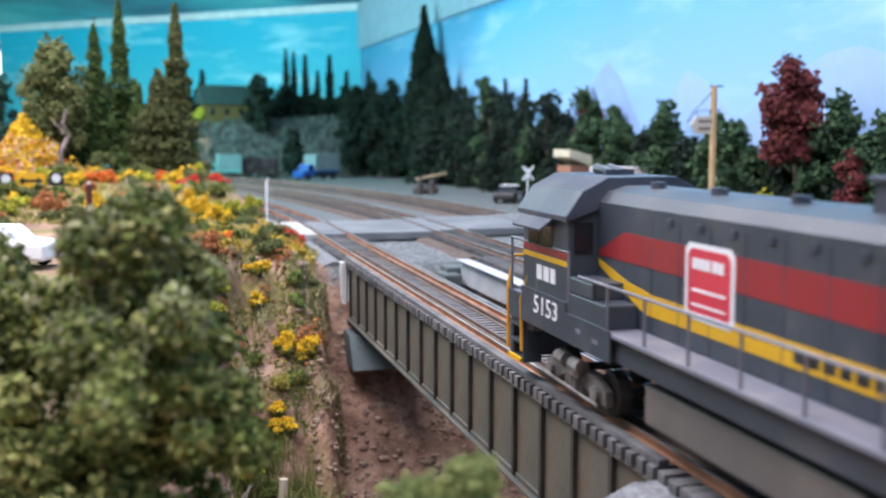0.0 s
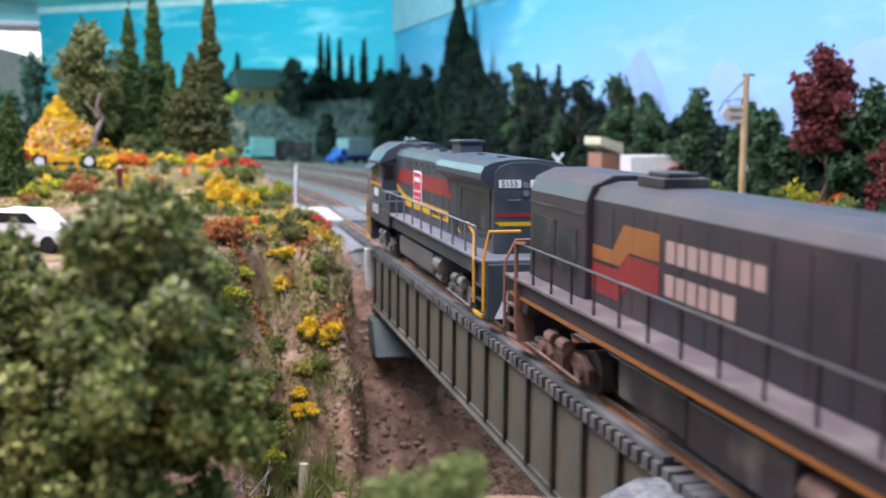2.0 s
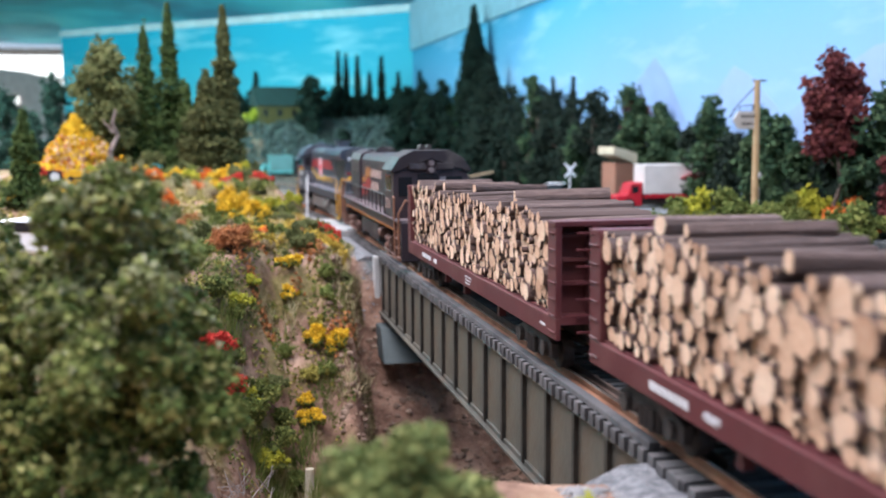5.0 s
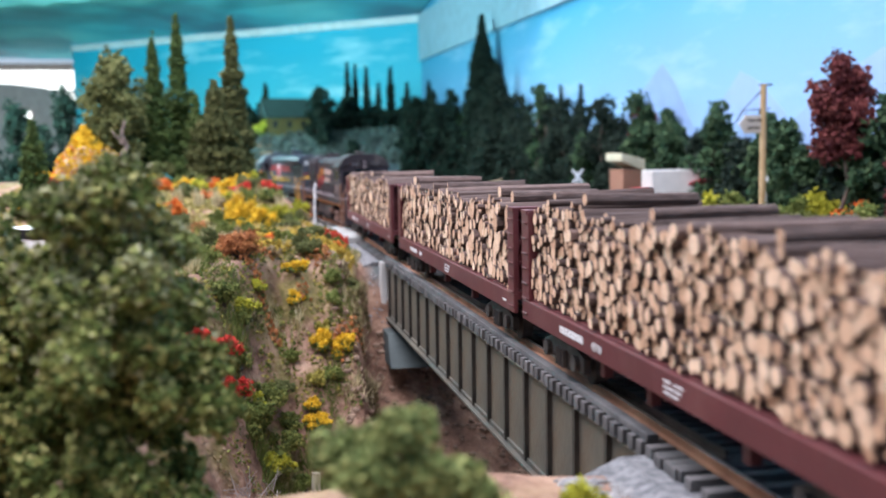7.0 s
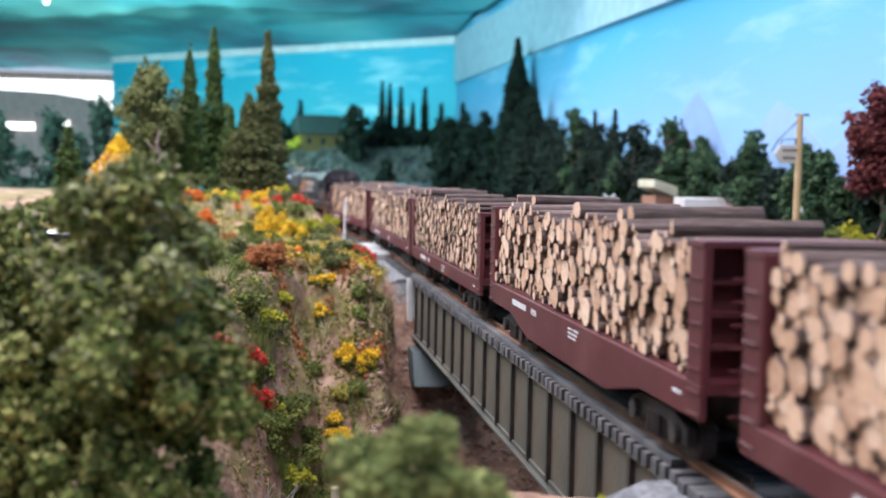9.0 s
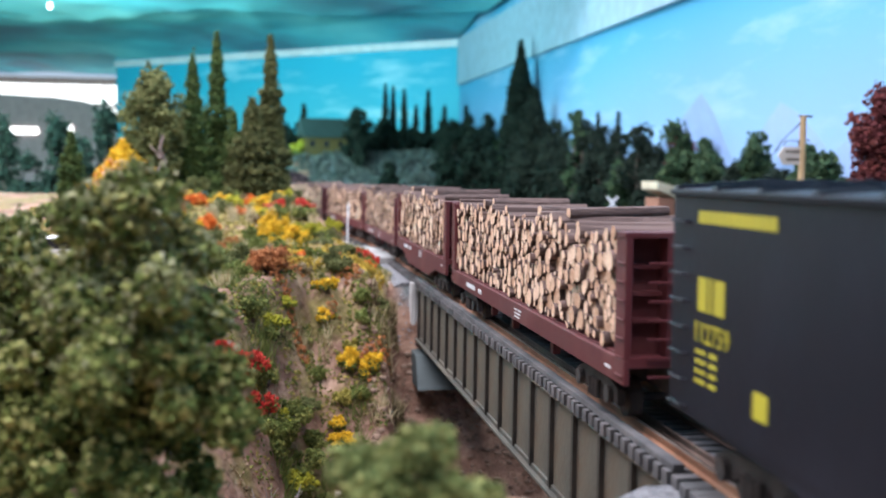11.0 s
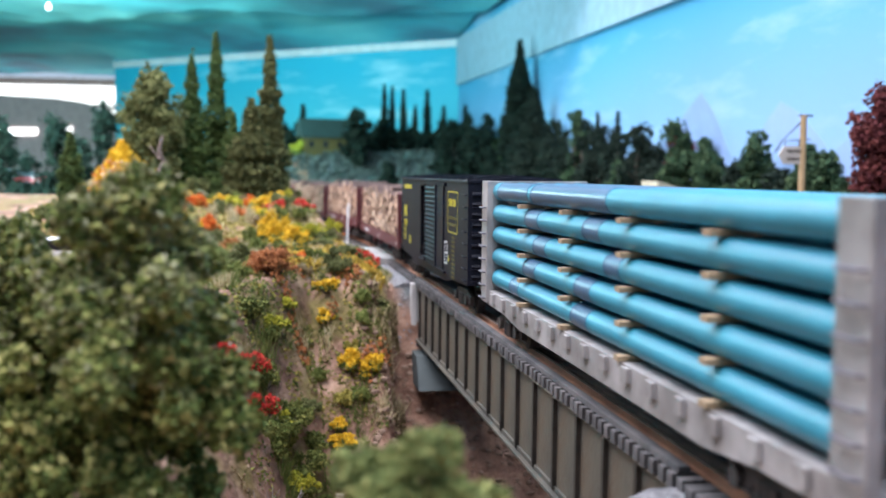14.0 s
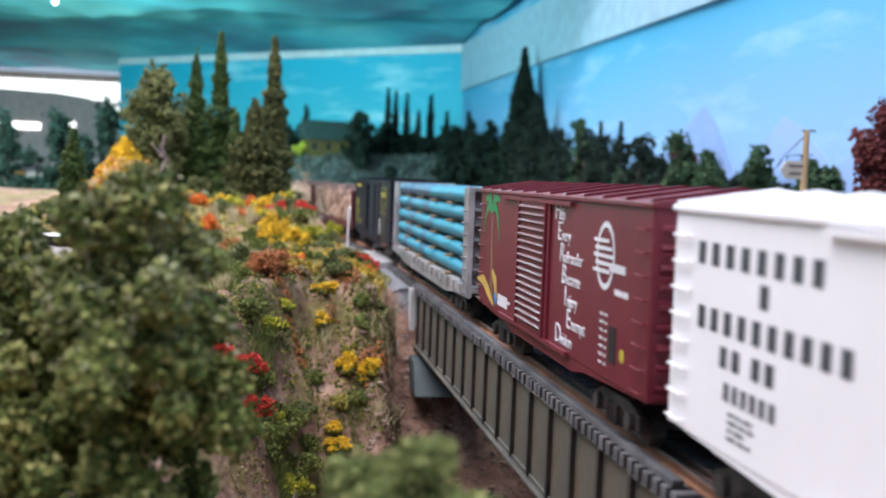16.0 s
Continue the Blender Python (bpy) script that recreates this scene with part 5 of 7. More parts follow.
def corrugated_door(t, y0, y1, x, mat, n=17):
    door = part("sliding_door", Shape().box(x - 0.07, x, y0, y1, 1.32, 4.7), mat, t, "horizontally ribbed sliding door")
    rib = mesh_of("door_rib", Shape().rod((x - 0.08, y0 + 0.12, 0), (x - 0.08, y1 - 0.12, 0), 0.055, 6), mat)
    for k in range(n):
        ob = new("door_rib", rib)
        ob.parent, ob.location = door, (0, 0, (1.5 + 3.05 * k / (n - 1)) * K)
    for y in (y0, y1 - 0.1):
        part("door_edge", Shape().box(x - 0.12, x, y, y + 0.1, 1.3, 4.72), mat, door)
    part("door_track", Shape().box(x - 0.1, x, y0 - 2.2, y1 + 2.2, 4.7, 4.8).box(x - 0.1, x, y0 - 2.2, y1 + 2.2, 1.2, 1.3), mat, t)


def boxcar_black():
    t = thing("boxcar", "black boxcar with yellow lettering and its door half open", "freight car")
    length, w = 19.2, 1.7
    h = length / 2
    # left side in two panels with the doorway between them
    y0, y1 = -3.2, 2.5
    part("side_panel", Shape().box(-w, -w + 0.08, y1, h, 1.2, 4.85), M_BXBLACK, t)
    part("side_panel", Shape().box(-w, -w + 0.08, -h, y0, 1.2, 4.85), M_BXBLACK, t)
    part("side_header", Shape().box(-w, -w + 0.08, y0, y1, 4.62, 4.85).box(-w, -w + 0.08, y0, y1, 1.2, 1.42), M_BXBLACK, t)
    part("far_side", Shape().box(w - 0.08, w, -h, h, 1.2, 4.85), M_BXBLACK, t)
    part("end_wall", Shape().box(-w + 0.08, w - 0.08, h - 0.08, h, 1.2, 4.85), M_BXBLACK, t)
    part("end_wall", Shape().box(-w + 0.08, w - 0.08, -h, -h + 0.08, 1.2, 4.85), M_BXBLACK, t)
    part("floor", Shape().box(-w + 0.08, w - 0.08, -h + 0.08, h - 0.08, 1.2, 1.4), M_UNDER, t)
    eave, peak = 4.85, 5.08
    part("roof", Shape().prism_y([(-w - 0.06, eave - 0.0), (-w - 0.06, eave + 0.1), (0, peak), (w + 0.06, eave + 0.1), (w + 0.06, eave)], -h - 0.05, h + 0.05), M_BXBLACK, t, bevel=0.015)
    for k in range(13):
        y = -h + 0.15 + (length - 0.3) * k / 12
        part("roof_rib", Shape().prism_y([(-w - 0.04, eave + 0.1), (-w - 0.02, eave + 0.17), (0, peak + 0.07), (w + 0.02, eave + 0.17), (w + 0.04, eave + 0.1), (0, peak)], y - 0.07, y + 0.07), M_BXBLACK, t)
    for d in (-1, 1):
        e = Shape()
        for k in range(9):
            e.rod((-w + 0.15, d * h, 1.5 + 0.37 * k), (w - 0.15, d * h, 1.5 + 0.37 * k), 0.09, 6)
        part("end_corrugation", e, M_BXBLACK, t)
        lad = Shape()
        for k in range(8):
            z = 1.35 + 0.44 * k
            lad.path([(-w, d * (h - 0.75), z), (-w - 0.09, d * (h - 0.72), z), (-w - 0.09, d * (h - 0.15), z), (-w, d * (h - 0.12), z)], 0.022, 5)
            lad.rod((-w + 0.1, d * (h + 0.12), z), (-w + 0.6, d * (h + 0.12), z), 0.022, 5)
        parts("ladder", lad, M_BXBLACK, t)
        coupler(t, d * h, d)
        bogie(t, d * (h - 2.7), M_UNDER)
    part("side_sill", Shape().prism_x([(-h + 0.4, 1.2), (h - 0.4, 1.2), (h - 4.0, 1.05), (h - 5.0, 0.9), (-h + 5.0, 0.9), (-h + 4.0, 1.05)], -w + 0.02, -w + 0.14), M_BXBLACK, t)
    part("centre_sill", Shape().box(-0.5, 0.5, -h + 0.3, h - 0.3, 0.75, 1.2), M_UNDER, t)
    corrugated_door(t, -2.7, 0.45, -w - 0.004, M_BXBLACK)
    # second, closed ribless door and stacked timber seen in the gap
    part("second_door", Shape().box(-w - 0.06, -w - 0.004, -4.4, -2.75, 1.32, 4.68), M_BXBLACK, t, bevel=0.02)
    crates = Shape()
    for k in range(6):
        crates.box(-w + 0.1, 0.6, 0.0, 1.95, 1.42 + 0.5 * k, 1.88 + 0.5 * k)
    parts("timber_pack", crates, M_CRATE, t, "stacked orange timber packs in the doorway", bevel=0.03)
    x = -w - 0.003
    part("top_lettering", bars(Shape(), x, 8.5, 4.42, (0.22,) * 11, 0.2, 0.03), M_BXYEL, t, "yellow lettering bars under the eave")
    parts("initials", bars(Shape(), x, 8.45, 3.0, (0.34, -0.02, 0.12, -0.02, 0.4), 0.55, 0.03), M_BXYEL, t, "large yellow initials as bars")
    letters("car_number", "112759", 0.34, M_BXYEL, t, side_plane(x - 0.008, 8.6, 2.5), "yellow car number", 1.0)
    d = Shape()
    for k in range(4):
        bars(d, x, 8.5, 2.3 - 0.16 * k, (0.14, 0.2, -0.05, 0.3), 0.07, 0.05)
    parts("data_lettering", d, M_BXYEL, t, "small yellow data lines as bars")
    d = Shape()
    for k in range(10):
        bars(d, x, -6.2, 2.7 - 0.17 * k, (0.4, 0.24), 0.08, 0.06)
    parts("worn_lettering", d, M_BXYEL_DIM, t, "worn yellow data lines as bars")
    part("yellow_panel", Shape().box(x - 0.006, x, 5.9, 6.35, 1.7, 2.1), M_BXYEL, t)
    part("yellow_dot", Shape().rod((x - 0.006, -5.55, 1.85), (x, -5.55, 1.85), 0.12, 14), M_BXYEL, t)
    fr = Shape()
    a, b, z0, z1 = -5.3, -7.5, 2.9, 4.5
    for q in ((a, b, z1 - 0.045, z1), (a, b, z0, z0 + 0.045)):
        fr.box(x - 0.006, x, q[1], q[0], q[2], q[3])
    for y in (a, b + 0.05):
        fr.box(x - 0.006, x, y - 0.05, y, z0, z1)
    word = bars(Shape(), x, -5.6, 3.92, (0.11, 0.09, 0.11, 0.09, 0.1, -0.1, 0.12, 0.09, 0.12, 0.12), 0.30, 0.045)
    parts("slogan_lettering", word, M_BXYEL, t, "yellow slogan word as bars")
    lines = bars(Shape(), x, -5.5, 3.42, (0.07,) * 15, 0.12, 0.05)
    bars(lines, x, -5.55, 3.16, (0.07,) * 14, 0.12, 0.05)
    parts("slogan_lettering", lines, M_BXYEL_DIM, t, "small yellow slogan lines as bars")
    part("slogan_panel", fr, M_BXYEL, t, "yellow outline of the slogan panel")
    st = Shape()
    for y0, y1, z0, z1 in ((-4.6, -4.52, 1.6, 2.5), (-5.2, -5.12, 1.6, 2.5), (-5.2, -4.52, 2.44, 2.5), (-5.2, -4.52, 2.02, 2.08), (-5.2, -4.52, 1.6, 1.66)):
        st.box(x - 0.006, x, y0, y1, z0, z1)
    part("stencil_frame", st, M_WHITE, t, "white stencil frame")
    return t


def boxcar_maroon():
    t = thing("boxcar", "glossy maroon boxcar with a painted palm tree and white lettering", "freight car")
    h = boxcar_shell(t, 16.3, M_MAROON, M_MAROON)
    x = -1.704
    corrugated_door(t, -0.7, 2.3, x, M_MAROON)
    part("door_post", Shape().box(x - 0.06, x, -0.95, -0.75, 1.25, 4.8).box(x - 0.06, x, 2.35, 2.5, 1.25, 4.8), M_MAROON, t)

    def patch(mat, pts, name, lab="", d=0.006):
        sh = Shape()
        n = len(pts)
        sh.add([(x - d, y, z) for y, z in pts] + [(x + 0.003, y, z) for y, z in pts], [tuple(range(n)), tuple(reversed(range(n, 2 * n)))] + [(i, (i + 1) % n, n + (i + 1) % n, n + i) for i in range(n)])
        return part(name, sh, mat, t, lab)
    def blade(mat, pts, widths, name, lab="", d=0.006):
        left, right = [], []
        for i, (y, z) in enumerate(pts):
            a, b = pts[max(0, i - 1)], pts[min(len(pts) - 1, i + 1)]
            dy, dz = b[0] - a[0], b[1] - a[1]
            L = math.hypot(dy, dz)
            left.append((y - dz / L * widths[i], z + dy / L * widths[i]))
            right.append((y + dz / L * widths[i], z - dy / L * widths[i]))
        sh, n = Shape(), len(pts)
        sh.add([(x - d, y, z) for y, z in left + right] + [(x + 0.003, y, z) for y, z in left + right],
               [(i, i + 1, n + i + 1, n + i) for i in range(n - 1)] + [(3 * n + i, 3 * n + i + 1, 2 * n + i + 1, 2 * n + i) for i in range(n - 1)])
        return part(name, sh, mat, t, lab)
    c = (6.3, 4.2)
    for k, (u, v, sag) in enumerate(((1.15, 0.32, 0.3), (1.3, -0.75, 0.55), (-1.15, 0.35, 0.3), (-1.25, -0.8, 0.55), (0.55, 0.62, 0.1), (-0.5, 0.62, 0.1))):
        pts = [(c[0] + u * q / 6, c[1] + v * q / 6 + sag * math.sin(math.pi * q / 6)) for q in range(7)]
        blade(M_GREEN_P, pts, (0.045, 0.09, 0.115, 0.12, 0.1, 0.065, 0.015), "palm_frond", "green painted palm frond", 0.006 + 0.001 * k)
    blade(M_PALMTRUNK, [(6.3, 4.1), (6.2, 3.0), (6.1, 1.95), (5.9, 1.5)], (0.11, 0.12, 0.15, 0.18), "palm_trunk", "brown painted palm trunk", 0.004)
    blade(M_SAND, [(8.35, 1.95), (7.4, 2.0), (6.6, 1.72), (5.7, 1.35)], (0.03, 0.16, 0.18, 0.06), "palm_ground", "yellow painted banana shape", 0.005)
    blade(M_SAND, [(6.0, 2.4), (5.5, 2.1), (5.3, 1.6)], (0.08, 0.22, 0.1), "palm_fruit", "yellow painted shape", 0.007)
    blade(M_BLUE_P, [(5.5, 1.75), (5.3, 1.45)], (0.12, 0.16), "blue_patch", "blue painted patch", 0.009)
    w = Shape()
    bars(w, x, 5.05, 1.45, (0.28, 0.18, 0.16, 0.18, 0.18, 0.2), 0.34, 0.03)
    for k, (y, z, ws) in enumerate(((-1.3, 4.35, (0.26, 0.2, 0.2)), (-1.6, 3.85, (0.26, 0.2, 0.2, 0.2)), (-1.85, 3.35, (0.26, 0.18, 0.18, 0.2, 0.2, 0.16)), (-2.1, 2.85, (0.26, 0.22, 0.2, 0.22)),
                                    (-2.4, 2.35, (0.16, 0.2, 0.2, 0.2)), (-2.65, 1.85, (0.26, 0.2, 0.2, 0.2, 0.18)), (-1.7, 1.4, (0.26, 0.12, 0.2, 0.12, 0.18, 0.2, 0.2)))):
        word = ("Help", "Every", "Railroader", "Become", "Injury", "Exempt", "Division")[k]
        letters("slogan_initial", word[0], 0.48, M_WHITE, t, side_plane(x - 0.004, y, z), "tall white initial", 1.1, 0.012)
        letters("slogan_word", word[1:], 0.3, M_WHITE, t, side_plane(x - 0.004, y - (0.42 if word[0] != "I" else 0.22), z), "white slogan word", 1.0, 0.009)
    parts("name_lettering", w, M_WHITE, t, "white name as bars")
    # ring emblem with a speed bar
    ring = Shape()
    n = 28
    oy, oz = -5.4, 3.75
    vs = []
    for r in (1.0, 0.82):
        for i in range(n):
            a = 2 * math.pi * i / n
            vs.append((x - 0.006, oy + 0.62 * r * math.cos(a), oz + 0.72 * r * math.sin(a)))
    ring.add(vs, [(i, (i + 1) % n, n + (i + 1) % n, n + i) for i in range(n)])
    for k, (a, b) in enumerate(((-4.6, -5.6), (-4.7, -5.8), (-4.6, -5.95), (-4.75, -6.1), (-4.6, -5.7))):
        ring.box(x - 0.012, x, b, a, 4.02 - 0.16 * k, 4.1 - 0.16 * k)
    ring.box(x - 0.012, x, -6.7, -5.7, 3.45, 3.62)
    bars(ring, x, -6.1, 3.0, (0.14,) * 5, 0.12, 0.03)
    part("ring_emblem", ring, M_WHITE, t, "white ring emblem with speed bars")
    d = Shape()
    for k in range(7):
        bars(d, x, -5.2, 2.5 - 0.17 * k, (0.1, 0.08, -0.05, 0.12), 0.06, 0.04)
    bars(d, x, 4.0, 1.62, (0.3, 0.3), 0.08, 0.04)
    bars(d, x, 2.0, 1.32, (0.3, 0.2), 0.08, 0.04)
    parts("data_lettering", d, M_WHITE, t, "small white data lines as bars")
    part("stencil_panel", Shape().box(x - 0.006, x, -6.3, -5.85, 1.6, 2.35), M_BLACK, t)
    part("yellow_dot", Shape().rod((x - 0.006, -6.7, 1.85), (x, -6.7, 1.85), 0.14, 14), M_BXYEL, t)
    return t


def boxcar_white():
    t = thing("boxcar", "clean white boxcar with dark block lettering", "freight car")
    boxcar_shell(t, 17.9, M_BXWHITE, M_BXWHITE, w=1.74)
    x = -1.744
    s = Shape()
    bars(s, x, 7.9, 4.02, (0.27,) * 8, 0.36, 0.26)
    bars(s, x, 5.65, 3.55, (0.26,), 0.34)
    bars(s, x, 7.8, 3.0, (0.26,) * 10, 0.36, 0.23)
    bars(s, x, 6.9, 2.5, (0.25, 0.25, -0.06, 0.25, 0.25), 0.32, 0.18)
    bars(s, x, 6.7, 2.02, (0.17,) * 6, 0.27, 0.13)
    for k in range(4):
        bars(s, x, 6.5, 1.82 - 0.12 * k, ((0.2, 0.14, 0.3), (0.3, 0.2, 0.2), (0.16, 0.3), (0.28, 0.22, 0.12))[k], 0.05, 0.08)
    part("car_lettering", s, M_BXLETTER, t, "dark lettering as rows of bars")
    corrugated_door(t, -2.0, 1.6, x, M_BXWHITE)
    return t


def pipe_car():
    t = thing("bulkhead_flatcar", "weathered silver bulkhead flatcar loaded with turquoise pipes", "freight car")
    h = 11.65
    part("deck", Shape().box(-1.55, 1.55, -h, h, 1.15, 1.4), M_SILVER, t, bevel=0.02)
    for s in (-1, 1):
        part("side_sill", Shape().prism_x([(-h, 1.4), (h, 1.4), (h, 0.95), (h - 3, 0.9), (h - 5, 0.72), (-h + 5, 0.72), (-h + 3, 0.9), (-h, 0.95)], *sorted((s * 1.5, s * 1.58))), M_SILVER, t, bevel=0.01)
        pk = Shape()
        for k in range(15):
            y = -h + 1.6 + (2 * h - 3.2) * k / 14
            pk.box(*sorted((s * 1.58, s * 1.68)), y - 0.18, y + 0.18, 1.05, 1.36)
        parts("stake_pocket", pk, M_SILVER, t, bevel=0.01)
    for d in (-1, 1):
        bh = part("bulkhead", Shape().box(-1.65, 1.65, *sorted((d * (h - 0.7), d * (h - 0.82))), 1.4, 4.95), M_SILVER, t, bevel=0.015)
        for s in (-1, 1):
            part("bulkhead_post", Shape().box(*sorted((s * 1.45, s * 1.68)), *sorted((d * h, d * (h - 0.825))), 1.0, 4.96), M_SILVER, bh, bevel=0.02)
        part("bulkhead_cap", Shape().box(-1.44, 1.44, *sorted((d * (h - 0.25), d * (h - 0.75))), 4.8, 4.95), M_SILVER, bh, bevel=0.015)
        for x in (-0.9, -0.25, 0.4):
            part("bulkhead_rib", Shape().box(x, x + 0.1, *sorted((d * (h - 0.4), d * (h - 0.75))), 1.4, 4.85), M_SILVER, bh)
        for z in (1.9, 2.45, 3.0, 3.55, 4.1):
            part("bulkhead_bar", Shape().box(-1.5, 0.5, *sorted((d * (h - 0.42), d * (h - 0.72))), z, z + 0.08), M_SILVER, bh)
        lad = Shape()
        for k in range(8):
            z = 1.15 + 0.42 * k
            lad.path([(-1.68, d * (h - 0.7), z), (-1.78, d * (h - 0.66), z), (-1.78, d * (h - 0.12), z), (-1.68, d * (h - 0.08), z)], 0.03, 5)
            lad.rod((-1.3, d * (h + 0.02), z + 0.2), (-0.7, d * (h + 0.02), z + 0.2), 0.03, 5)
        parts("grab_iron", lad, M_WALK, t, "pale grab irons")
        coupler(t, d * h, d)
        bogie(t, d * (h - 3.0), M_UNDER)
    part("centre_sill", Shape().box(-0.5, 0.5, -h + 0.3, h - 0.3, 0.6, 1.15), M_UNDER, t)
    rng = random.Random(3)
    r, zs = 0.285, [1.82, 2.52, 3.22, 3.92, 4.62]
    for row, z in enumerate(zs):
        for col in range(5):
            xx = -1.24 + 0.62 * col
            y = h - 1.0
            if row == 4:
                c1 = h - rng.uniform(10.5, 13.0)
                runs = [(h - 1.7, M_PIPE), (h - 5.6, M_PIPE_DK), (h - 6.0, M_PIPE), (c1, M_PIPE_DK), (-h + 1.0, M_PIPE)]
            else:
                c1 = h - rng.uniform(2.6, 6.5)
                c2 = c1 - rng.uniform(5.0, 8.0)
                runs = [(c1, M_PIPE), (c1 - rng.uniform(0.8, 1.5), M_PIPE_DK), (c2, M_PIPE), (c2 - rng.uniform(0.7, 1.6), M_PIPE_DK), (-h + 1.0, M_PIPE)]
            dome = Shape()
            for a0, a1 in ((0, 0.4), (0.4, 0.8), (0.8, 1.2), (1.2, 1.5)):
                dome.rod((xx, y + r * 0.8 * math.sin(a0), z), (xx, y + r * 0.8 * math.sin(a1), z), r * math.cos(a0), 18, r * math.cos(a1))
            part("pipe_cap", dome, M_PIPE, t, "rounded turquoise pipe end", smooth=True)
            for c, m in runs:
                part("pipe", Shape().rod((xx, y, z), (xx, c + 0.02, z), r, 32), m, t, "slate blue pipe length" if m == M_PIPE_DK else "long turquoise pipe")
                if col == 0:
                    part("pipe_joint", Shape().rod((xx, c + 0.06, z), (xx, c - 0.0, z), r + 0.014, 18), M_PIPE_DK, t)
                y = c
    for k in range(4):
        y = h - 5.2 - 4.4 * k
        for z in [1.47] + [a + 0.35 for a in zs[:-1]]:
            part("timber_block", Shape().box(-1.66, 1.5, y - 0.16, y + 0.16, z - 0.055, z + 0.055), M_BLOCK, t, "pale timber dunnage block")
    return t


TRAIN = []  # thing, place along the track at the clip's start, half wheelbase


def make_train():
    TRAIN.append((loco_grey(), 13.3, 7.3))
    TRAIN.append((loco_brown(), -11.0, 7.1))
    TRAIN.append((log_car(19.8, False, 1, 0.12, 0.29, "45203", 3.7, 3.55), -33.8, 7.2))
    TRAIN.append((log_car(20.0, False, 2, 0.12, 0.30, "45809", 3.75, 3.6), -56.0, 7.3))
    TRAIN.append((log_car(17.1, False, 3, 0.10, 0.19, "45710", 3.75, 3.72), -75.4, 5.7))
    TRAIN.append((log_car(16.8, True, 4, 0.13, 0.33, "42924", 4.05, 3.9), -94.0, 5.8))
    TRAIN.append((log_car(20.6, False, 5, 0.12, 0.28, "45310", 4.05, 3.85), -114.2, 7.7))
    TRAIN.append((boxcar_black(), -136.8, 6.8))
    TRAIN.append((pipe_car(), -160.5, 8.6))
    TRAIN.append((boxcar_maroon(), -182.8, 5.5))
    TRAIN.append((boxcar_white(), -201.1, 6.2))


make_train()
SPEED = 13.0


def train_pose(s, half):
    ax, ay, _ = along(s + half)
    bx, by, _ = along(s - half)
    return pose((ax + bx) / 2 * K, (ay + by) / 2 * K, 0, 0, 0, math.degrees(math.atan2(-(ax - bx), ay - by)))


# ---- trees ----
def limb_mesh(sh, a, b, r0, r1, rng, bends=3):
    """A crooked tapering limb."""
    a, b = Vector(a), Vector(b)
    prev, L = a, (b - a).length
    for i in range(1, bends + 1):
        p = a.lerp(b, i / bends) + Vector((rng.uniform(-1, 1), rng.uniform(-1, 1), rng.uniform(-0.5, 0.5))) * L * 0.06 * (i < bends)
        sh.rod(prev, p, r0 + (r1 - r0) * (i - 1) / bends, 7, r0 + (r1 - r0) * i / bends)
        prev = p
    return sh


def broadleaf(name, label, at, height, radius, mat, n, size, seed, trunk=0.25, category="tree", group="", crown_low=0.28, tuft=(0.26, 0.44), core=0.45, lit_leaf=None):
    """Tapered trunk, limbs, and a crown of many small foam clumps gathered in uneven tufts."""
    rng = random.Random(seed)
    t = thing(name, label, category, at, group=group)
    tr = Shape()
    limb_mesh(tr, (0, 0, -0.4), (0.04 * height * rng.uniform(-1, 1), 0, height * 0.75), trunk, trunk * 0.35, rng, 5)
    balls = []
    k = 26 if n < 4000 else 60
    for i in range(7):
        balls.append((0, 0, height * (crown_low + (0.9 - crown_low) * (i + 0.7) / 7.5), radius * core))
    for i in range(k):
        a, u = rng.uniform(0, 2 * math.pi), (i + 0.5) / k
        z = height * (crown_low + (0.97 - crown_low) * u)
        env = radius * (math.sin(math.pi * min(1.0, 0.16 + 0.84 * u)) ** 0.6) * rng.uniform(0.05, 0.95) ** 0.6
        p = (env * math.cos(a), env * math.sin(a), z)
        balls.append((*p, radius * rng.uniform(*tuft)))
        if i % 3 == 0:
            limb_mesh(tr, (0, 0, z * 0.8), p, trunk * 0.35, trunk * 0.08, rng, 2)
    part("trunk", tr, M_TRUNK, t, "rough brown trunk and limbs")
    foliage_object("crown", in_balls(balls, n, seed, 0.35), size, mat, seed, t)
    # pale clumps on the upper crown stand in for light falling on it
    if lit_leaf:
        tips = in_balls(balls, n // 3, seed + 5, 0.85)
        keep = tips[:, 2] > height * (0.42 + 0.35 * np.random.default_rng(seed).random(len(tips)))
        tagged(foliage_object("crown_flock", tips[keep] + np.array([0, 0, size * 0.6]), size * 0.8, lit_leaf, seed + 6, t), "pale clumps on the outer leaves, coloured as the lit top of the crown")
    return t


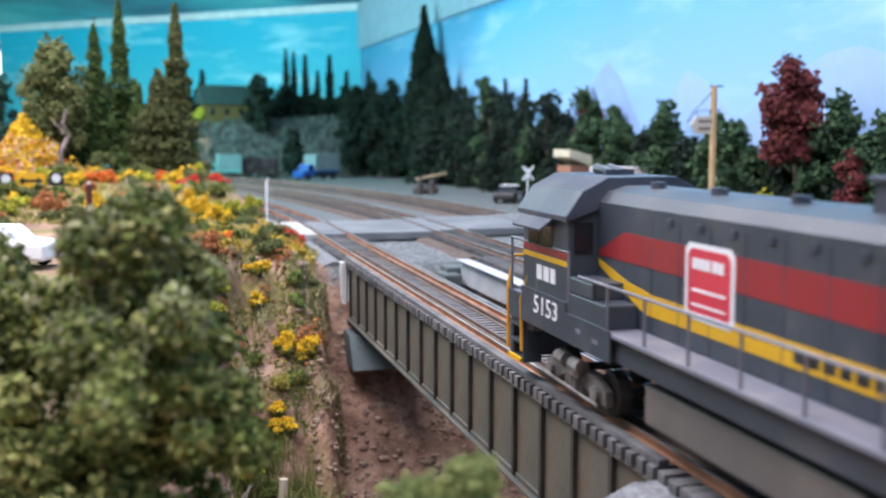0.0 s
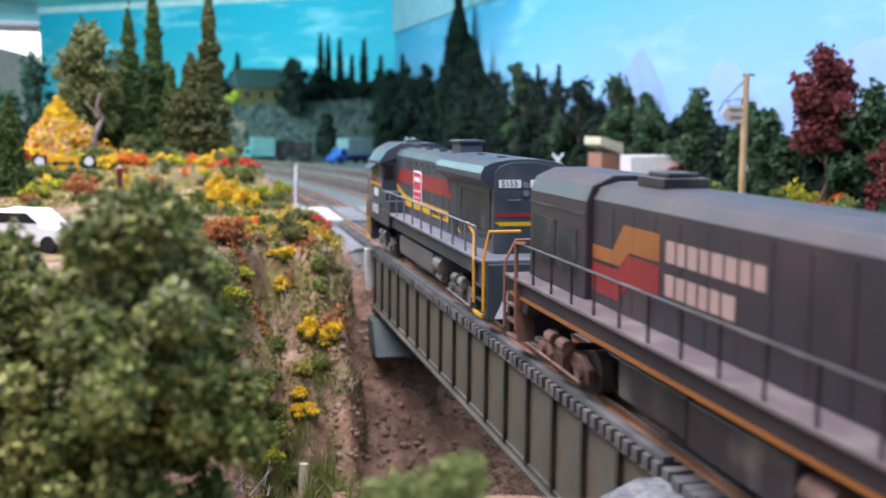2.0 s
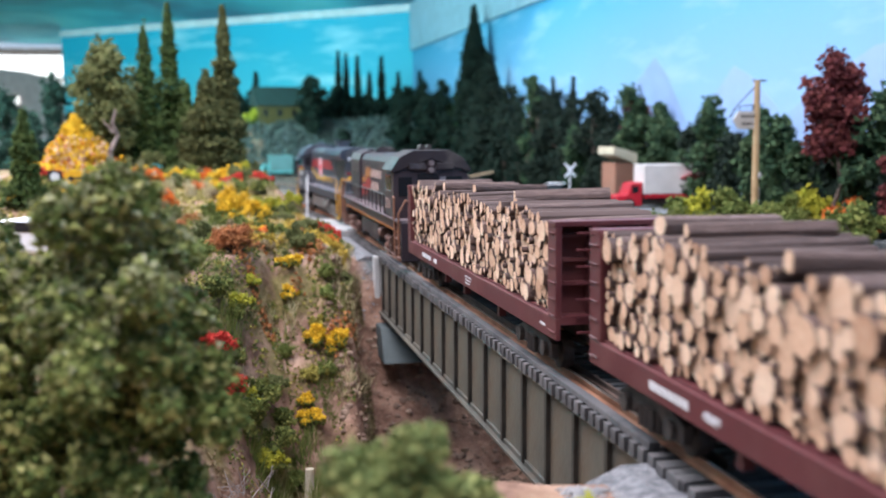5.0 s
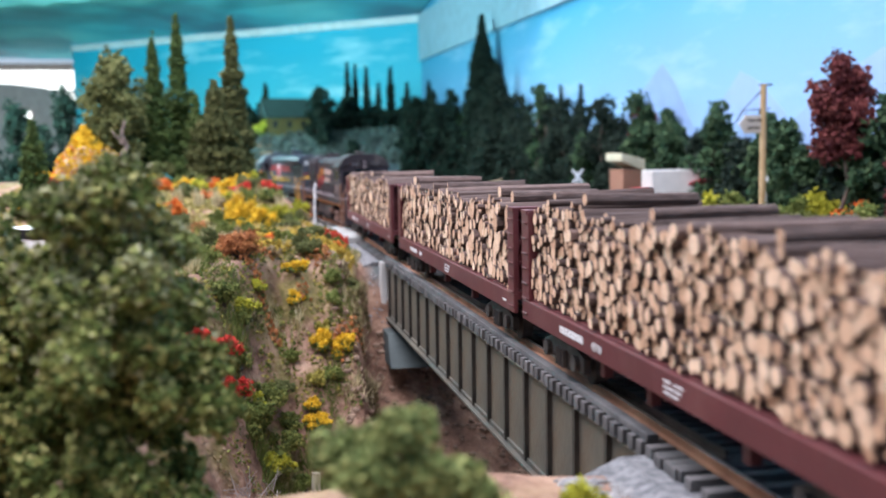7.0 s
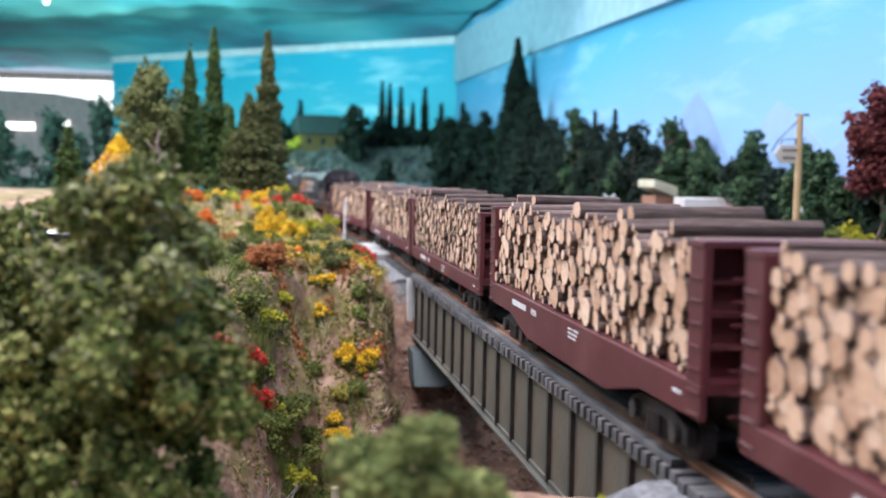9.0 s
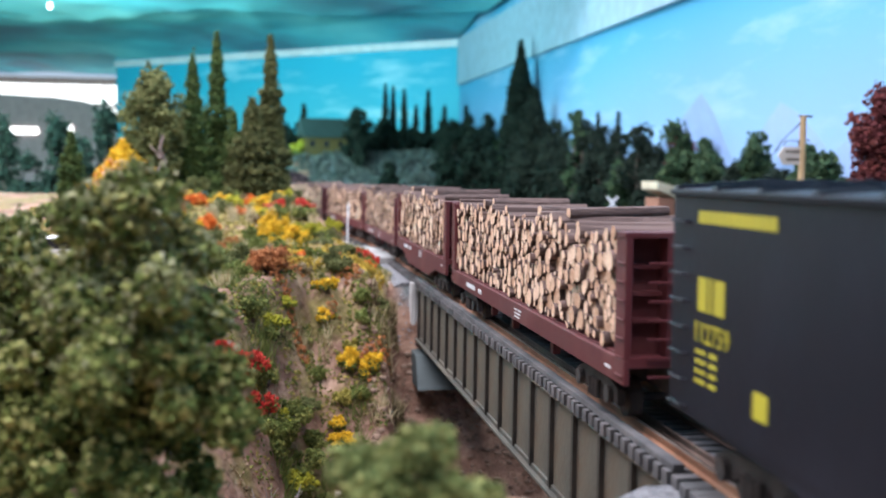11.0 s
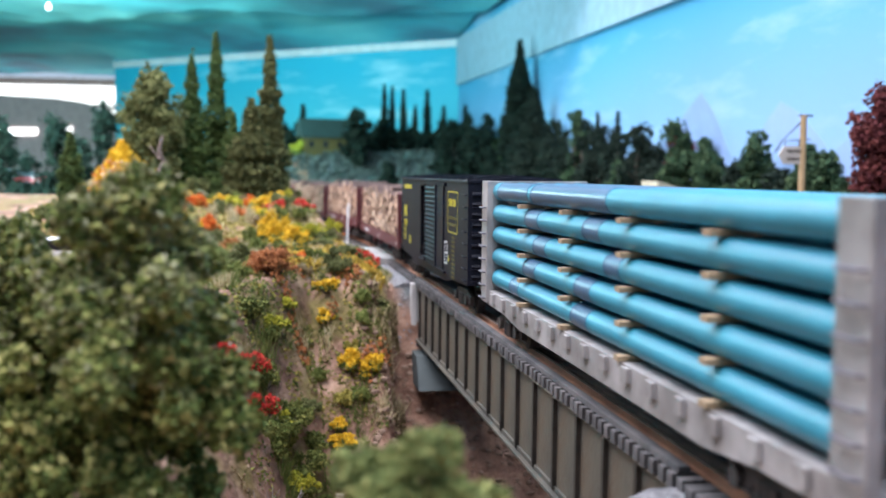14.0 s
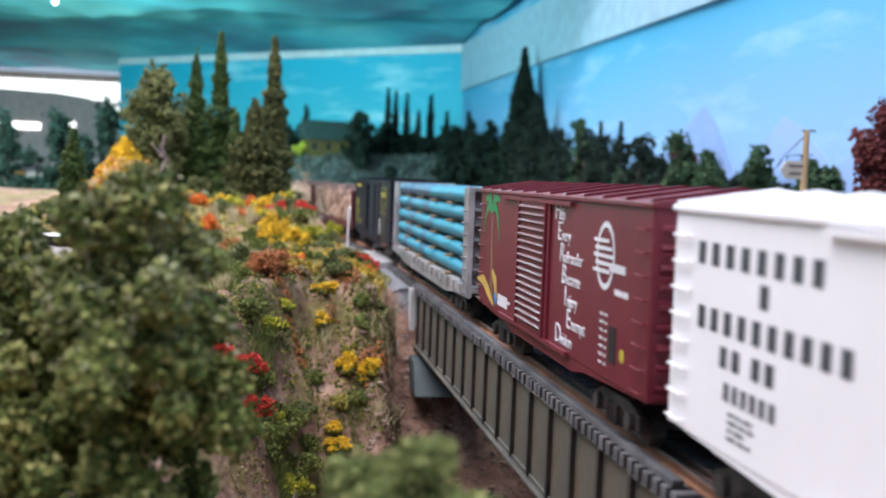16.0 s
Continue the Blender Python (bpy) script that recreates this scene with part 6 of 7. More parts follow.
def conifer(name, label, at, height, radius, mat, n, size, seed, category="tree", group="", bare=0.1):
    """A spire: drooping whorls of clumps round a tapered trunk, with gaps."""
    rng = np.random.default_rng(seed)
    t = thing(name, label, category, at, group=group)
    part("trunk", Shape().rod((0, 0, -0.4), (0, 0, height * 0.97), 0.02 * height + 0.05, 8, 0.03), M_TRUNK, t, "slim brown trunk")
    whorls = max(9, int(height * 1.3))
    pts = []
    for w in range(whorls):
        u = (w + 0.5) / whorls
        z = height * (bare + (1 - bare) * u)
        r = radius * (1 - u ** 1.6) * rng.uniform(0.6, 1.2) + 0.08
        arms = max(4, int(9 * (1 - u) + 3))
        m = max(14, int(1.5 * n / whorls * (1.3 * (1 - u) + 0.4)))
        a = rng.integers(arms, size=m) * 2 * math.pi / arms + rng.normal(0, 0.3, m) + w
        d = r * np.sqrt(rng.uniform(0.05, 1, m))
        pts.append(np.stack([d * np.cos(a), d * np.sin(a), z - 0.35 * d + rng.normal(0, 0.32 * height / whorls, m)], 1))
    foliage_object("crown", np.concatenate(pts), size, mat, seed, t, 0.7)
    return t


def shrub(label, at, radius, mat, n, size, seed, name="shrub", category="shrub", group="", flat=0.75):
    rng = random.Random(seed)
    t = thing(name, label, category, at, group=group)
    st = Shape()
    balls = []
    squash = rng.uniform(0.6, 1.0)
    turn = rng.uniform(0, 3.14)
    for i in range(14):
        a, d = rng.uniform(0, 6.28), radius * rng.uniform(0, 1.0)
        u, v = d * math.cos(a), d * math.sin(a) * squash
        p = (u * math.cos(turn) - v * math.sin(turn), u * math.sin(turn) + v * math.cos(turn), radius * flat * rng.uniform(0.2, 1.25 - 0.5 * d / radius))
        balls.append((*p, radius * rng.uniform(0.14, 0.4)))
        st.rod((0, 0, -0.15), p, radius * 0.05 + 0.01, 5, 0.01)
    part("stem", st, M_TRUNK, t)
    foliage_object("leaves", in_balls(balls, n, seed, 0.2), size, mat, seed, t)
    if mat in (L_YEL, L_REDB, L_LIME):
        low = [(x * 1.05, y * 1.05, z * 0.55, r) for x, y, z, r in balls]
        foliage_object("green_leaves", in_balls(low, n // 2, seed + 1, 0.2), size, L_GRN, seed + 1, t)
    return t


def on_ground(x, y, up=0.0):
    return (x, y, ground_height(x, y) + up)


# the foreground tree and bush beside the camera
broadleaf("tree", "bushy olive green model tree with yellowish tips", (-10.75, 14.6, -0.5), 5.6, 1.9, L_TREE, 24000, 0.088, 11, 0.16, crown_low=0.06, tuft=(0.14, 0.29), core=0.3, lit_leaf=L_CROWN_LIT)
broadleaf("tree", "olive green model tree standing close behind another", (-12.6, 17.0, -1.2), 5.4, 1.8, L_TREE, 13000, 0.088, 12, 0.15, crown_low=0.06, tuft=(0.15, 0.3), core=0.3, lit_leaf=L_CROWN_LIT)
shrub("fresh green leafy bush in front of the bridge", (-6.9, 10.0, 1.2), 1.0, L_BUSHFG, 4600, 0.06, 13, flat=0.85)
shrub("fresh green leafy bush in front of the bridge", (-6.0, 10.4, 0.55), 0.8, L_BUSHFG, 2400, 0.06, 14, flat=0.95)
shrub("small lime yellow shrub by the abutment", (-4.25, 11.6, 0.3), 0.42, L_LIME, 500, 0.06, 15)

# conifers and round trees on the hill
HILL = "trees on the hill"
broadleaf("tree", "sage green round tree with a grey trunk", on_ground(-18.6, 95), 10.8, 2.9, L_OLIVE, 6500, 0.22, 21, 0.3, group=HILL, crown_low=0.2)
conifer("conifer_tree", "slender green conifer on the hill", on_ground(-15.4, 96), 12.4, 1.6, L_CONIF, 2600, 0.22, 22, group=HILL)
conifer("conifer_tree", "tall slender green conifer on the hill", on_ground(-13.5, 100), 15.0, 1.7, L_CONIF, 3000, 0.22, 23, group=HILL)
conifer("conifer_tree", "broad sage green conifer among shrubs", on_ground(-10.2, 95), 8.6, 2.7, L_HILL, 3600, 0.24, 24, group=HILL)
conifer("conifer_tree", "tall dark olive conifer on the hill", on_ground(-8.6, 99), 14.6, 1.7, L_HILL, 3600, 0.24, 25, group=HILL)
conifer("conifer_tree", "small dark conifer on the hill", on_ground(-11.9, 98), 7.5, 1.5, L_CONIF, 1800, 0.2, 26, group=HILL)
conifer("conifer_tree", "small green conifer beside the hill road", on_ground(-21.2, 70), 6.2, 1.5, L_CONIF, 1800, 0.16, 27, group=HILL)
dead = thing("dead_tree", "bare grey broken tree trunk", "tree", on_ground(-18.0, 91))
ds = limb_mesh(Shape(), (0, 0, -0.3), (0.5, 0, 5.4), 0.28, 0.12, random.Random(4), 5)
limb_mesh(ds, (0.25, 0, 3.4), (-0.6, 0.2, 4.6), 0.12, 0.04, random.Random(6), 3)
part("trunk", ds, material("dead_wood", [(0.12, 0.09, 0.08), (0.28, 0.23, 0.2)], 0.9, scale=120), dead)

# shrubs in autumn colours: hill crest, then the bank above the gully
rs = random.Random(8)
CREST = "autumn shrubs on the hill"
for x, y, r, m, lab in ((-23.9, 90, 1.5, L_YEL, "golden yellow bush"), (-18.4, 91, 1.0, L_RUST, "rust brown shrub"), (-17.0, 96.5, 2.2, L_HILL, "dark olive shrub"), (-12.9, 95.5, 2.1, L_CONIF, "dark green shrub"), (-11.3, 95, 1.9, L_HILL, "olive shrub"), (-7.6, 95.5, 1.8, L_HILL, "olive shrub"), (-15.2, 94, 1.6, L_OLIVE, "sage green shrub"), (-14.2, 84, 0.95, L_ORG, "orange red shrub"),
                        (-15.8, 85, 0.9, L_ORG, "orange red shrub"), (-12.5, 84, 0.9, L_YEL, "yellow shrub"), (-11.4, 83, 0.95, L_LIME, "lime yellow shrub"), (-10.2, 85, 0.9, L_ORG, "orange shrub"),
                        (-9.2, 81.5, 0.95, L_YEL, "yellow shrub"), (-7.9, 80.6, 0.9, L_REDB, "bright red flowering shrub"), (-8.6, 79.6, 0.8, L_REDB, "bright red flowering shrub"), (-7.2, 78.6, 0.75, L_ORG, "orange red shrub"),
                        (-9.0, 76, 0.7, L_LIME, "lime yellow shrub"), (-17, 84, 1.0, L_GRN, "green shrub"), (-6.4, 77.5, 0.7, L_GRN, "green shrub"), (-13.2, 86, 0.9, L_GRN, "dark green shrub")):
    shrub(lab + " on the hill", on_ground(x, y), r, m, int(420 + 500 * min(r, 1.6)) if r < 2 else 4200, 0.14 * max(0.8, r ** 0.5), rs.randrange(9999), group=CREST)
def golden_mound(at, radius, height, seed):
    """A heaped bush with a pointed crown, gold above, tan and pinkish below."""
    t = thing("bush", "large heaped golden yellow bush with tan patches", "shrub", at, group=CREST)
    rng = np.random.default_rng(seed)
    st = Shape()
    for _ in range(16):
        a, d = rng.uniform(0, 6.28), radius * 0.6 * rng.random() ** 0.5
        st.rod((0, 0, -0.3), (d * math.cos(a), d * math.sin(a), height * (0.9 - 0.9 * d / radius)), 0.1, 5, 0.03)
    part("stem", st, M_TRUNK, t)
    for name, mat, n, lo, hi in (("crown", L_YEL, 3400, 0.0, 1.0), ("dry_leaves", leaf("bush_tan", (0.36, 0.2, 0.12), (0.55, 0.36, 0.22), (0.66, 0.48, 0.33)), 1500, 0.0, 0.72), ("rust_leaves", L_ORG, 420, 0.05, 0.7)):
        u, a = rng.uniform(lo, hi, n), rng.uniform(0, 6.28, n)
        lump = 1 + 0.3 * np.sin(3 * a + 1.0) + 0.24 * np.sin(5 * a + 11 * u) + 0.12 * np.sin(17 * u)
        r = radius * (1 - u) ** 0.95 * lump * rng.uniform(0.72, 1.04, n) + 0.1
        foliage_object(name, np.stack([r * np.cos(a), r * np.sin(a), height * u * (1 + 0.14 * np.sin(2 * a + 0.6)) + rng.normal(0, 0.2, n)], 1), 0.2, mat, seed, t)


golden_mound(on_ground(-21.0, 92), 3.4, 6.9 - ground_height(-21.0, 92), 44)
BANK = "shrubs on the gully bank"
for x, y, r, m, lab in ((-5.2, 44.6, 0.62, L_YEL, "bright yellow flowering shrub"), (-4.55, 44.6, 0.5, L_YEL, "bright yellow flowering shrub"), (-4.05, 44.8, 0.55, L_YEL, "bright yellow flowering shrub"), (-6.1, 47.4, 0.42, L_YEL, "yellow flowering shrub"),
                        (-6.3, 46.5, 0.4, L_YEL, "yellow flowering shrub"), (-5.5, 42.0, 0.48, L_YEL, "yellow flowering shrub"), (-5.75, 42.5, 0.34, L_YEL, "yellow flowering shrub"), (-2.95, 58.6, 0.62, L_REDB, "coral red shrub"),
                        (-3.9, 57.6, 0.6, L_REDB, "coral red shrub"), (-6.9, 54.6, 0.55, L_ORG, "orange shrub"), (-4.5, 68, 0.8, L_ORG, "rust orange shrub"), (-4.9, 67, 0.7, L_LIME, "yellow green shrub"),
                        (-7.3, 61.5, 0.95, L_YEL, "golden yellow shrub"), (-7.9, 65.0, 1.05, L_YEL, "golden yellow shrub"), (-8.7, 67.0, 1.0, L_YEL, "golden yellow shrub"), (-6.4, 64.0, 0.8, L_LIME, "lime yellow shrub"),
                        (-8.4, 46.6, 0.95, L_RUST, "rust orange shrub"), (-8.9, 48.2, 0.8, L_RUST, "rust orange shrub"), (-8.5, 42.9, 0.72, L_LIME, "lime yellow shrub"), (-7.9, 45.4, 0.4, L_LIME, "lime yellow shrub"),
                        (-8.7, 42.2, 0.6, L_FG, "dark green shrub"), (-9.75, 38.3, 0.62, L_REDB, "scarlet flowering shrub"), (-9.1, 38.6, 0.5, L_REDB, "scarlet flowering shrub"), (-10.3, 38.0, 0.4, L_REDB, "scarlet flowering shrub"),
                        (-7.9, 40.8, 1.0, L_FG, "dark green shrub"), (-8.8, 40.2, 0.9, L_FG, "dark green shrub"), (-8.1, 40.3, 0.5, L_LIME, "yellow green shrub"), (-9.4, 37.4, 0.9, L_FG, "dark green shrub"),
                        (-8.6, 38.6, 0.8, L_GRN, "olive green shrub"), (-2.75, 56.4, 0.62, L_FG, "dark green shrub"), (-3.5, 55.2, 0.7, L_GRN, "olive green shrub"), (-4.5, 54.0, 0.85, L_OLIVE, "olive brown shrub"),
                        (-5.6, 50.0, 0.95, L_OLIVE, "olive brown shrub"), (-6.5, 51.2, 0.9, L_GRN, "olive green shrub"), (-5.8, 59.6, 0.9, L_OLIVE, "sage brown shrub"), (-4.4, 47.4, 0.6, L_GRN, "green shrub"),
                        (-4.5, 46.6, 0.5, L_GRASS, "fresh green shrub"), (-4.9, 45.7, 0.55, L_OCHRE, "ochre shrub"), (-5.4, 43.2, 0.6, L_OCHRE, "ochre shrub"), (-4.9, 43.6, 0.5, L_GRN, "olive green shrub"),
                        (-6.6, 44.6, 0.6, L_GRN, "olive green shrub"), (-7.1, 42.4, 0.6, L_OLIVE, "olive brown shrub"), (-10.2, 44.6, 0.9, L_GRN, "olive green shrub"), (-10.8, 47, 1.0, L_OLIVE, "olive green shrub"),
                        (-9.8, 52, 1.0, L_OLIVE, "olive green shrub"), (-11.6, 50, 1.0, L_FG, "dark green shrub"), (-9.3, 57, 0.9, L_GRN, "olive green shrub"), (-6.6, 62, 0.6, L_GRN, "green shrub"), (-6.3, 40.2, 0.7, L_GRN, "olive green shrub"), (-7.3, 40.1, 1.1, L_FG, "dark green shrub"),
                        (-8.3, 39.2, 1.15, L_FG, "dark green shrub"), (-6.9, 41.4, 0.8, L_FG, "dark green shrub"), (-9.3, 41.4, 0.95, L_FG, "dark green shrub"), (-7.6, 39.2, 0.7, L_LIME, "yellow green shrub"), (-9.4, 39.3, 0.62, L_REDB, "scarlet flowering shrub"), (-8.9, 39.0, 0.5, L_REDB, "scarlet flowering shrub")):
    bold = m in (L_YEL, L_REDB, L_LIME, L_RUST)
    shrub(lab + " on the gully bank", on_ground(x, y, 0.15 if bold else 0.0), r * (1.3 if bold else 1.0), m, int(520 + 1300 * r), 0.07, rs.randrange(9999), group=BANK)


KINDS = [(L_GRN, "olive green", 10), (L_FG, "dark green", 5), (L_YEL, "yellow flowering", 5), (L_LIME, "lime yellow", 2), (L_ORG, "rust orange", 3), (L_REDB, "red flowering", 1), (L_OLIVE, "sage brown", 5), (L_RUST, "rust brown", 4), (L_BROWN, "dry brown", 5)]
rk = random.Random(77)
spots_taken = []


def scatter_shrubs(n, x0, x1, y0, y1, lo, hi, size, weights, group, where):
    made = 0
    for _ in range(n * 8):
        if made == n:
            break
        x, y = rk.uniform(x0, x1), rk.uniform(y0, y1)
        r = lo + (hi - lo) * rk.random() ** 1.5
        edge = 49.6 - 2.3 * max(0.0, -6.6 - x)
        if y < edge - 8.5 or any((x - a) ** 2 + (y - b) ** 2 < (0.75 * (r + c)) ** 2 for a, b, c in spots_taken):
            continue
        if x > -3.2 and y < edge:
            continue
        spots_taken.append((x, y, r))
        m, lab, _w = rk.choices(KINDS, weights)[0]
        shrub(lab + where, on_ground(x, y), r, m, int(200 + 560 * r), size, rk.randrange(99999), group=group)
        made += 1


scatter_shrubs(40, -12.5, -3.2, 47.5, 66, 0.4, 0.95, 0.075, [7, 3, 2, 1.5, 1, 0.3, 7, 2, 4], BANK, " shrub on the gully bank")
scatter_shrubs(80, -25, -5.6, 64, 92, 0.5, 1.25, 0.12, [8, 3, 4, 4, 2, 0.6, 8, 2, 4], CREST, " shrub on the hill")

# grass, turf foam and stones, scattered
def blades(name, label, spots, h, mat, seed, lean=0.35):
    rng = np.random.default_rng(seed)
    n = len(spots)
    p = np.array(spots)
    a = rng.uniform(0, 6.28, n)
    L = h * rng.uniform(0.5, 1.2, n)
    w = 0.022 + 0.01 * rng.random(n)
    tip = p + np.stack([rng.normal(0, lean, n) * L, rng.normal(0, lean, n) * L, L], 1)
    side = np.stack([np.cos(a) * w, np.sin(a) * w, np.zeros(n)], 1)
    v = np.stack([p - side, p + side, tip], 1).reshape(-1, 3)
    f = np.arange(3 * n).reshape(-1, 3)
    ob = new(name, fast_mesh(name, v, f, mat))
    return tagged(ob, label, "grass", kind="stuff")


def scatter(n, x0, x1, y0, y1, seed, keep=lambda x, y, z: True, up=0.0):
    rng = random.Random(seed)
    out = []
    while len(out) < n:
        x, y = rng.uniform(x0, x1), rng.uniform(y0, y1)
        z = ground_height(x, y)
        if keep(x, y, z):
            out.append((x, y, z + up))
    return out


def tufts(n, per, spread, *args, **kw):
    rng = random.Random(n + per)
    out = []
    for x, y, z in scatter(n, *args, **kw):
        for _ in range(per):
            a, b = x + rng.gauss(0, spread), y + rng.gauss(0, spread)
            out.append((a, b, ground_height(a, b) - 0.03))
    return out


def foam(name, label, pts, size, mat, seed):
    return tagged(foliage_object(name, np.array(pts), size, mat, seed), label, "ground cover", kind="stuff")


def patchy(x, y, z):
    return noise.noise(Vector((x * 0.45, y * 0.45, 3))) > 0.12 and x < -2.4


blades("grass", "dry straw coloured grass tufts on the bank", tufts(45, 45, 0.16, -11, -2.6, 36, 60, 31, keep=patchy), 0.75, L_STRAW, 1)
blades("grass", "green grass tufts on the bank", tufts(60, 40, 0.2, -12, -2.8, 36, 66, 32, keep=patchy), 0.6, L_GRASS, 2)
blades("grass", "tall green grass at the foot of the bank", tufts(26, 60, 0.22, -9, -2.6, 38, 41.5, 33), 1.1, L_GRASS, 3, 0.28)
for i, (x, y) in enumerate(((-11.2, 74), (-10.0, 74), (-8.6, 74), (-6.8, 74), (-12.6, 75), (-5.8, 70))):
    rng = random.Random(40 + i)
    blades("straw_clump", "pale straw grass clump on the hill", [(x + rng.gauss(0, 0.16), y + rng.gauss(0, 0.16), ground_height(x, y)) for _ in range(120)], 1.3, L_STRAW, 50 + i, 0.16)
foam("turf", "olive brown turf foam in patches on the bank", scatter(5000, -13, -2.6, 35, 66, 34, keep=patchy), 0.1, L_BROWN, 4)
foam("turf", "tan leaf litter on the bank", scatter(5000, -13, -2.2, 35, 66, 35), 0.07, leaf("litter_tan", (0.13, 0.08, 0.05), (0.25, 0.165, 0.105), (0.34, 0.25, 0.17)), 5)
foam("turf", "yellow and golden turf foam on the hill", scatter(11000, -26, -5.5, 60, 100, 36, keep=lambda x, y, z: z > 0.9), 0.17, leaf("hill_gold", (0.09, 0.09, 0.025), (0.21, 0.18, 0.055), (0.38, 0.31, 0.10)), 6)


def strips(x, y, z):
    """Vegetation runs down the bank in strips between bare ridges, and covers the ledge above."""
    if x > -3.0 and y < 49.4:
        return False
    if y > 49.0 - 1.2 * max(0.0, -6.6 - x):
        return noise.noise(Vector((x * 0.6, y * 0.6, 8))) > -0.25
    return noise.noise(Vector((x * 0.75, y * 0.14, 5.0))) < -0.04 + 0.03 * max(0.0, -6.0 - x) and noise.noise(Vector((x * 0.9, y * 0.9, 2))) > -0.2


rj = random.Random(91)
for lab, mat, n, size, seed in (("ochre turf foam tufts on the bank", L_OCHRE, 5200, 0.09, 61), ("olive green turf foam tufts on the bank", L_GRN, 5600, 0.09, 62), ("brown dry turf foam tufts on the bank", L_BROWN, 2600, 0.085, 63), ("dark green turf foam tufts on the bank", L_FG, 2600, 0.09, 64)):
    foam("turf", lab, [(x, y, z + 0.4 * rj.random() ** 2 * max(0.0, 0.4 + noise.noise(Vector((x * 1.4, y * 1.4, seed))))) for x, y, z in scatter(n, -13, -2.7, 36, 64, seed, keep=strips)], size, mat, seed)
foam("turf", "golden turf foam on the ledge above the bank", [(x, y, z + 0.5 * rj.random()) for x, y, z in scatter(3800, -9, -2.9, 49.5, 64, 65, keep=lambda x, y, z: noise.noise(Vector((x * 0.5, y * 0.5, 12))) > 0.02)], 0.11, leaf("turf_golden", (0.16, 0.12, 0.025), (0.36, 0.25, 0.04), (0.58, 0.42, 0.07)), 65)
foam("turf", "rust turf foam on the ledge above the bank", [(x, y, z + 0.4 * rj.random()) for x, y, z in scatter(1500, -9.5, -3.2, 44, 62, 66, keep=lambda x, y, z: noise.noise(Vector((x * 0.6, y * 0.6, 22))) > 0.22)], 0.11, L_RUST, 66)
foam("turf", "dry brown and olive scrub on the ridge by the abutment", [(x, y, z + 0.35 * rj.random()) for x, y, z in scatter(1500, -3.7, -2.4, 45.5, 51.6, 67, keep=lambda x, y, z: noise.noise(Vector((x * 1.1, y * 0.5, 31))) > -0.05)], 0.085, leaf("scrub_olive_brown", (0.05, 0.04, 0.018), (0.12, 0.095, 0.045), (0.22, 0.17, 0.09)), 67)
blades("grass", "dry grass beside the abutment", tufts(16, 40, 0.16, -3.7, -2.5, 46, 51.4, 68), 0.7, L_STRAW, 8)
foam("turf", "dark green moss on the bank", scatter(2500, -12, -2.4, 36, 50, 37, keep=patchy), 0.1, L_FG, 7)


def stones(name, label, pts, lo, hi, mat, seed):
    rng = np.random.default_rng(seed)
    ico = bmesh.new()
    bmesh.ops.create_icosphere(ico, subdivisions=1, radius=1.0)
    bv = np.array([v.co[:] for v in ico.verts])
    bf = np.array([[v.index for v in f.verts] for f in ico.faces])
    ico.free()
    vs, fs = [], []
    for i, p in enumerate(pts):
        r = lo + (hi - lo) * rng.random() ** 3
        vs.append(bv * rng.uniform(0.7, 1.25, bv.shape) * np.array([1, 1, 0.7]) * r * rng.uniform(0.8, 1.2, 3) + np.array(p))
        fs.append(bf + len(bv) * i)
    ob = new(name, fast_mesh(name, np.concatenate(vs), np.concatenate(fs), mat))
    return tagged(ob, label, "stones", kind="stuff")


stones("gravel", "loose brown stones and rubble in the gully", scatter(3200, -4.4, 5, 36.5, 50, 38), 0.03, 0.24, material("rubble_brown", [(0.12, 0.075, 0.055), (0.32, 0.23, 0.17)], 0.95, scale=200, island=0.6), 1)
stones("gravel", "grey gravel round the near abutment", scatter(600, -3.4, -1.9, 11.0, 15.8, 39), 0.05, 0.16, material("gravel_grey", [(0.14, 0.145, 0.15), (0.3, 0.3, 0.3)], 0.9, island=0.6), 2)
stones("gravel", "grey ballast stones beside the tracks", scatter(3500, -2.6, 22, 49.8, 63, 40), 0.04, 0.11, material("ballast_stone", [(0.12, 0.125, 0.14), (0.32, 0.325, 0.34)], 0.9, island=0.7), 3)
for x, y, r in ((-0.6, 42.0, 0.28), (0.9, 40.6, 0.35), (-2.6, 41.0, 0.2)):
    st = stones("boulder", "pale loose boulder in the gully", [on_ground(x, y, 0.05)], r, r, M_STONE, int(x * 10) + 99)
    tagged(st, category="boulder", kind="stuff")
lg = thing("fallen_log", "reddish brown fallen log in the gully", "log", on_ground(-1.4, 39.6, 0.12), 70)
part("bark", Shape().rod((-0.2, -1.1, 0), (0.1, 1.0, 0.05), 0.17, 10, 0.13), material("red_bark", [(0.13, 0.05, 0.03), (0.28, 0.12, 0.07)], 0.9, scale=150), lg)
wp = thing("wooden_stump", "pale splintered wooden stump in the grass", "stump", on_ground(-6.0, 39.3))
part("stump", Shape().rod((0, 0, -0.2), (0.05, 0, 1.3), 0.2, 9, 0.17), material("pale_wood", [(0.4, 0.36, 0.26), (0.55, 0.5, 0.4)], 0.9, scale=100), wp)
tw = thing("dead_twigs", "grey dead twigs lying below the tree", "twigs", (-8.6, 33.0, -6.2), kind="stuff")
twig = Shape()
for i in range(26):
    a = (rs.uniform(-0.9, 0.9), rs.uniform(-0.6, 0.6), rs.uniform(0.0, 0.4))
    twig.rod(a, (a[0] + rs.uniform(-0.9, 0.9), a[1] + rs.uniform(-0.5, 0.5), a[2] + rs.uniform(-0.2, 0.9)), 0.02, 5, 0.008)
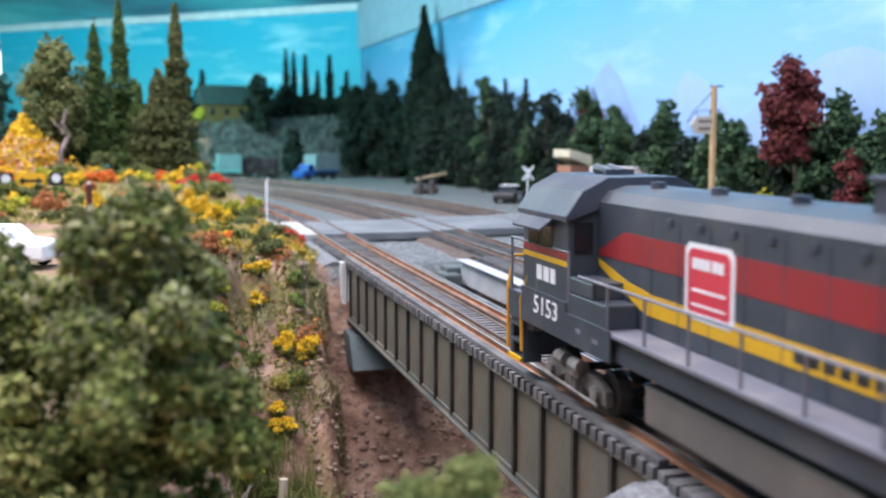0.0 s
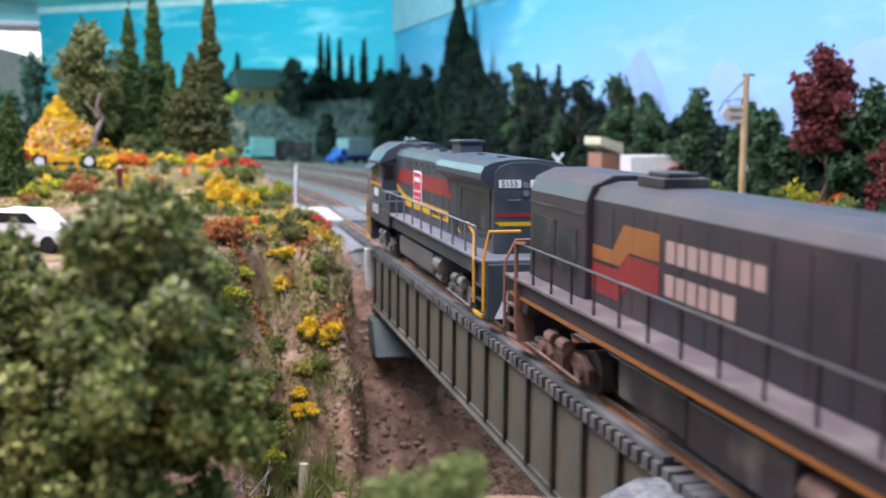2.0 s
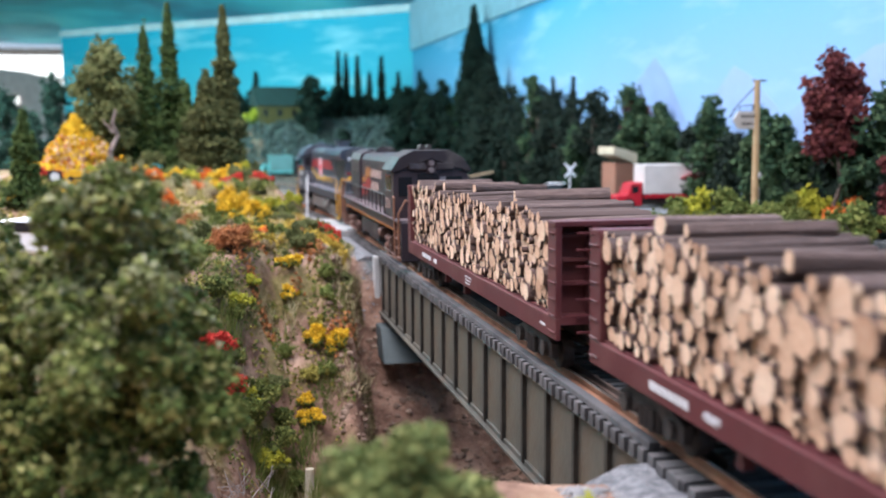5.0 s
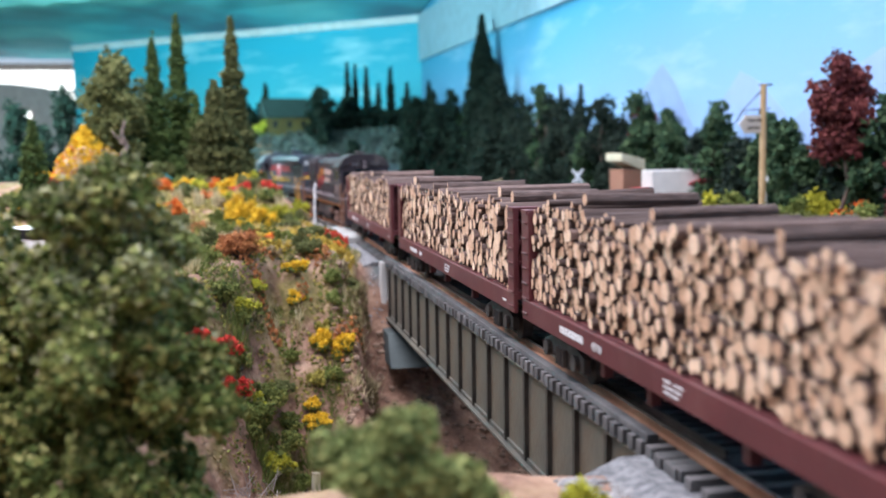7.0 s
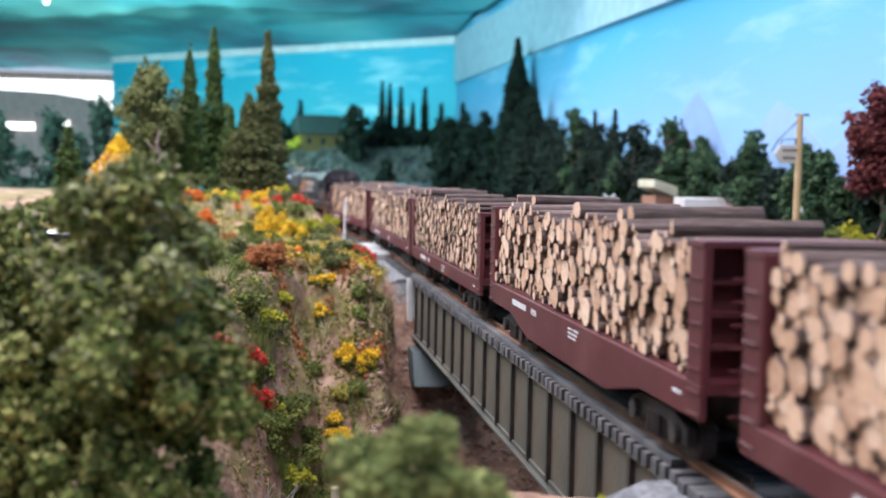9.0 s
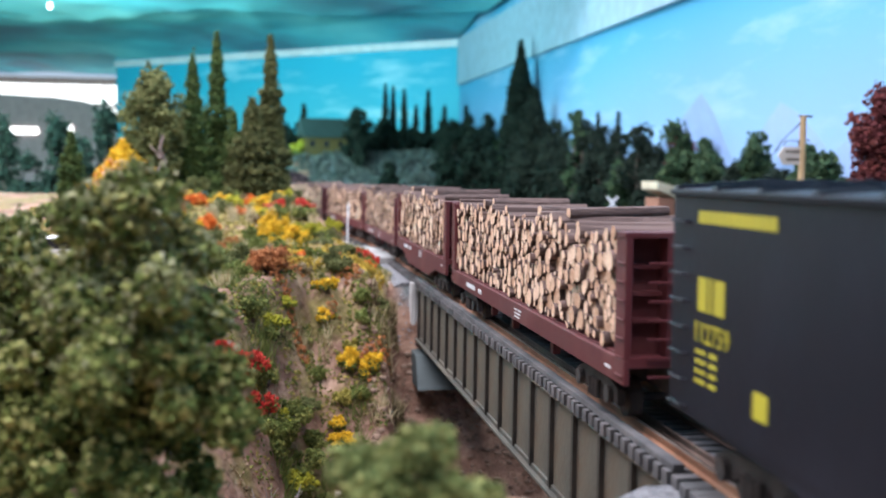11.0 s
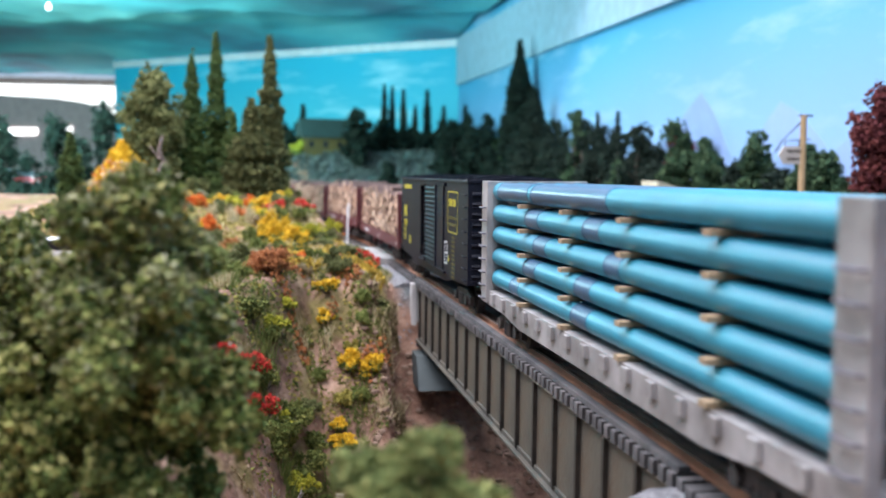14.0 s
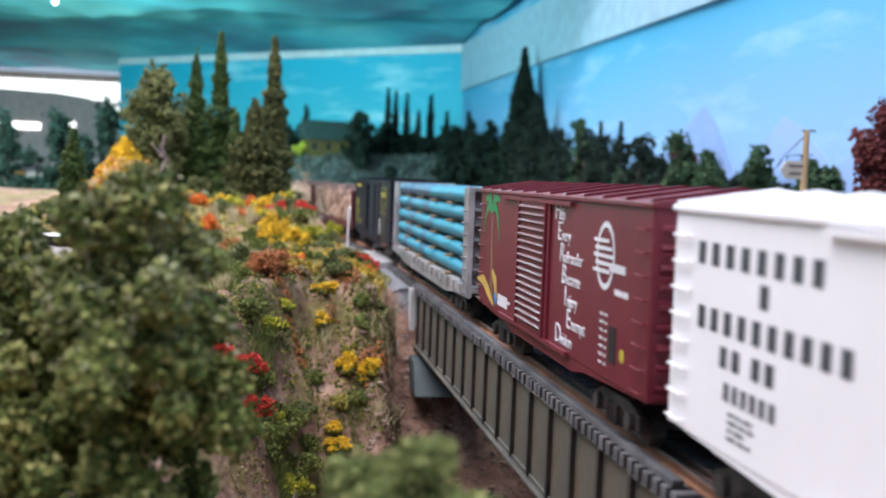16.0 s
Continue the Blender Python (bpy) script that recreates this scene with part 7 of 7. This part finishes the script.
part("twig", twig, material("twig_grey", [(0.16, 0.14, 0.13), (0.32, 0.28, 0.27)], 0.9), tw)


# a bulb hung under the sheeting over the far end of the layout
bulb = thing("pendant_lamp", "small bare white bulb hung under the sheeting", "lamp", (-40.6, 164.4, 27.6))
part("cord", Shape().rod((0, 0, 2.0), (0, 0, 5.0), 0.08, 6), M_BLACK, bulb)
part("bulb", Shape().rod((0, 0, 1.1), (0, 0, 1.5), 0.3, 12, 0.42).rod((0, 0, 1.5), (0, 0, 2.0), 0.42, 12, 0.15), glow("bulb_white", (0.85, 1.0, 1.0), 6.0), bulb, smooth=True)

# ---- signs, posts and buildings on the hill ----
def sign(name, label, at, w, h, zc, mat, post_mat, arrow=False):
    t = thing(name, label, "sign", at)
    part("post", Shape().rod((0, 0.05, -0.3), (0, 0.05, zc), 0.05, 8), post_mat, t)
    panel = part("panel", Shape().box(-w / 2, w / 2, -0.03, 0.03, zc - h / 2, zc + h / 2), mat, t, bevel=0.01)
    if arrow:
        a = Shape().box(-w * 0.24, w * 0.24, -0.04, -0.03, zc - 0.09, zc + 0.09)
        for s in (-1, 1):
            a.add([(s * w * 0.22, -0.04, zc + 0.27), (s * w * 0.42, -0.04, zc), (s * w * 0.22, -0.04, zc - 0.27)], [(0, 1, 2)])
        part("arrow", a, M_BLACK, panel, "black two-headed arrow")
    else:
        part("shield", Shape().rod((0, -0.04, zc + 0.06), (0, -0.03, zc + 0.06), h * 0.33, 16), M_WHITE, panel, "white route shield")
    return t


M_SIGN_Y = paint("sign_yellow", (0.75, 0.40, 0.02), 0.5)
gx, gy = -19.0, 78.0
g0 = ground_height(gx, gy)
sign("arrow_sign", "yellow sign with a black two-headed arrow", (gx, gy, g0), 2.0, 1.05, 2.9 - g0, M_SIGN_Y, M_CONC, True)
for x in (-20.6, -17.3):
    sign("route_sign", "dark route sign with a white shield", (x, 78, ground_height(x, 78)), 0.95, 0.95, 3.0 - ground_height(x, 78), M_BLACK, M_CONC)
bp = thing("brown_post", "dark red brown wooden post with a pale tip", "post", on_ground(-14.4, 66))
part("post", Shape().box(-0.17, 0.17, -0.17, 0.17, -0.3, 2.2), paint("post_brown", (0.10, 0.022, 0.02), 0.6), bp, bevel=0.06)
part("tip", Shape().rod((0, 0, 2.2), (0, 0, 2.34), 0.13, 8, 0.06), M_CONC, bp)


def crossbuck(label, at, h, turn):
    t = thing("crossing_sign", label, "sign", at, turn)
    part("post", Shape().rod((0, 0, -0.2), (0, 0, h), 0.07, 8), M_WHITE, t)
    for s in (-1, 1):
        bl = Shape()
        c, d = math.cos(s * 0.85), math.sin(s * 0.85)
        pts = [(-0.7, -0.1), (0.7, -0.1), (0.7, 0.1), (-0.7, 0.1)]
        for yy in (-0.1 - 0.02 * s, -0.07 - 0.02 * s):
            bl.v += [(px * c - pz * d, yy, h - 0.35 + px * d + pz * c) for px, pz in pts]
        bl.f = [(0, 1, 2, 3), (7, 6, 5, 4), (0, 4, 5, 1), (1, 5, 6, 2), (2, 6, 7, 3), (3, 7, 4, 0)]
        part("blade", bl, M_WHITE, t, "white crossbuck blade")
    return t


crossbuck("white crossbuck sign at the road crossing", (17.0, 76.5, -0.6), 4.0, 10)
crossbuck("white crossbuck sign seen edge-on beside the track", on_ground(-3.5, 70), 2.9, 84)

# ---- far scenery along the walls ----
FAR = "dark trees before the far wall"
rf = random.Random(17)
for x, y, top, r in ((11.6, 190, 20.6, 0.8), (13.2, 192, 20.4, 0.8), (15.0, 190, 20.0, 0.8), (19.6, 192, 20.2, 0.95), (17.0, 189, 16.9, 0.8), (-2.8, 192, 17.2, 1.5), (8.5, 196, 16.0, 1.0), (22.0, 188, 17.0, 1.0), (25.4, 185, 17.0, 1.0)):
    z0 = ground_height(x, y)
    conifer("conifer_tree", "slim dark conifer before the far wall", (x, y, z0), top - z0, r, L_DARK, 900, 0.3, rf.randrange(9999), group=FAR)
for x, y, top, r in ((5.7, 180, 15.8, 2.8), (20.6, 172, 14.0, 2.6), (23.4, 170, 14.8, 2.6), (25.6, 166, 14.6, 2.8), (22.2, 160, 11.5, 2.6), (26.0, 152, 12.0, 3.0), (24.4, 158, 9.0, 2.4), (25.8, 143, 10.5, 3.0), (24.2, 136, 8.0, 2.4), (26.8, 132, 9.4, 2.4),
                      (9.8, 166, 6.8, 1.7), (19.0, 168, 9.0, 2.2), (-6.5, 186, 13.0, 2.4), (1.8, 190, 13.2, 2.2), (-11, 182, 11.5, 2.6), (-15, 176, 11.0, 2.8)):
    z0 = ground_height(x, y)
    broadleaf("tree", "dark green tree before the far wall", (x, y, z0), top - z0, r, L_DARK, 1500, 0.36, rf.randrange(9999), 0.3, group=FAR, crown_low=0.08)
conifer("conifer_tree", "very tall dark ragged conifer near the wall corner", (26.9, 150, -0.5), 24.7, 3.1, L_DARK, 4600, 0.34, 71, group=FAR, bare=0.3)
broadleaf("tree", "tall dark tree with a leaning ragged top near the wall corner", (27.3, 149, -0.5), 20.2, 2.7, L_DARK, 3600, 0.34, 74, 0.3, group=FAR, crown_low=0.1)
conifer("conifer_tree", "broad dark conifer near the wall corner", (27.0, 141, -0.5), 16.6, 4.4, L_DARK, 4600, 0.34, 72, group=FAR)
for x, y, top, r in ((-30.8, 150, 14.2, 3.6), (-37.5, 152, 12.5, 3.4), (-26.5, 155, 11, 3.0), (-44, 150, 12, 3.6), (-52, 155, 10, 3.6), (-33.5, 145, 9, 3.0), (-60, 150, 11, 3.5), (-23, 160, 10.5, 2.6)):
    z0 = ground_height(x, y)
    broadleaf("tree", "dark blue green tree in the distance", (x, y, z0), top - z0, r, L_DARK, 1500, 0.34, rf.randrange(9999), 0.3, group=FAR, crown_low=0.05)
WALLTREES = "trees along the painted wall"
for x, y, top, r, m, lab in ((27.3, 121.5, 13.1, 1.7, L_MID, "light green poplar"), (28.6, 111, 10.0, 2.3, L_DARK, "dark green tree"), (28.1, 101.4, 10.0, 2.6, L_DARK, "dark green tree"), (28.2, 92.4, 10.2, 2.4, L_MID, "green tree tinged with red"),
                            (28.6, 86.0, 7.2, 1.9, L_MID, "green tree"), (28.9, 77.7, 8.4, 2.3, L_MID, "green tree"), (29.2, 67.2, 6.9, 2.0, L_MID, "green tree"), (30.1, 71.5, 7.4, 1.8, L_MID, "green tree"), (30.1, 56.2, 8.4, 2.2, L_MID, "blue green tree"),
                            (29.8, 51.9, 7.2, 1.9, L_MID, "green tree"), (29.9, 48.0, 7.0, 1.9, L_MID, "green tree"), (30.4, 62.5, 6.6, 1.6, L_DARK, "dark green tree"), (29.8, 81.6, 5.6, 1.8, L_DARK, "dark green tree"), (27.0, 127, 8.2, 2.2, L_DARK, "dark green tree"),
                            (26.9, 116.5, 6.6, 2.0, L_DARK, "dark green tree"), (27.4, 106, 6.6, 2.0, L_MID, "green tree"), (27.6, 97, 6.2, 1.9, L_DARK, "dark green tree")):
    z0 = ground_height(x, y)
    broadleaf("tree", lab + " against the painted wall", (x, y, z0), top - z0, r, m, 1700, 0.24, rf.randrange(9999), 0.25, group=WALLTREES, crown_low=0.05)
for x, y, top in ((28.4, 117.0, 12.2), (28.6, 110.4, 12.0)):
    conifer("conifer_tree", "slim dark conifer against the painted wall", (x, y, -0.6), top + 0.6, 0.9, L_DARK, 800, 0.24, int(y), group=WALLTREES)
broadleaf("tree", "crimson autumn tree with a pale trunk", (28.2, 58.6, -0.6), 11.2, 2.3, L_RED, 3600, 0.19, 81, 0.16, group=WALLTREES, crown_low=0.47)
broadleaf("tree", "small crimson autumn tree", (28.6, 52.6, -0.6), 5.8, 1.1, L_RED, 1200, 0.17, 82, 0.12, group=WALLTREES)
broadleaf("tree", "small red brown autumn tree", (28.9, 93.5, -0.6), 10.2, 1.4, L_RED, 900, 0.22, 83, 0.2, group=WALLTREES, crown_low=0.6)
for i, (x, y, r, m, lab) in enumerate(((18.6, 60, 2.0, L_GRN, "olive green hedge bush"), (20.4, 60.5, 2.2, L_LIME, "yellow green hedge bush"), (22.0, 60, 2.2, L_GRN, "olive green hedge bush"), (24.3, 61, 2.1, L_GRN, "olive green hedge bush"), (26.4, 60, 2.2, L_GRN, "olive green hedge bush"), (28.0, 60.5, 2.2, L_LIME, "yellow green bush"), (28.9, 57.5, 1.9, L_ORG, "orange red bush"),
                                      (27.4, 55, 1.8, L_GRN, "olive green bush"), (23.2, 56, 1.4, L_GRN, "olive green bush"), (25.8, 52, 1.8, L_GRN, "olive green bush"), (20.2, 62, 1.2, L_GRN, "olive green bush"))):
    shrub(lab + " before the painted wall", (x, y, -0.6), r, m, 1300, 0.17, 300 + i, flat=0.9, group="hedge bushes")
for i in range(34):
    y = 47 + i * 3.9 + rf.uniform(-1.2, 1.2)
    x = right_wall_x(y) - rf.uniform(1.2, 2.4)
    top = (6.2 if y < 88 else 8.2 if y < 118 else 11.5) * rf.uniform(0.8, 1.15)
    m = rf.choice([L_MID, L_MID, L_DARK] if y < 85 else [L_MID, L_DARK, L_DARK, L_DARK])
    broadleaf("tree", "dense dark tree in the belt along the painted wall", (x, y, -0.6), top, 2.1, m, 1300, 0.27, rf.randrange(9999), 0.25, group=WALLTREES, crown_low=0.03)
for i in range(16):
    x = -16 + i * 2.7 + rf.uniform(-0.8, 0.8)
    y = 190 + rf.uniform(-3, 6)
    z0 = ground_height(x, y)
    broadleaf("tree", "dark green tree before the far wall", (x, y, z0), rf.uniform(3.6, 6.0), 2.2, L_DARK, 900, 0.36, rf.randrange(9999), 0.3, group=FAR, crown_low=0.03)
foam("undergrowth", "grey green scrub on the rocky slope", [(x, y, ground_height(x, y) + rf.uniform(-0.1, 0.5)) for x, y in [(rf.uniform(-10, 24), rf.uniform(168, 187)) for _ in range(3500)]], 0.5, L_SLATE, 14)
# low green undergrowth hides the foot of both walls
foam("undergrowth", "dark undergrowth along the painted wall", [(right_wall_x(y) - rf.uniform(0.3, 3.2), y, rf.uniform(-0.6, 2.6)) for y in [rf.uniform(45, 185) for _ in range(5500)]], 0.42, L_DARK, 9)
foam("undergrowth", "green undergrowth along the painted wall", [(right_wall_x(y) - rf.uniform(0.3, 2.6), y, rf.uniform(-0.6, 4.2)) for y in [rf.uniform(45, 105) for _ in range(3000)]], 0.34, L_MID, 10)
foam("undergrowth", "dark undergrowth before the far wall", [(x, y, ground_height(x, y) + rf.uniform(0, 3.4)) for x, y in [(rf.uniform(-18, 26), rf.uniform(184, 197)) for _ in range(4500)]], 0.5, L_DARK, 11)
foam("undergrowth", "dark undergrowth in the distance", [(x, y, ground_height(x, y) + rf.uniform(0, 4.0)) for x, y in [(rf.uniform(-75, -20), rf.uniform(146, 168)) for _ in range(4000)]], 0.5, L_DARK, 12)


def house(name, label, at, w, d, h, roof_h, wall_mat, roof_mat, turn=0.0):
    t = thing(name, label, "house", at, turn)
    part("wall", Shape().box(-w / 2, w / 2, -d / 2, d / 2, -1.0, h), wall_mat, t, bevel=0.03)
    part("roof", Shape().prism_x([(-d / 2 - 0.4, h), (-d / 2 - 0.4, h + 0.15), (0, h + roof_h), (d / 2 + 0.4, h + 0.15), (d / 2 + 0.4, h)], -w / 2 - 0.4, w / 2 + 0.4), roof_mat, t)
    for i in range(3):
        x = -w / 2 + w * (i + 0.5) / 3
        win = part("window", Shape().box(x - 0.35, x + 0.35, -d / 2 - 0.03, -d / 2 + 0.02, h * 0.3, h * 0.75), M_GLASS, t)
    return t


house("house", "yellow house with a dark green roof", (0.2, 186, ground_height(0.2, 186)), 7.4, 6, 2.4, 3.4, paint("house_yellow", (0.10, 0.08, 0.022), 0.7), paint("roof_green", (0.03, 0.055, 0.05), 0.7), 12)
shrub("yellow bush beside the house", (-3.4, 184, ground_height(-3.4, 184)), 2.0, L_LIME, 600, 0.4, 411)
house("house", "small house with a pale blue roof", (31.0, 74, -0.6), 3.4, 2.0, 1.6, 1.4, M_CONC, paint("roof_blue", (0.22, 0.36, 0.48), 0.6), 80)


# ---- vehicles ----
M_TYRE = paint("tyre_black", (0.015, 0.015, 0.016), 0.8)


def wheels(t, w, ys, r=0.36):
    for y in ys:
        for s in (-1, 1):
            x0, x1 = sorted((s * (w / 2 - 0.22), s * (w / 2 + 0.02)))
            part("tyre", Shape().rod((x0, y, r), (x1, y, r), r, 14), M_TYRE, t)


def box_truck(label, at, turn, cab_mat, box_mat, logo=False, L=5.6):
    t = thing("truck", label, "truck", at, turn)
    part("cab", Shape().prism_x([(L / 2 + 2.0, 0.4), (L / 2 + 2.0, 1.2), (L / 2 + 1.1, 1.35), (L / 2 + 0.8, 2.2), (L / 2 - 0.1, 2.3), (L / 2 - 0.1, 0.4)], -1.2, 1.2), cab_mat, t, bevel=0.08)
    part("windshield", Shape().box(-1.22, 1.22, L / 2 + 0.2, L / 2 + 0.75, 1.45, 2.0), M_GLASS, t)
    cargo = part("cargo_box", Shape().box(-1.4, 1.4, -L / 2, L / 2 - 0.2, 1.35, 3.7), box_mat, t, bevel=0.05)
    part("chassis", Shape().box(-0.9, 0.9, -L / 2, L / 2 + 1.8, 0.5, 1.0), M_UNDER, t)
    part("side_skirt", Shape().box(-1.38, 1.38, -L / 2 + 0.1, L / 2 - 0.3, 1.05, 1.34), cab_mat, t)
    if logo:
        part("round_mark", Shape().rod((-1.43, 0.2 - L / 5, 2.5), (-1.4, 0.2 - L / 5, 2.55), 0.8, 20), M_PINK, cargo, "plain red disc")
    wheels(t, 2.4, (-L / 2 + 1.0, L / 2 + 1.0), 0.5)
    return t


RED_T = paint("truck_red", (0.45, 0.015, 0.03), 0.35)
box_truck("red truck with a white box body and red disc", (26.9, 80, -0.4), 86, RED_T, paint("truck_box_white", (0.62, 0.60, 0.58), 0.5), True, 6.0)
box_truck("blue truck with a pale box body", (12.6, 156, -0.5), 120, paint("truck_blue", (0.015, 0.08, 0.30), 0.4), paint("truck_box_pale", (0.14, 0.22, 0.23), 0.5), False, 4.6)
box_truck("small pale green truck", (-0.6, 160, -0.5), 95, paint("truck_green", (0.12, 0.4, 0.4), 0.4), paint("truck_box_green", (0.12, 0.25, 0.25), 0.5), False, 3.6)
ct = thing("coal_truck", "black open lorry by the rock slope", "truck", (4.2, 161, -0.5), 95)
part("body", Shape().box(-1.3, 1.3, -2.6, 2.6, 0.8, 3.2), M_BLACK, ct, bevel=0.05)
wheels(ct, 2.4, (-1.8, 1.8), 0.5)
pc = thing("police_car", "black and white police car by the tracks", "car", (22.8, 98.5, -0.6), 150)
part("body", Shape().prism_x([(-2.9, 0.35), (-2.9, 1.0), (2.8, 1.0), (2.9, 0.75), (2.9, 0.35)], -1.05, 1.05), M_BLACK, pc, bevel=0.1)
part("door", Shape().box(-1.07, 1.07, -0.7, 1.0, 0.4, 0.98), M_WHITE, pc, "white doors")
part("cabin", Shape().prism_x([(-1.9, 1.0), (-1.2, 1.6), (0.7, 1.6), (1.5, 1.0)], -0.95, 0.95), M_GLASS, pc, bevel=0.08)
part("roof", Shape().box(-0.85, 0.85, -1.1, 0.6, 1.58, 1.66), M_WHITE, pc, bevel=0.03)
wheels(pc, 2.1, (-1.9, 1.9))
wc = thing("car", "white saloon car parked on the hill road", "car", (-17.2, 47.0, ground_height(-17.2, 47)), 68)
part("body", Shape().prism_x([(-2.8, 0.35), (-2.8, 1.1), (-1.5, 1.2), (-0.9, 1.75), (0.9, 1.75), (1.5, 1.2), (2.8, 1.05), (2.8, 0.35)], -1.05, 1.05), M_BXWHITE, wc, bevel=0.15)
part("window", Shape().prism_x([(-1.35, 1.25), (-0.85, 1.68), (0.85, 1.68), (1.35, 1.25)], -1.07, 1.07), M_GLASS, wc)
wheels(wc, 2.1, (-1.8, 1.8))
sd = thing("roadside_stand", "small brick stand with a slanted cream roof", "stand", (24.9, 87, -0.6), 15)
part("wall", Shape().box(-1.0, 1.0, -1.0, 1.0, 0, 3.9), paint("stand_brick", (0.30, 0.15, 0.10), 0.8), sd)
part("roof", Shape().add([(-1.3, -1.2, 4.6), (1.2, -1.2, 3.7), (1.2, 1.2, 3.7), (-1.3, 1.2, 4.6), (-1.3, -1.2, 5.3), (1.2, -1.2, 4.7), (1.2, 1.2, 4.7), (-1.3, 1.2, 5.3)],
     [(0, 3, 2, 1), (4, 5, 6, 7), (0, 1, 5, 4), (1, 2, 6, 5), (2, 3, 7, 6), (3, 0, 4, 7)]), paint("roof_cream", (0.55, 0.52, 0.38), 0.7), sd, bevel=0.05)
jk = thing("scrap_pile", "heap of dark scrap and a timber beam beside the track", "scrap", (18.2, 114, -0.6))
part("heap", Shape().rod((-0.8, 0, 0), (-0.6, 0, 1.9), 0.5, 7, 0.3).rod((0.6, 0, 0), (0.7, 0.2, 1.7), 0.55, 7, 0.3).rod((-1.4, 0.1, 0.4), (1.4, 0, 0.5), 0.35, 7), M_UNDER, jk)
part("beam", Shape().rod((-1.2, 0, 1.7), (2.4, 0.2, 2.3), 0.14, 6), M_BLOCK, jk)
ps = thing("sign_pole", "wooden pole with a hanging cream sign board", "pole", (25.8, 64.0, -0.6))
part("pole", Shape().rod((0, 0, -0.2), (0, 0, 9.8), 0.24, 10, 0.2), material("pole_wood", [(0.36, 0.24, 0.12), (0.5, 0.36, 0.2)], 0.8, scale=60), ps)
part("cross_arm", Shape().box(-0.3, 0.6, -0.08, 0.08, 9.7, 9.82), M_TIMBER, ps)
part("bracket", Shape().path([(0, 0, 9.5), (-1.5, -0.1, 8.1), (0.5, 0, 8.2)], 0.05).path([(-1.5, -0.1, 8.1), (-2.0, -0.1, 7.3)], 0.04).path([(-0.2, 0, 8.2), (-0.3, 0, 7.8)], 0.04).path([(-1.2, 0, 8.1), (-1.3, 0, 7.8)], 0.04), M_UNDER, ps)
part("sign_board", Shape().prism_y([(-1.7, 7.2), (-1.3, 7.75), (-0.1, 7.75), (-0.1, 6.6), (-1.3, 6.6)], -0.08, 0.08), paint("board_cream", (0.55, 0.5, 0.44), 0.6), ps, "cream arrow-shaped board")
sb = Shape()
for k in range(7):
    sb.box(-1.15 + 0.145 * k, -1.05 + 0.145 * k, -0.095, -0.08, 7.35, 7.52)
for k in range(6):
    sb.box(-1.1 + 0.145 * k, -1.0 + 0.145 * k, -0.095, -0.08, 6.85, 7.02)
part("sign_lettering", sb, M_UNDER, ps, "two lines of dark lettering bars")
lm = thing("yard_lamp", "small white lamp on a thin post", "lamp", (28.2, 68, -0.6))
part("post", Shape().rod((0, 0, 0), (0, 0, 3.3), 0.05, 6), M_CONC, lm)
part("globe", Shape().rod((0, 0, 3.1), (0, 0, 3.6), 0.2, 10, 0.15), M_WHITE, lm)


def motions():
    times = [0.0, 0.1] + [0.5 * i for i in range(1, 32)] + [15.9, 16.0]
    for ob, s0, half in TRAIN:
        walk(ob, [(t, train_pose(s0 + SPEED * t, half)) for t in times])


motions()
